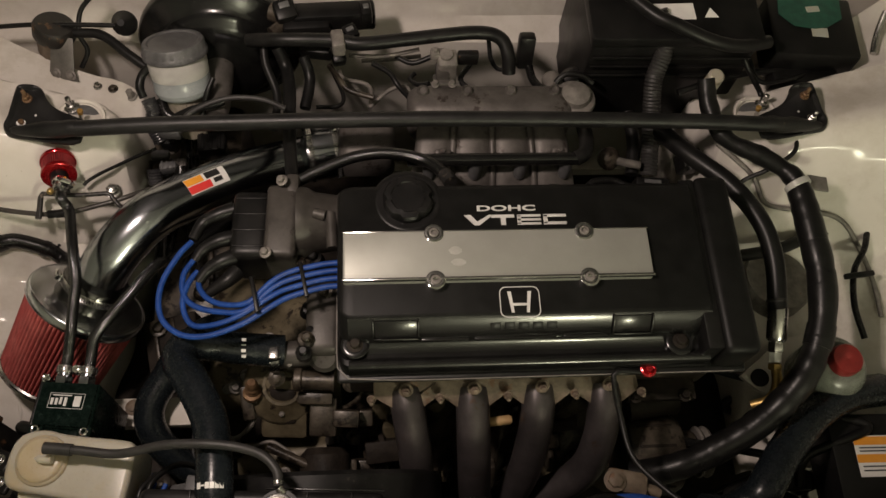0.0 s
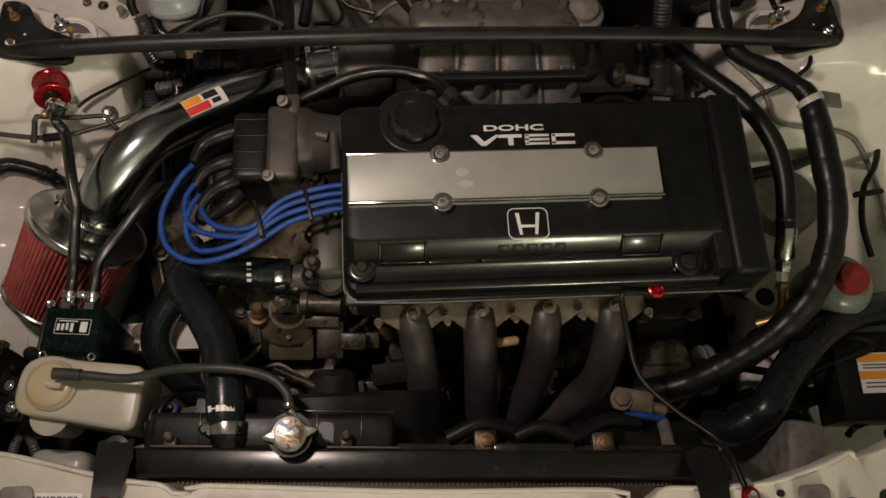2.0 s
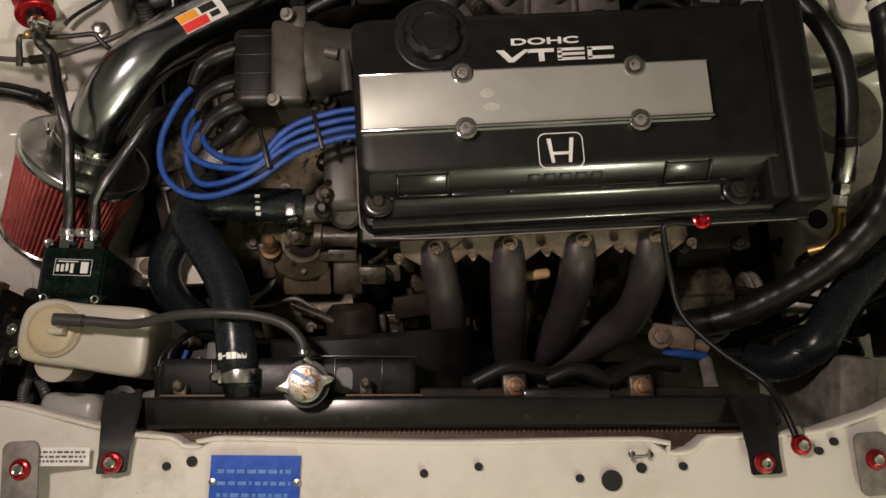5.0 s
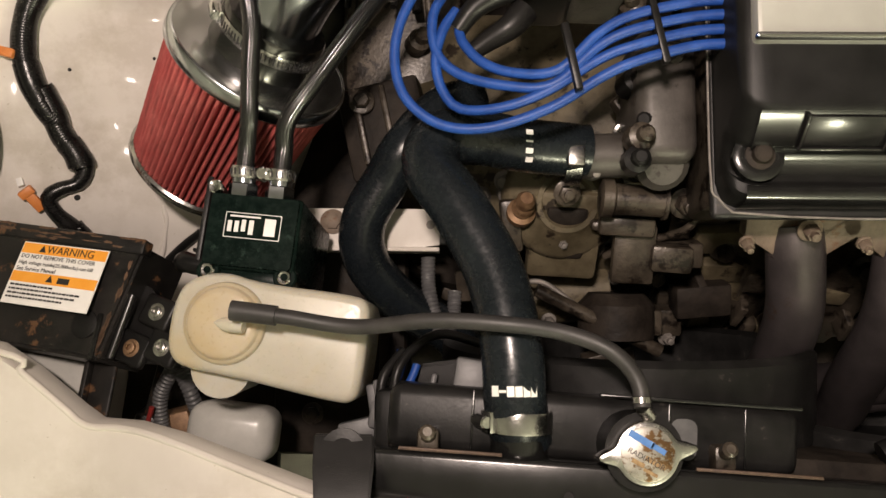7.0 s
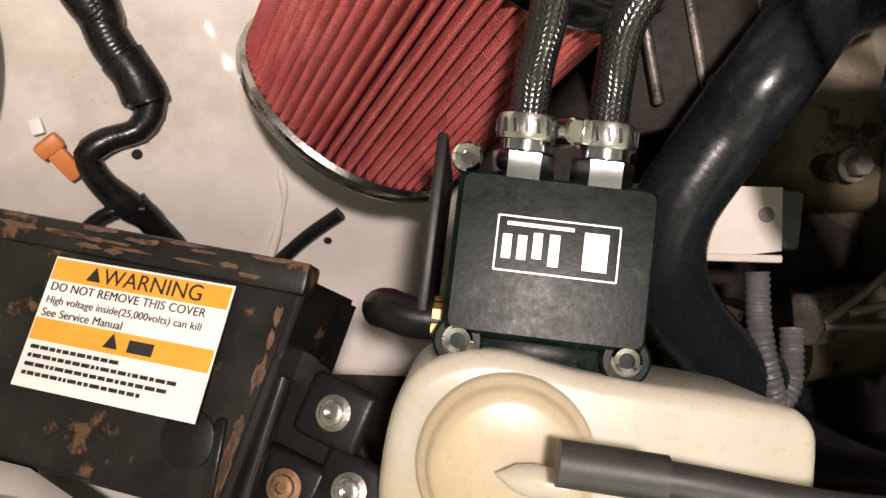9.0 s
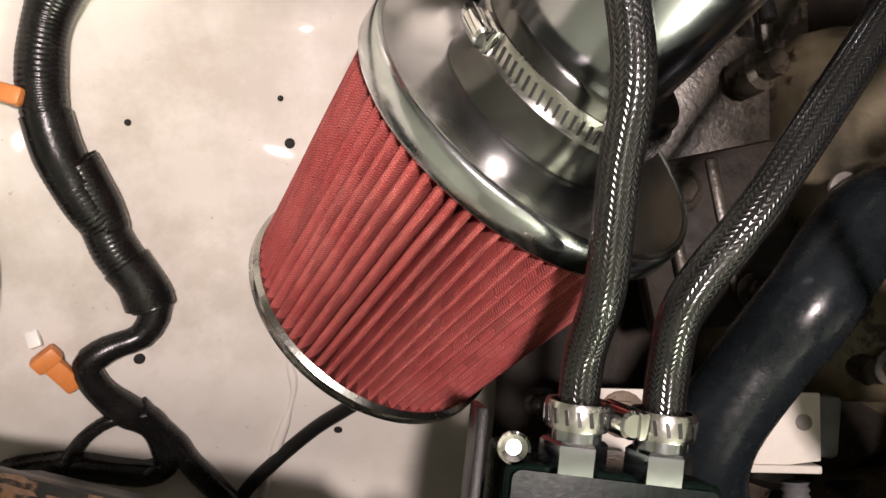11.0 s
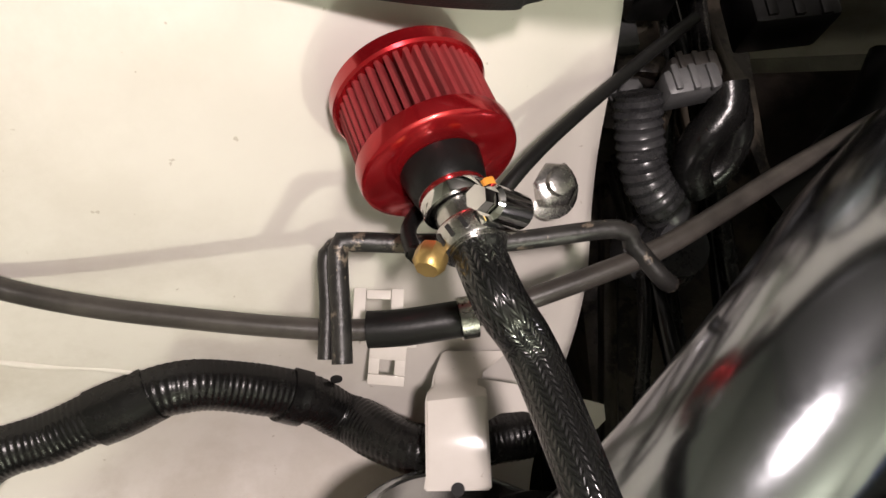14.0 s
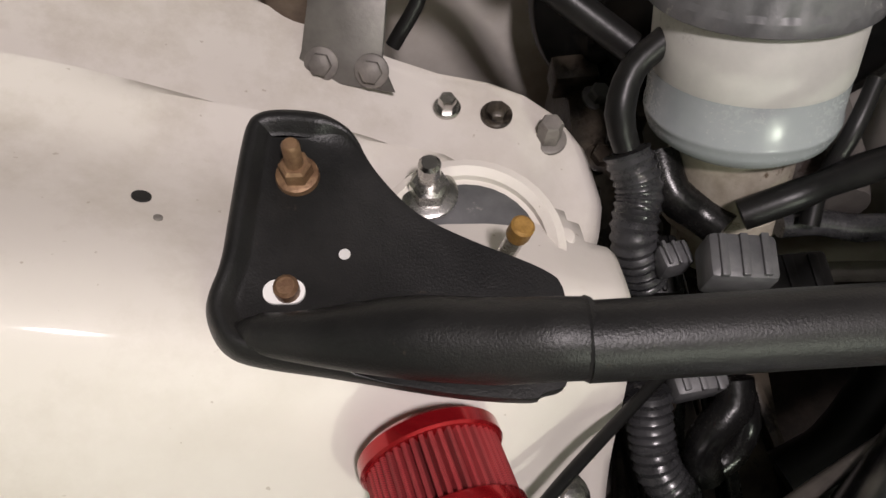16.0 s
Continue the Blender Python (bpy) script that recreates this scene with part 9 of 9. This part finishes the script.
    for pts, r, mat, label in (
        ([(-0.259, 0.334, 0.700), (-0.251, 0.309, 0.680), (-0.258, 0.265, 0.670)], 0.008, "rubber", "black hose dropping beside the booster"),
        ([(-0.224, 0.334, 0.680), (-0.210, 0.324, 0.660), (-0.196, 0.311, 0.650), (-0.159, 0.297, 0.650)], 0.0042, "greasy", "brown hose curving behind the manifold"),
        ([(-0.161, 0.338, 0.680), (-0.135, 0.327, 0.670), (-0.123, 0.312, 0.660), (-0.103, 0.285, 0.660)], 0.0042, "rubber", "thin vacuum hose behind the manifold"),
        ([(-0.194, 0.336, 0.700), (-0.143, 0.335, 0.700), (-0.092, 0.339, 0.710)], 0.003, "dusty", "pale cable behind the manifold"),
        ([(-0.126, 0.342, 0.690), (-0.102, 0.330, 0.690), (-0.073, 0.334, 0.700)], 0.004, "rubber", "thin vacuum hose to the valve"),
        ([(0.102, 0.280, 0.710), (0.114, 0.287, 0.720), (0.139, 0.285, 0.720), (0.155, 0.279, 0.710)], 0.0045, "rubber", "black hose loop over the vacuum can"),
        ([(-0.016, 0.324, 0.700), (-0.034, 0.294, 0.700), (-0.021, 0.275, 0.700)], 0.004, "rubber", "short black hose at the valve"),
        ([(-0.314, 0.359, 0.720), (-0.313, 0.324, 0.700), (-0.297, 0.280, 0.680), (-0.301, 0.229, 0.670)], 0.006, "rubber", "black hose beside the brake booster"),
        ([(0.222, 0.171, 0.660), (0.199, 0.173, 0.665), (0.173, 0.177, 0.670)], 0.006, "dusty", "dull pipe at the water valve"),
        ([(0.200, 0.137, 0.660), (0.180, 0.146, 0.660), (0.150, 0.142, 0.665), (0.137, 0.129, 0.660)], 0.005, "rubber", "black hose at the cylinder head"),
        ([(0.218, 0.262, 0.660), (0.223, 0.218, 0.650), (0.216, 0.167, 0.640)], 0.010, "rubber", "black heater hose behind the head"),
        ([(0.280, 0.234, 0.640), (0.302, 0.209, 0.640), (0.313, 0.181, 0.630)], 0.008, "rubber", "dark hose beside the battery"),
    ):
        line("back_hose", pts, r, mat, label, "back hoses")
    bm = BM()
    lathe(bm, (0.175, 0.180, 0.665), (0.2, -0.5, 0.8), [(0.008, -0.01), (0.016, 0), (0.017, 0.006), (0.012, 0.011), (0.006, 0.015)], 26)
    single("water_valve", bm, "greasy", "brown-stained round water valve", "valve")
    t = thing("idle_valve", (-0.059, 0.284, 0.700), "dull metal idle valve stack behind the manifold", "valve")
    for p, s, rz, mat in (((-0.059, 0.283, 0.705), (0.030, 0.022, 0.02), 4, "cast"), ((-0.061, 0.291, 0.720), (0.020, 0.018, 0.026), 2, "cast"), ((-0.066, 0.307, 0.740), (0.026, 0.016, 0.012), -3, "dusty"), ((-0.048, 0.297, 0.725), (0.012, 0.014, 0.014), 10, "dusty")):
        bm = BM()
        box(bm, p, s, rot=(-10, 0, rz), bevel=0.003)
        part("valve_section", bm, mat, t)
    for p in ((-0.072, 0.273, 0.716), (-0.048, 0.273, 0.716), (-0.073, 0.305, 0.748)):
        bm = BM()
        bolt(bm, p, 0.004, 0.005)
        part("valve_screw", bm, "dusty", t)
    for p, s, rx, rz in (((-0.283, 0.385, 0.735), (0.030, 0.03, 0.03), 20, 20), ((-0.241, 0.346, 0.700), (0.045, 0.02, 0.03), 15, -8), ((-0.191, 0.351, 0.730), (0.022, 0.022, 0.02), 10, 30), ((-0.168, 0.383, 0.735), (0.016, 0.026, 0.03), 0, 8), ((-0.209, 0.345, 0.680), (0.02, 0.016, 0.03), 25, 12), ((0.313, 0.200, 0.620), (0.03, 0.03, 0.04), 10, 5), ((0.248, 0.158, 0.620), (0.05, 0.02, 0.03), 10, -6), ((0.103, 0.185, 0.660), (0.014, 0.014, 0.02), 15, 0), ((-0.233, 0.072, 0.740), (0.02, 0.012, 0.012), 0, 10)):
        bm = BM()
        box(bm, p, s, rot=(rx, 0, rz), bevel=0.004)
        con = single("wiring_connector", bm, "black_plastic", "dirty black plastic connector behind the engine", "connector", group="connectors")
        bm = BM()
        box(bm, (p[0], p[1], p[2] + s[2] * 0.5), (s[0] * 0.5, s[1] * 0.3, 0.004), rot=(rx, 0, rz), bevel=0.001)
        part("connector_latch", bm, "grey_plastic", con)
    # plugs beside the manifold
    bm = BM()
    box(bm, (0.061, 0.329, 0.720), (0.024, 0.02, 0.055), rot=(-15, 0, 0), bevel=0.005)
    single("sensor_connector", bm, "black_plastic", "black sensor connector behind the manifold", "connector")
    line("sensor_cable", [(0.067, 0.319, 0.700), (0.073, 0.289, 0.700), (0.093, 0.257, 0.710), (0.109, 0.240, 0.710)], 0.006, "loom", "black taped sensor cable by the manifold")
    bm = BM()
    lathe(bm, (0.140, 0.318, 0.660), (0, -0.8, 0.6), [(0.02, 0), (0.024, 0.004), (0.024, 0.014), (0.016, 0.02)], 26)
    single("vacuum_pot", bm, "rubber", "small round black vacuum pot", "vacuum pot")
    bm = BM()
    rod(bm, (0.103, 0.309, 0.680), (0.107, 0.281, 0.690), 0.014)
    single("gasket_stub", bm, "dusty", "dull metal water stub", "pipe stub")
    # battery
    t = thing("battery", (0.27, 0.38, 0.56), "black car battery in a tray with cables", "battery")
    bm = BM()
    box(bm, (0.265, 0.385, 0.665), (0.24, 0.17, 0.20), bevel=0.006)
    part("case", bm, "black_plastic", t)
    bm = BM()
    box(bm, (0.265, 0.385, 0.775), (0.246, 0.176, 0.02), bevel=0.005)
    part("lid", bm, "black_plastic", t)
    for k in range(3):
        bm = BM()
        box(bm, (0.265, 0.2965, 0.745 - k * 0.02), (0.23, 0.003, 0.004), bevel=0.001)
        part("case_rib", bm, "black_plastic", t)
    bm = BM()
    box(bm, (0.262, 0.345, 0.7856), (0.06, 0.028, 0.001), rot=(0, 0, 2), bevel=0)
    plate(bm, [(0.305, 0.335), (0.325, 0.335), (0.315, 0.352)], 0.0008, z=0.7864, bevel=0)
    part("label", bm, "label_white", t, "torn white label")
    bm = BM()
    lathe(bm, (0.17, 0.44, 0.785), (0, 0, 1), [(0.012, 0), (0.011, 0.018)], 20)
    box(bm, (0.17, 0.43, 0.792), (0.03, 0.04, 0.012), bevel=0.003)
    part("terminal", bm, "steel", t)
    bm = BM()
    tube(bm, [(0.15, 0.42, 0.80), (0.222, 0.333, 0.800), (0.257, 0.309, 0.800), (0.305, 0.291, 0.790), (0.349, 0.290, 0.780), (0.397, 0.305, 0.770)], 0.0095, 16, 0.006)
    single("battery_cable", bm, "rubber", "thick black battery cable across the battery top", "cable")
    bm = BM()
    tube(bm, [(0.238, 0.342, 0.790), (0.251, 0.319, 0.770), (0.249, 0.296, 0.750), (0.239, 0.272, 0.730), (0.240, 0.244, 0.700), (0.243, 0.202, 0.660), (0.241, 0.166, 0.640)], 0.012, 16, ridge=0.0012, pitch=0.005)
    single("ribbed_conduit", bm, "grey_rubber", "ribbed grey conduit down the battery front", "conduit", group="conduits")
    t = thing("fuse_box", (0.501, 0.361, 0.720), "black fuse box with a torn dark green card", "fuse box")
    c = Vector((0.491, 0.360, 0.740))
    bm = BM()
    box(bm, tuple(c - Vector((0, 0, 0.03))), (0.13, 0.11, 0.06), rot=(0, 0, -4), bevel=0.006)
    box(bm, tuple(c - Vector((0.01, 0.06, 0.05))), (0.10, 0.03, 0.03), rot=(0, 0, -4), bevel=0.006)
    part("case", bm, "black_plastic", t)
    bm = BM()
    plate(bm, [(-0.045, 0.05), (0.05, 0.05), (0.045, 0.01), (0.02, -0.005), (0.0, -0.008), (-0.03, -0.002), (-0.05, 0.02)][::-1], -0.001, m=Matrix.Translation(c + Vector((0, 0, 0.001))), bevel=0)
    part("card", bm, "pcb_green", t)
    bm = BM()
    box(bm, tuple(c + Vector((0.006, -0.014, 0.001))), (0.024, 0.016, 0.001), rot=(0, 0, -6), bevel=0)
    part("paper_bit", bm, "cream", t)
    bm = BM()
    box(bm, tuple(c + Vector((0.004, 0.028, 0.0025))), (0.02, 0.01, 0.001), rot=(0, 0, 6), bevel=0)
    part("paper_bit", bm, "cream", t)
    for pts, r in (([(0.370, 0.351, 0.780), (0.381, 0.328, 0.760), (0.374, 0.303, 0.740), (0.389, 0.284, 0.720), (0.407, 0.268, 0.700), (0.406, 0.243, 0.700)], 0.004), ([(0.292, 0.283, 0.680), (0.343, 0.296, 0.690), (0.393, 0.303, 0.700), (0.454, 0.308, 0.700), (0.486, 0.311, 0.690)], 0.005), ([(0.391, 0.314, 0.720), (0.405, 0.281, 0.710), (0.453, 0.286, 0.710), (0.489, 0.305, 0.700)], 0.0035)):
        line("battery_wire", pts, r, "rubber", "black cable hanging from the battery", "battery wires")
    bm = BM()
    lathe(bm, (0.334, 0.283, 0.700), (0, -0.1, 1), [(0.012, 0), (0.012, 0.025), (0.009, 0.028)], 18)
    single("filter_valve", bm, "cream", "small yellowed plastic valve", "valve")
    bm = BM()
    tube(bm, [(0.602, 0.378, 0.750), (0.593, 0.353, 0.730), (0.584, 0.324, 0.720)], 0.005, 12, 0.005)
    single("bonnet_stay", bm, "steel", "thin bright stay rod at the wing", "rod")
    # wiring between tower and engine
    for k, (pts, r, rd, mat) in enumerate((
        ([(-0.484, 0.289, 0.660), (-0.478, 0.275, 0.650), (-0.480, 0.258, 0.640), (-0.472, 0.245, 0.620)], 0.0095, 0.0012, "dark_conduit"),
        ([(-0.467, 0.294, 0.650), (-0.462, 0.277, 0.645), (-0.449, 0.269, 0.640), (-0.440, 0.260, 0.640)], 0.009, 0, "loom"),
        ([(-0.472, 0.319, 0.700), (-0.486, 0.310, 0.690), (-0.491, 0.295, 0.680), (-0.487, 0.285, 0.670)], 0.006, 0, "rubber"),
        ([(-0.477, 0.196, 0.620), (-0.475, 0.181, 0.610), (-0.471, 0.166, 0.600), (-0.461, 0.155, 0.590), (-0.460, 0.156, 0.580)], 0.0095, 0.0012, "dark_conduit"),
        ([(-0.439, 0.200, 0.620), (-0.439, 0.189, 0.615), (-0.448, 0.180, 0.610), (-0.451, 0.172, 0.600), (-0.447, 0.164, 0.590)], 0.0085, 0, "loom"),
        ([(-0.433, 0.195, 0.610), (-0.431, 0.183, 0.605), (-0.434, 0.173, 0.595), (-0.444, 0.167, 0.590)], 0.0065, 0, "loom"),
        ([(-0.415, 0.263, 0.640), (-0.397, 0.264, 0.640), (-0.380, 0.261, 0.640), (-0.361, 0.262, 0.640)], 0.006, 0, "dark_conduit"),
        ([(-0.440, 0.258, 0.660), (-0.417, 0.263, 0.670), (-0.397, 0.271, 0.670), (-0.374, 0.279, 0.670)], 0.0065, 0, "rubber"),
        ([(-0.407, 0.258, 0.650), (-0.404, 0.271, 0.660), (-0.396, 0.286, 0.680), (-0.387, 0.304, 0.690)], 0.004, 0, "rubber"),
        ([(-0.394, 0.166, 0.550), (-0.370, 0.178, 0.560), (-0.347, 0.203, 0.570), (-0.334, 0.228, 0.580)], 0.016, 0, "rubber"),
    )):
        bm = BM()
        if rd:
            tube(bm, pts, r, 14, ridge=rd, pitch=0.0042)
        else:
            tube(bm, pts, r, 14, 0.005, wob=0.0008)
        single("tower_cable", bm, mat, "dusty ribbed conduit beside the tower" if rd else "black cable bundle beside the tower", "cable", group="tower cables")
    for p, s, rot, mat in (((-0.446, 0.236, 0.660), (0.028, 0.020, 0.02), -4, "grey_plastic"), ((-0.465, 0.247, 0.640), (0.014, 0.012, 0.016), 15, "grey_plastic"), ((-0.456, 0.198, 0.620), (0.024, 0.012, 0.018), 10, "grey_plastic"), ((-0.401, 0.246, 0.600), (0.04, 0.03, 0.03), 5, "black_plastic"), ((-0.446, 0.213, 0.600), (0.022, 0.014, 0.02), 10, "cast"), ((-0.463, 0.254, 0.610), (0.02, 0.03, 0.02), 0, "black_plastic")):
        bm = BM()
        box(bm, p, s, rot=(0, 0, rot), bevel=0.003)
        con = single("wiring_connector", bm, mat, "dusty plastic wiring connector beside the tower", "connector", group="connectors")
        for k in range(3):
            bm = BM()
            box(bm, (p[0] - s[0] * 0.3 + k * s[0] * 0.3, p[1], p[2] + s[2] * 0.5), (s[0] * 0.12, s[1] * 0.9, 0.003), rot=(0, 0, rot), bevel=0.0006)
            part("connector_rib", bm, mat, con)
    bm = BM()
    lathe(bm, (-0.461, 0.142, 0.570), (0.2, -0.2, 1), [(0.018, -0.01), (0.019, 0.006), (0.014, 0.010), (0.012, 0.024)], 26)
    single("hose_stub", bm, "dark_conduit", "dusty hose stub below the tower edge", "hose stub")
    bm = BM()
    box(bm, (-0.47, 0.30, 0.50), (0.05, 0.22, 0.18), bevel=0.02)
    cast = single("side_casting", bm, "greasy", "stained casting between tower and engine", "casting")
    random.seed(12)
    for k in range(14):
        bm = BM()
        x, y = random.uniform(-0.488, -0.452), 0.21 + 0.013 * k
        if k % 3 == 0:
            bolt(bm, (x, y, 0.588), 0.006, 0.006, (0.1, 0, 1), 1.5)
        else:
            box(bm, (x, y, 0.590), (random.uniform(0.01, 0.03), random.uniform(0.008, 0.016), random.uniform(0.008, 0.02)), rot=(0, 0, random.uniform(-20, 20)), bevel=0.002)
        part("casting_boss", bm, "greasy" if k % 2 else "grey_plastic", cast)
    for k in range(5):
        bm = BM()
        pts = [(-0.478 + 0.014 * k + 0.008 * math.sin(k * 2.1 + j), 0.06 + 0.055 * j, 0.565 + 0.012 * math.sin(k + j * 1.3)) for j in range(5)]
        tube(bm, pts, 0.0034 + 0.0012 * (k % 3), 12, 0.006)
        single("side_cable", bm, "black_gloss" if k % 2 else "loom", "glossy black cable beside the strut tower", "cable", group="side cables")


back_side()
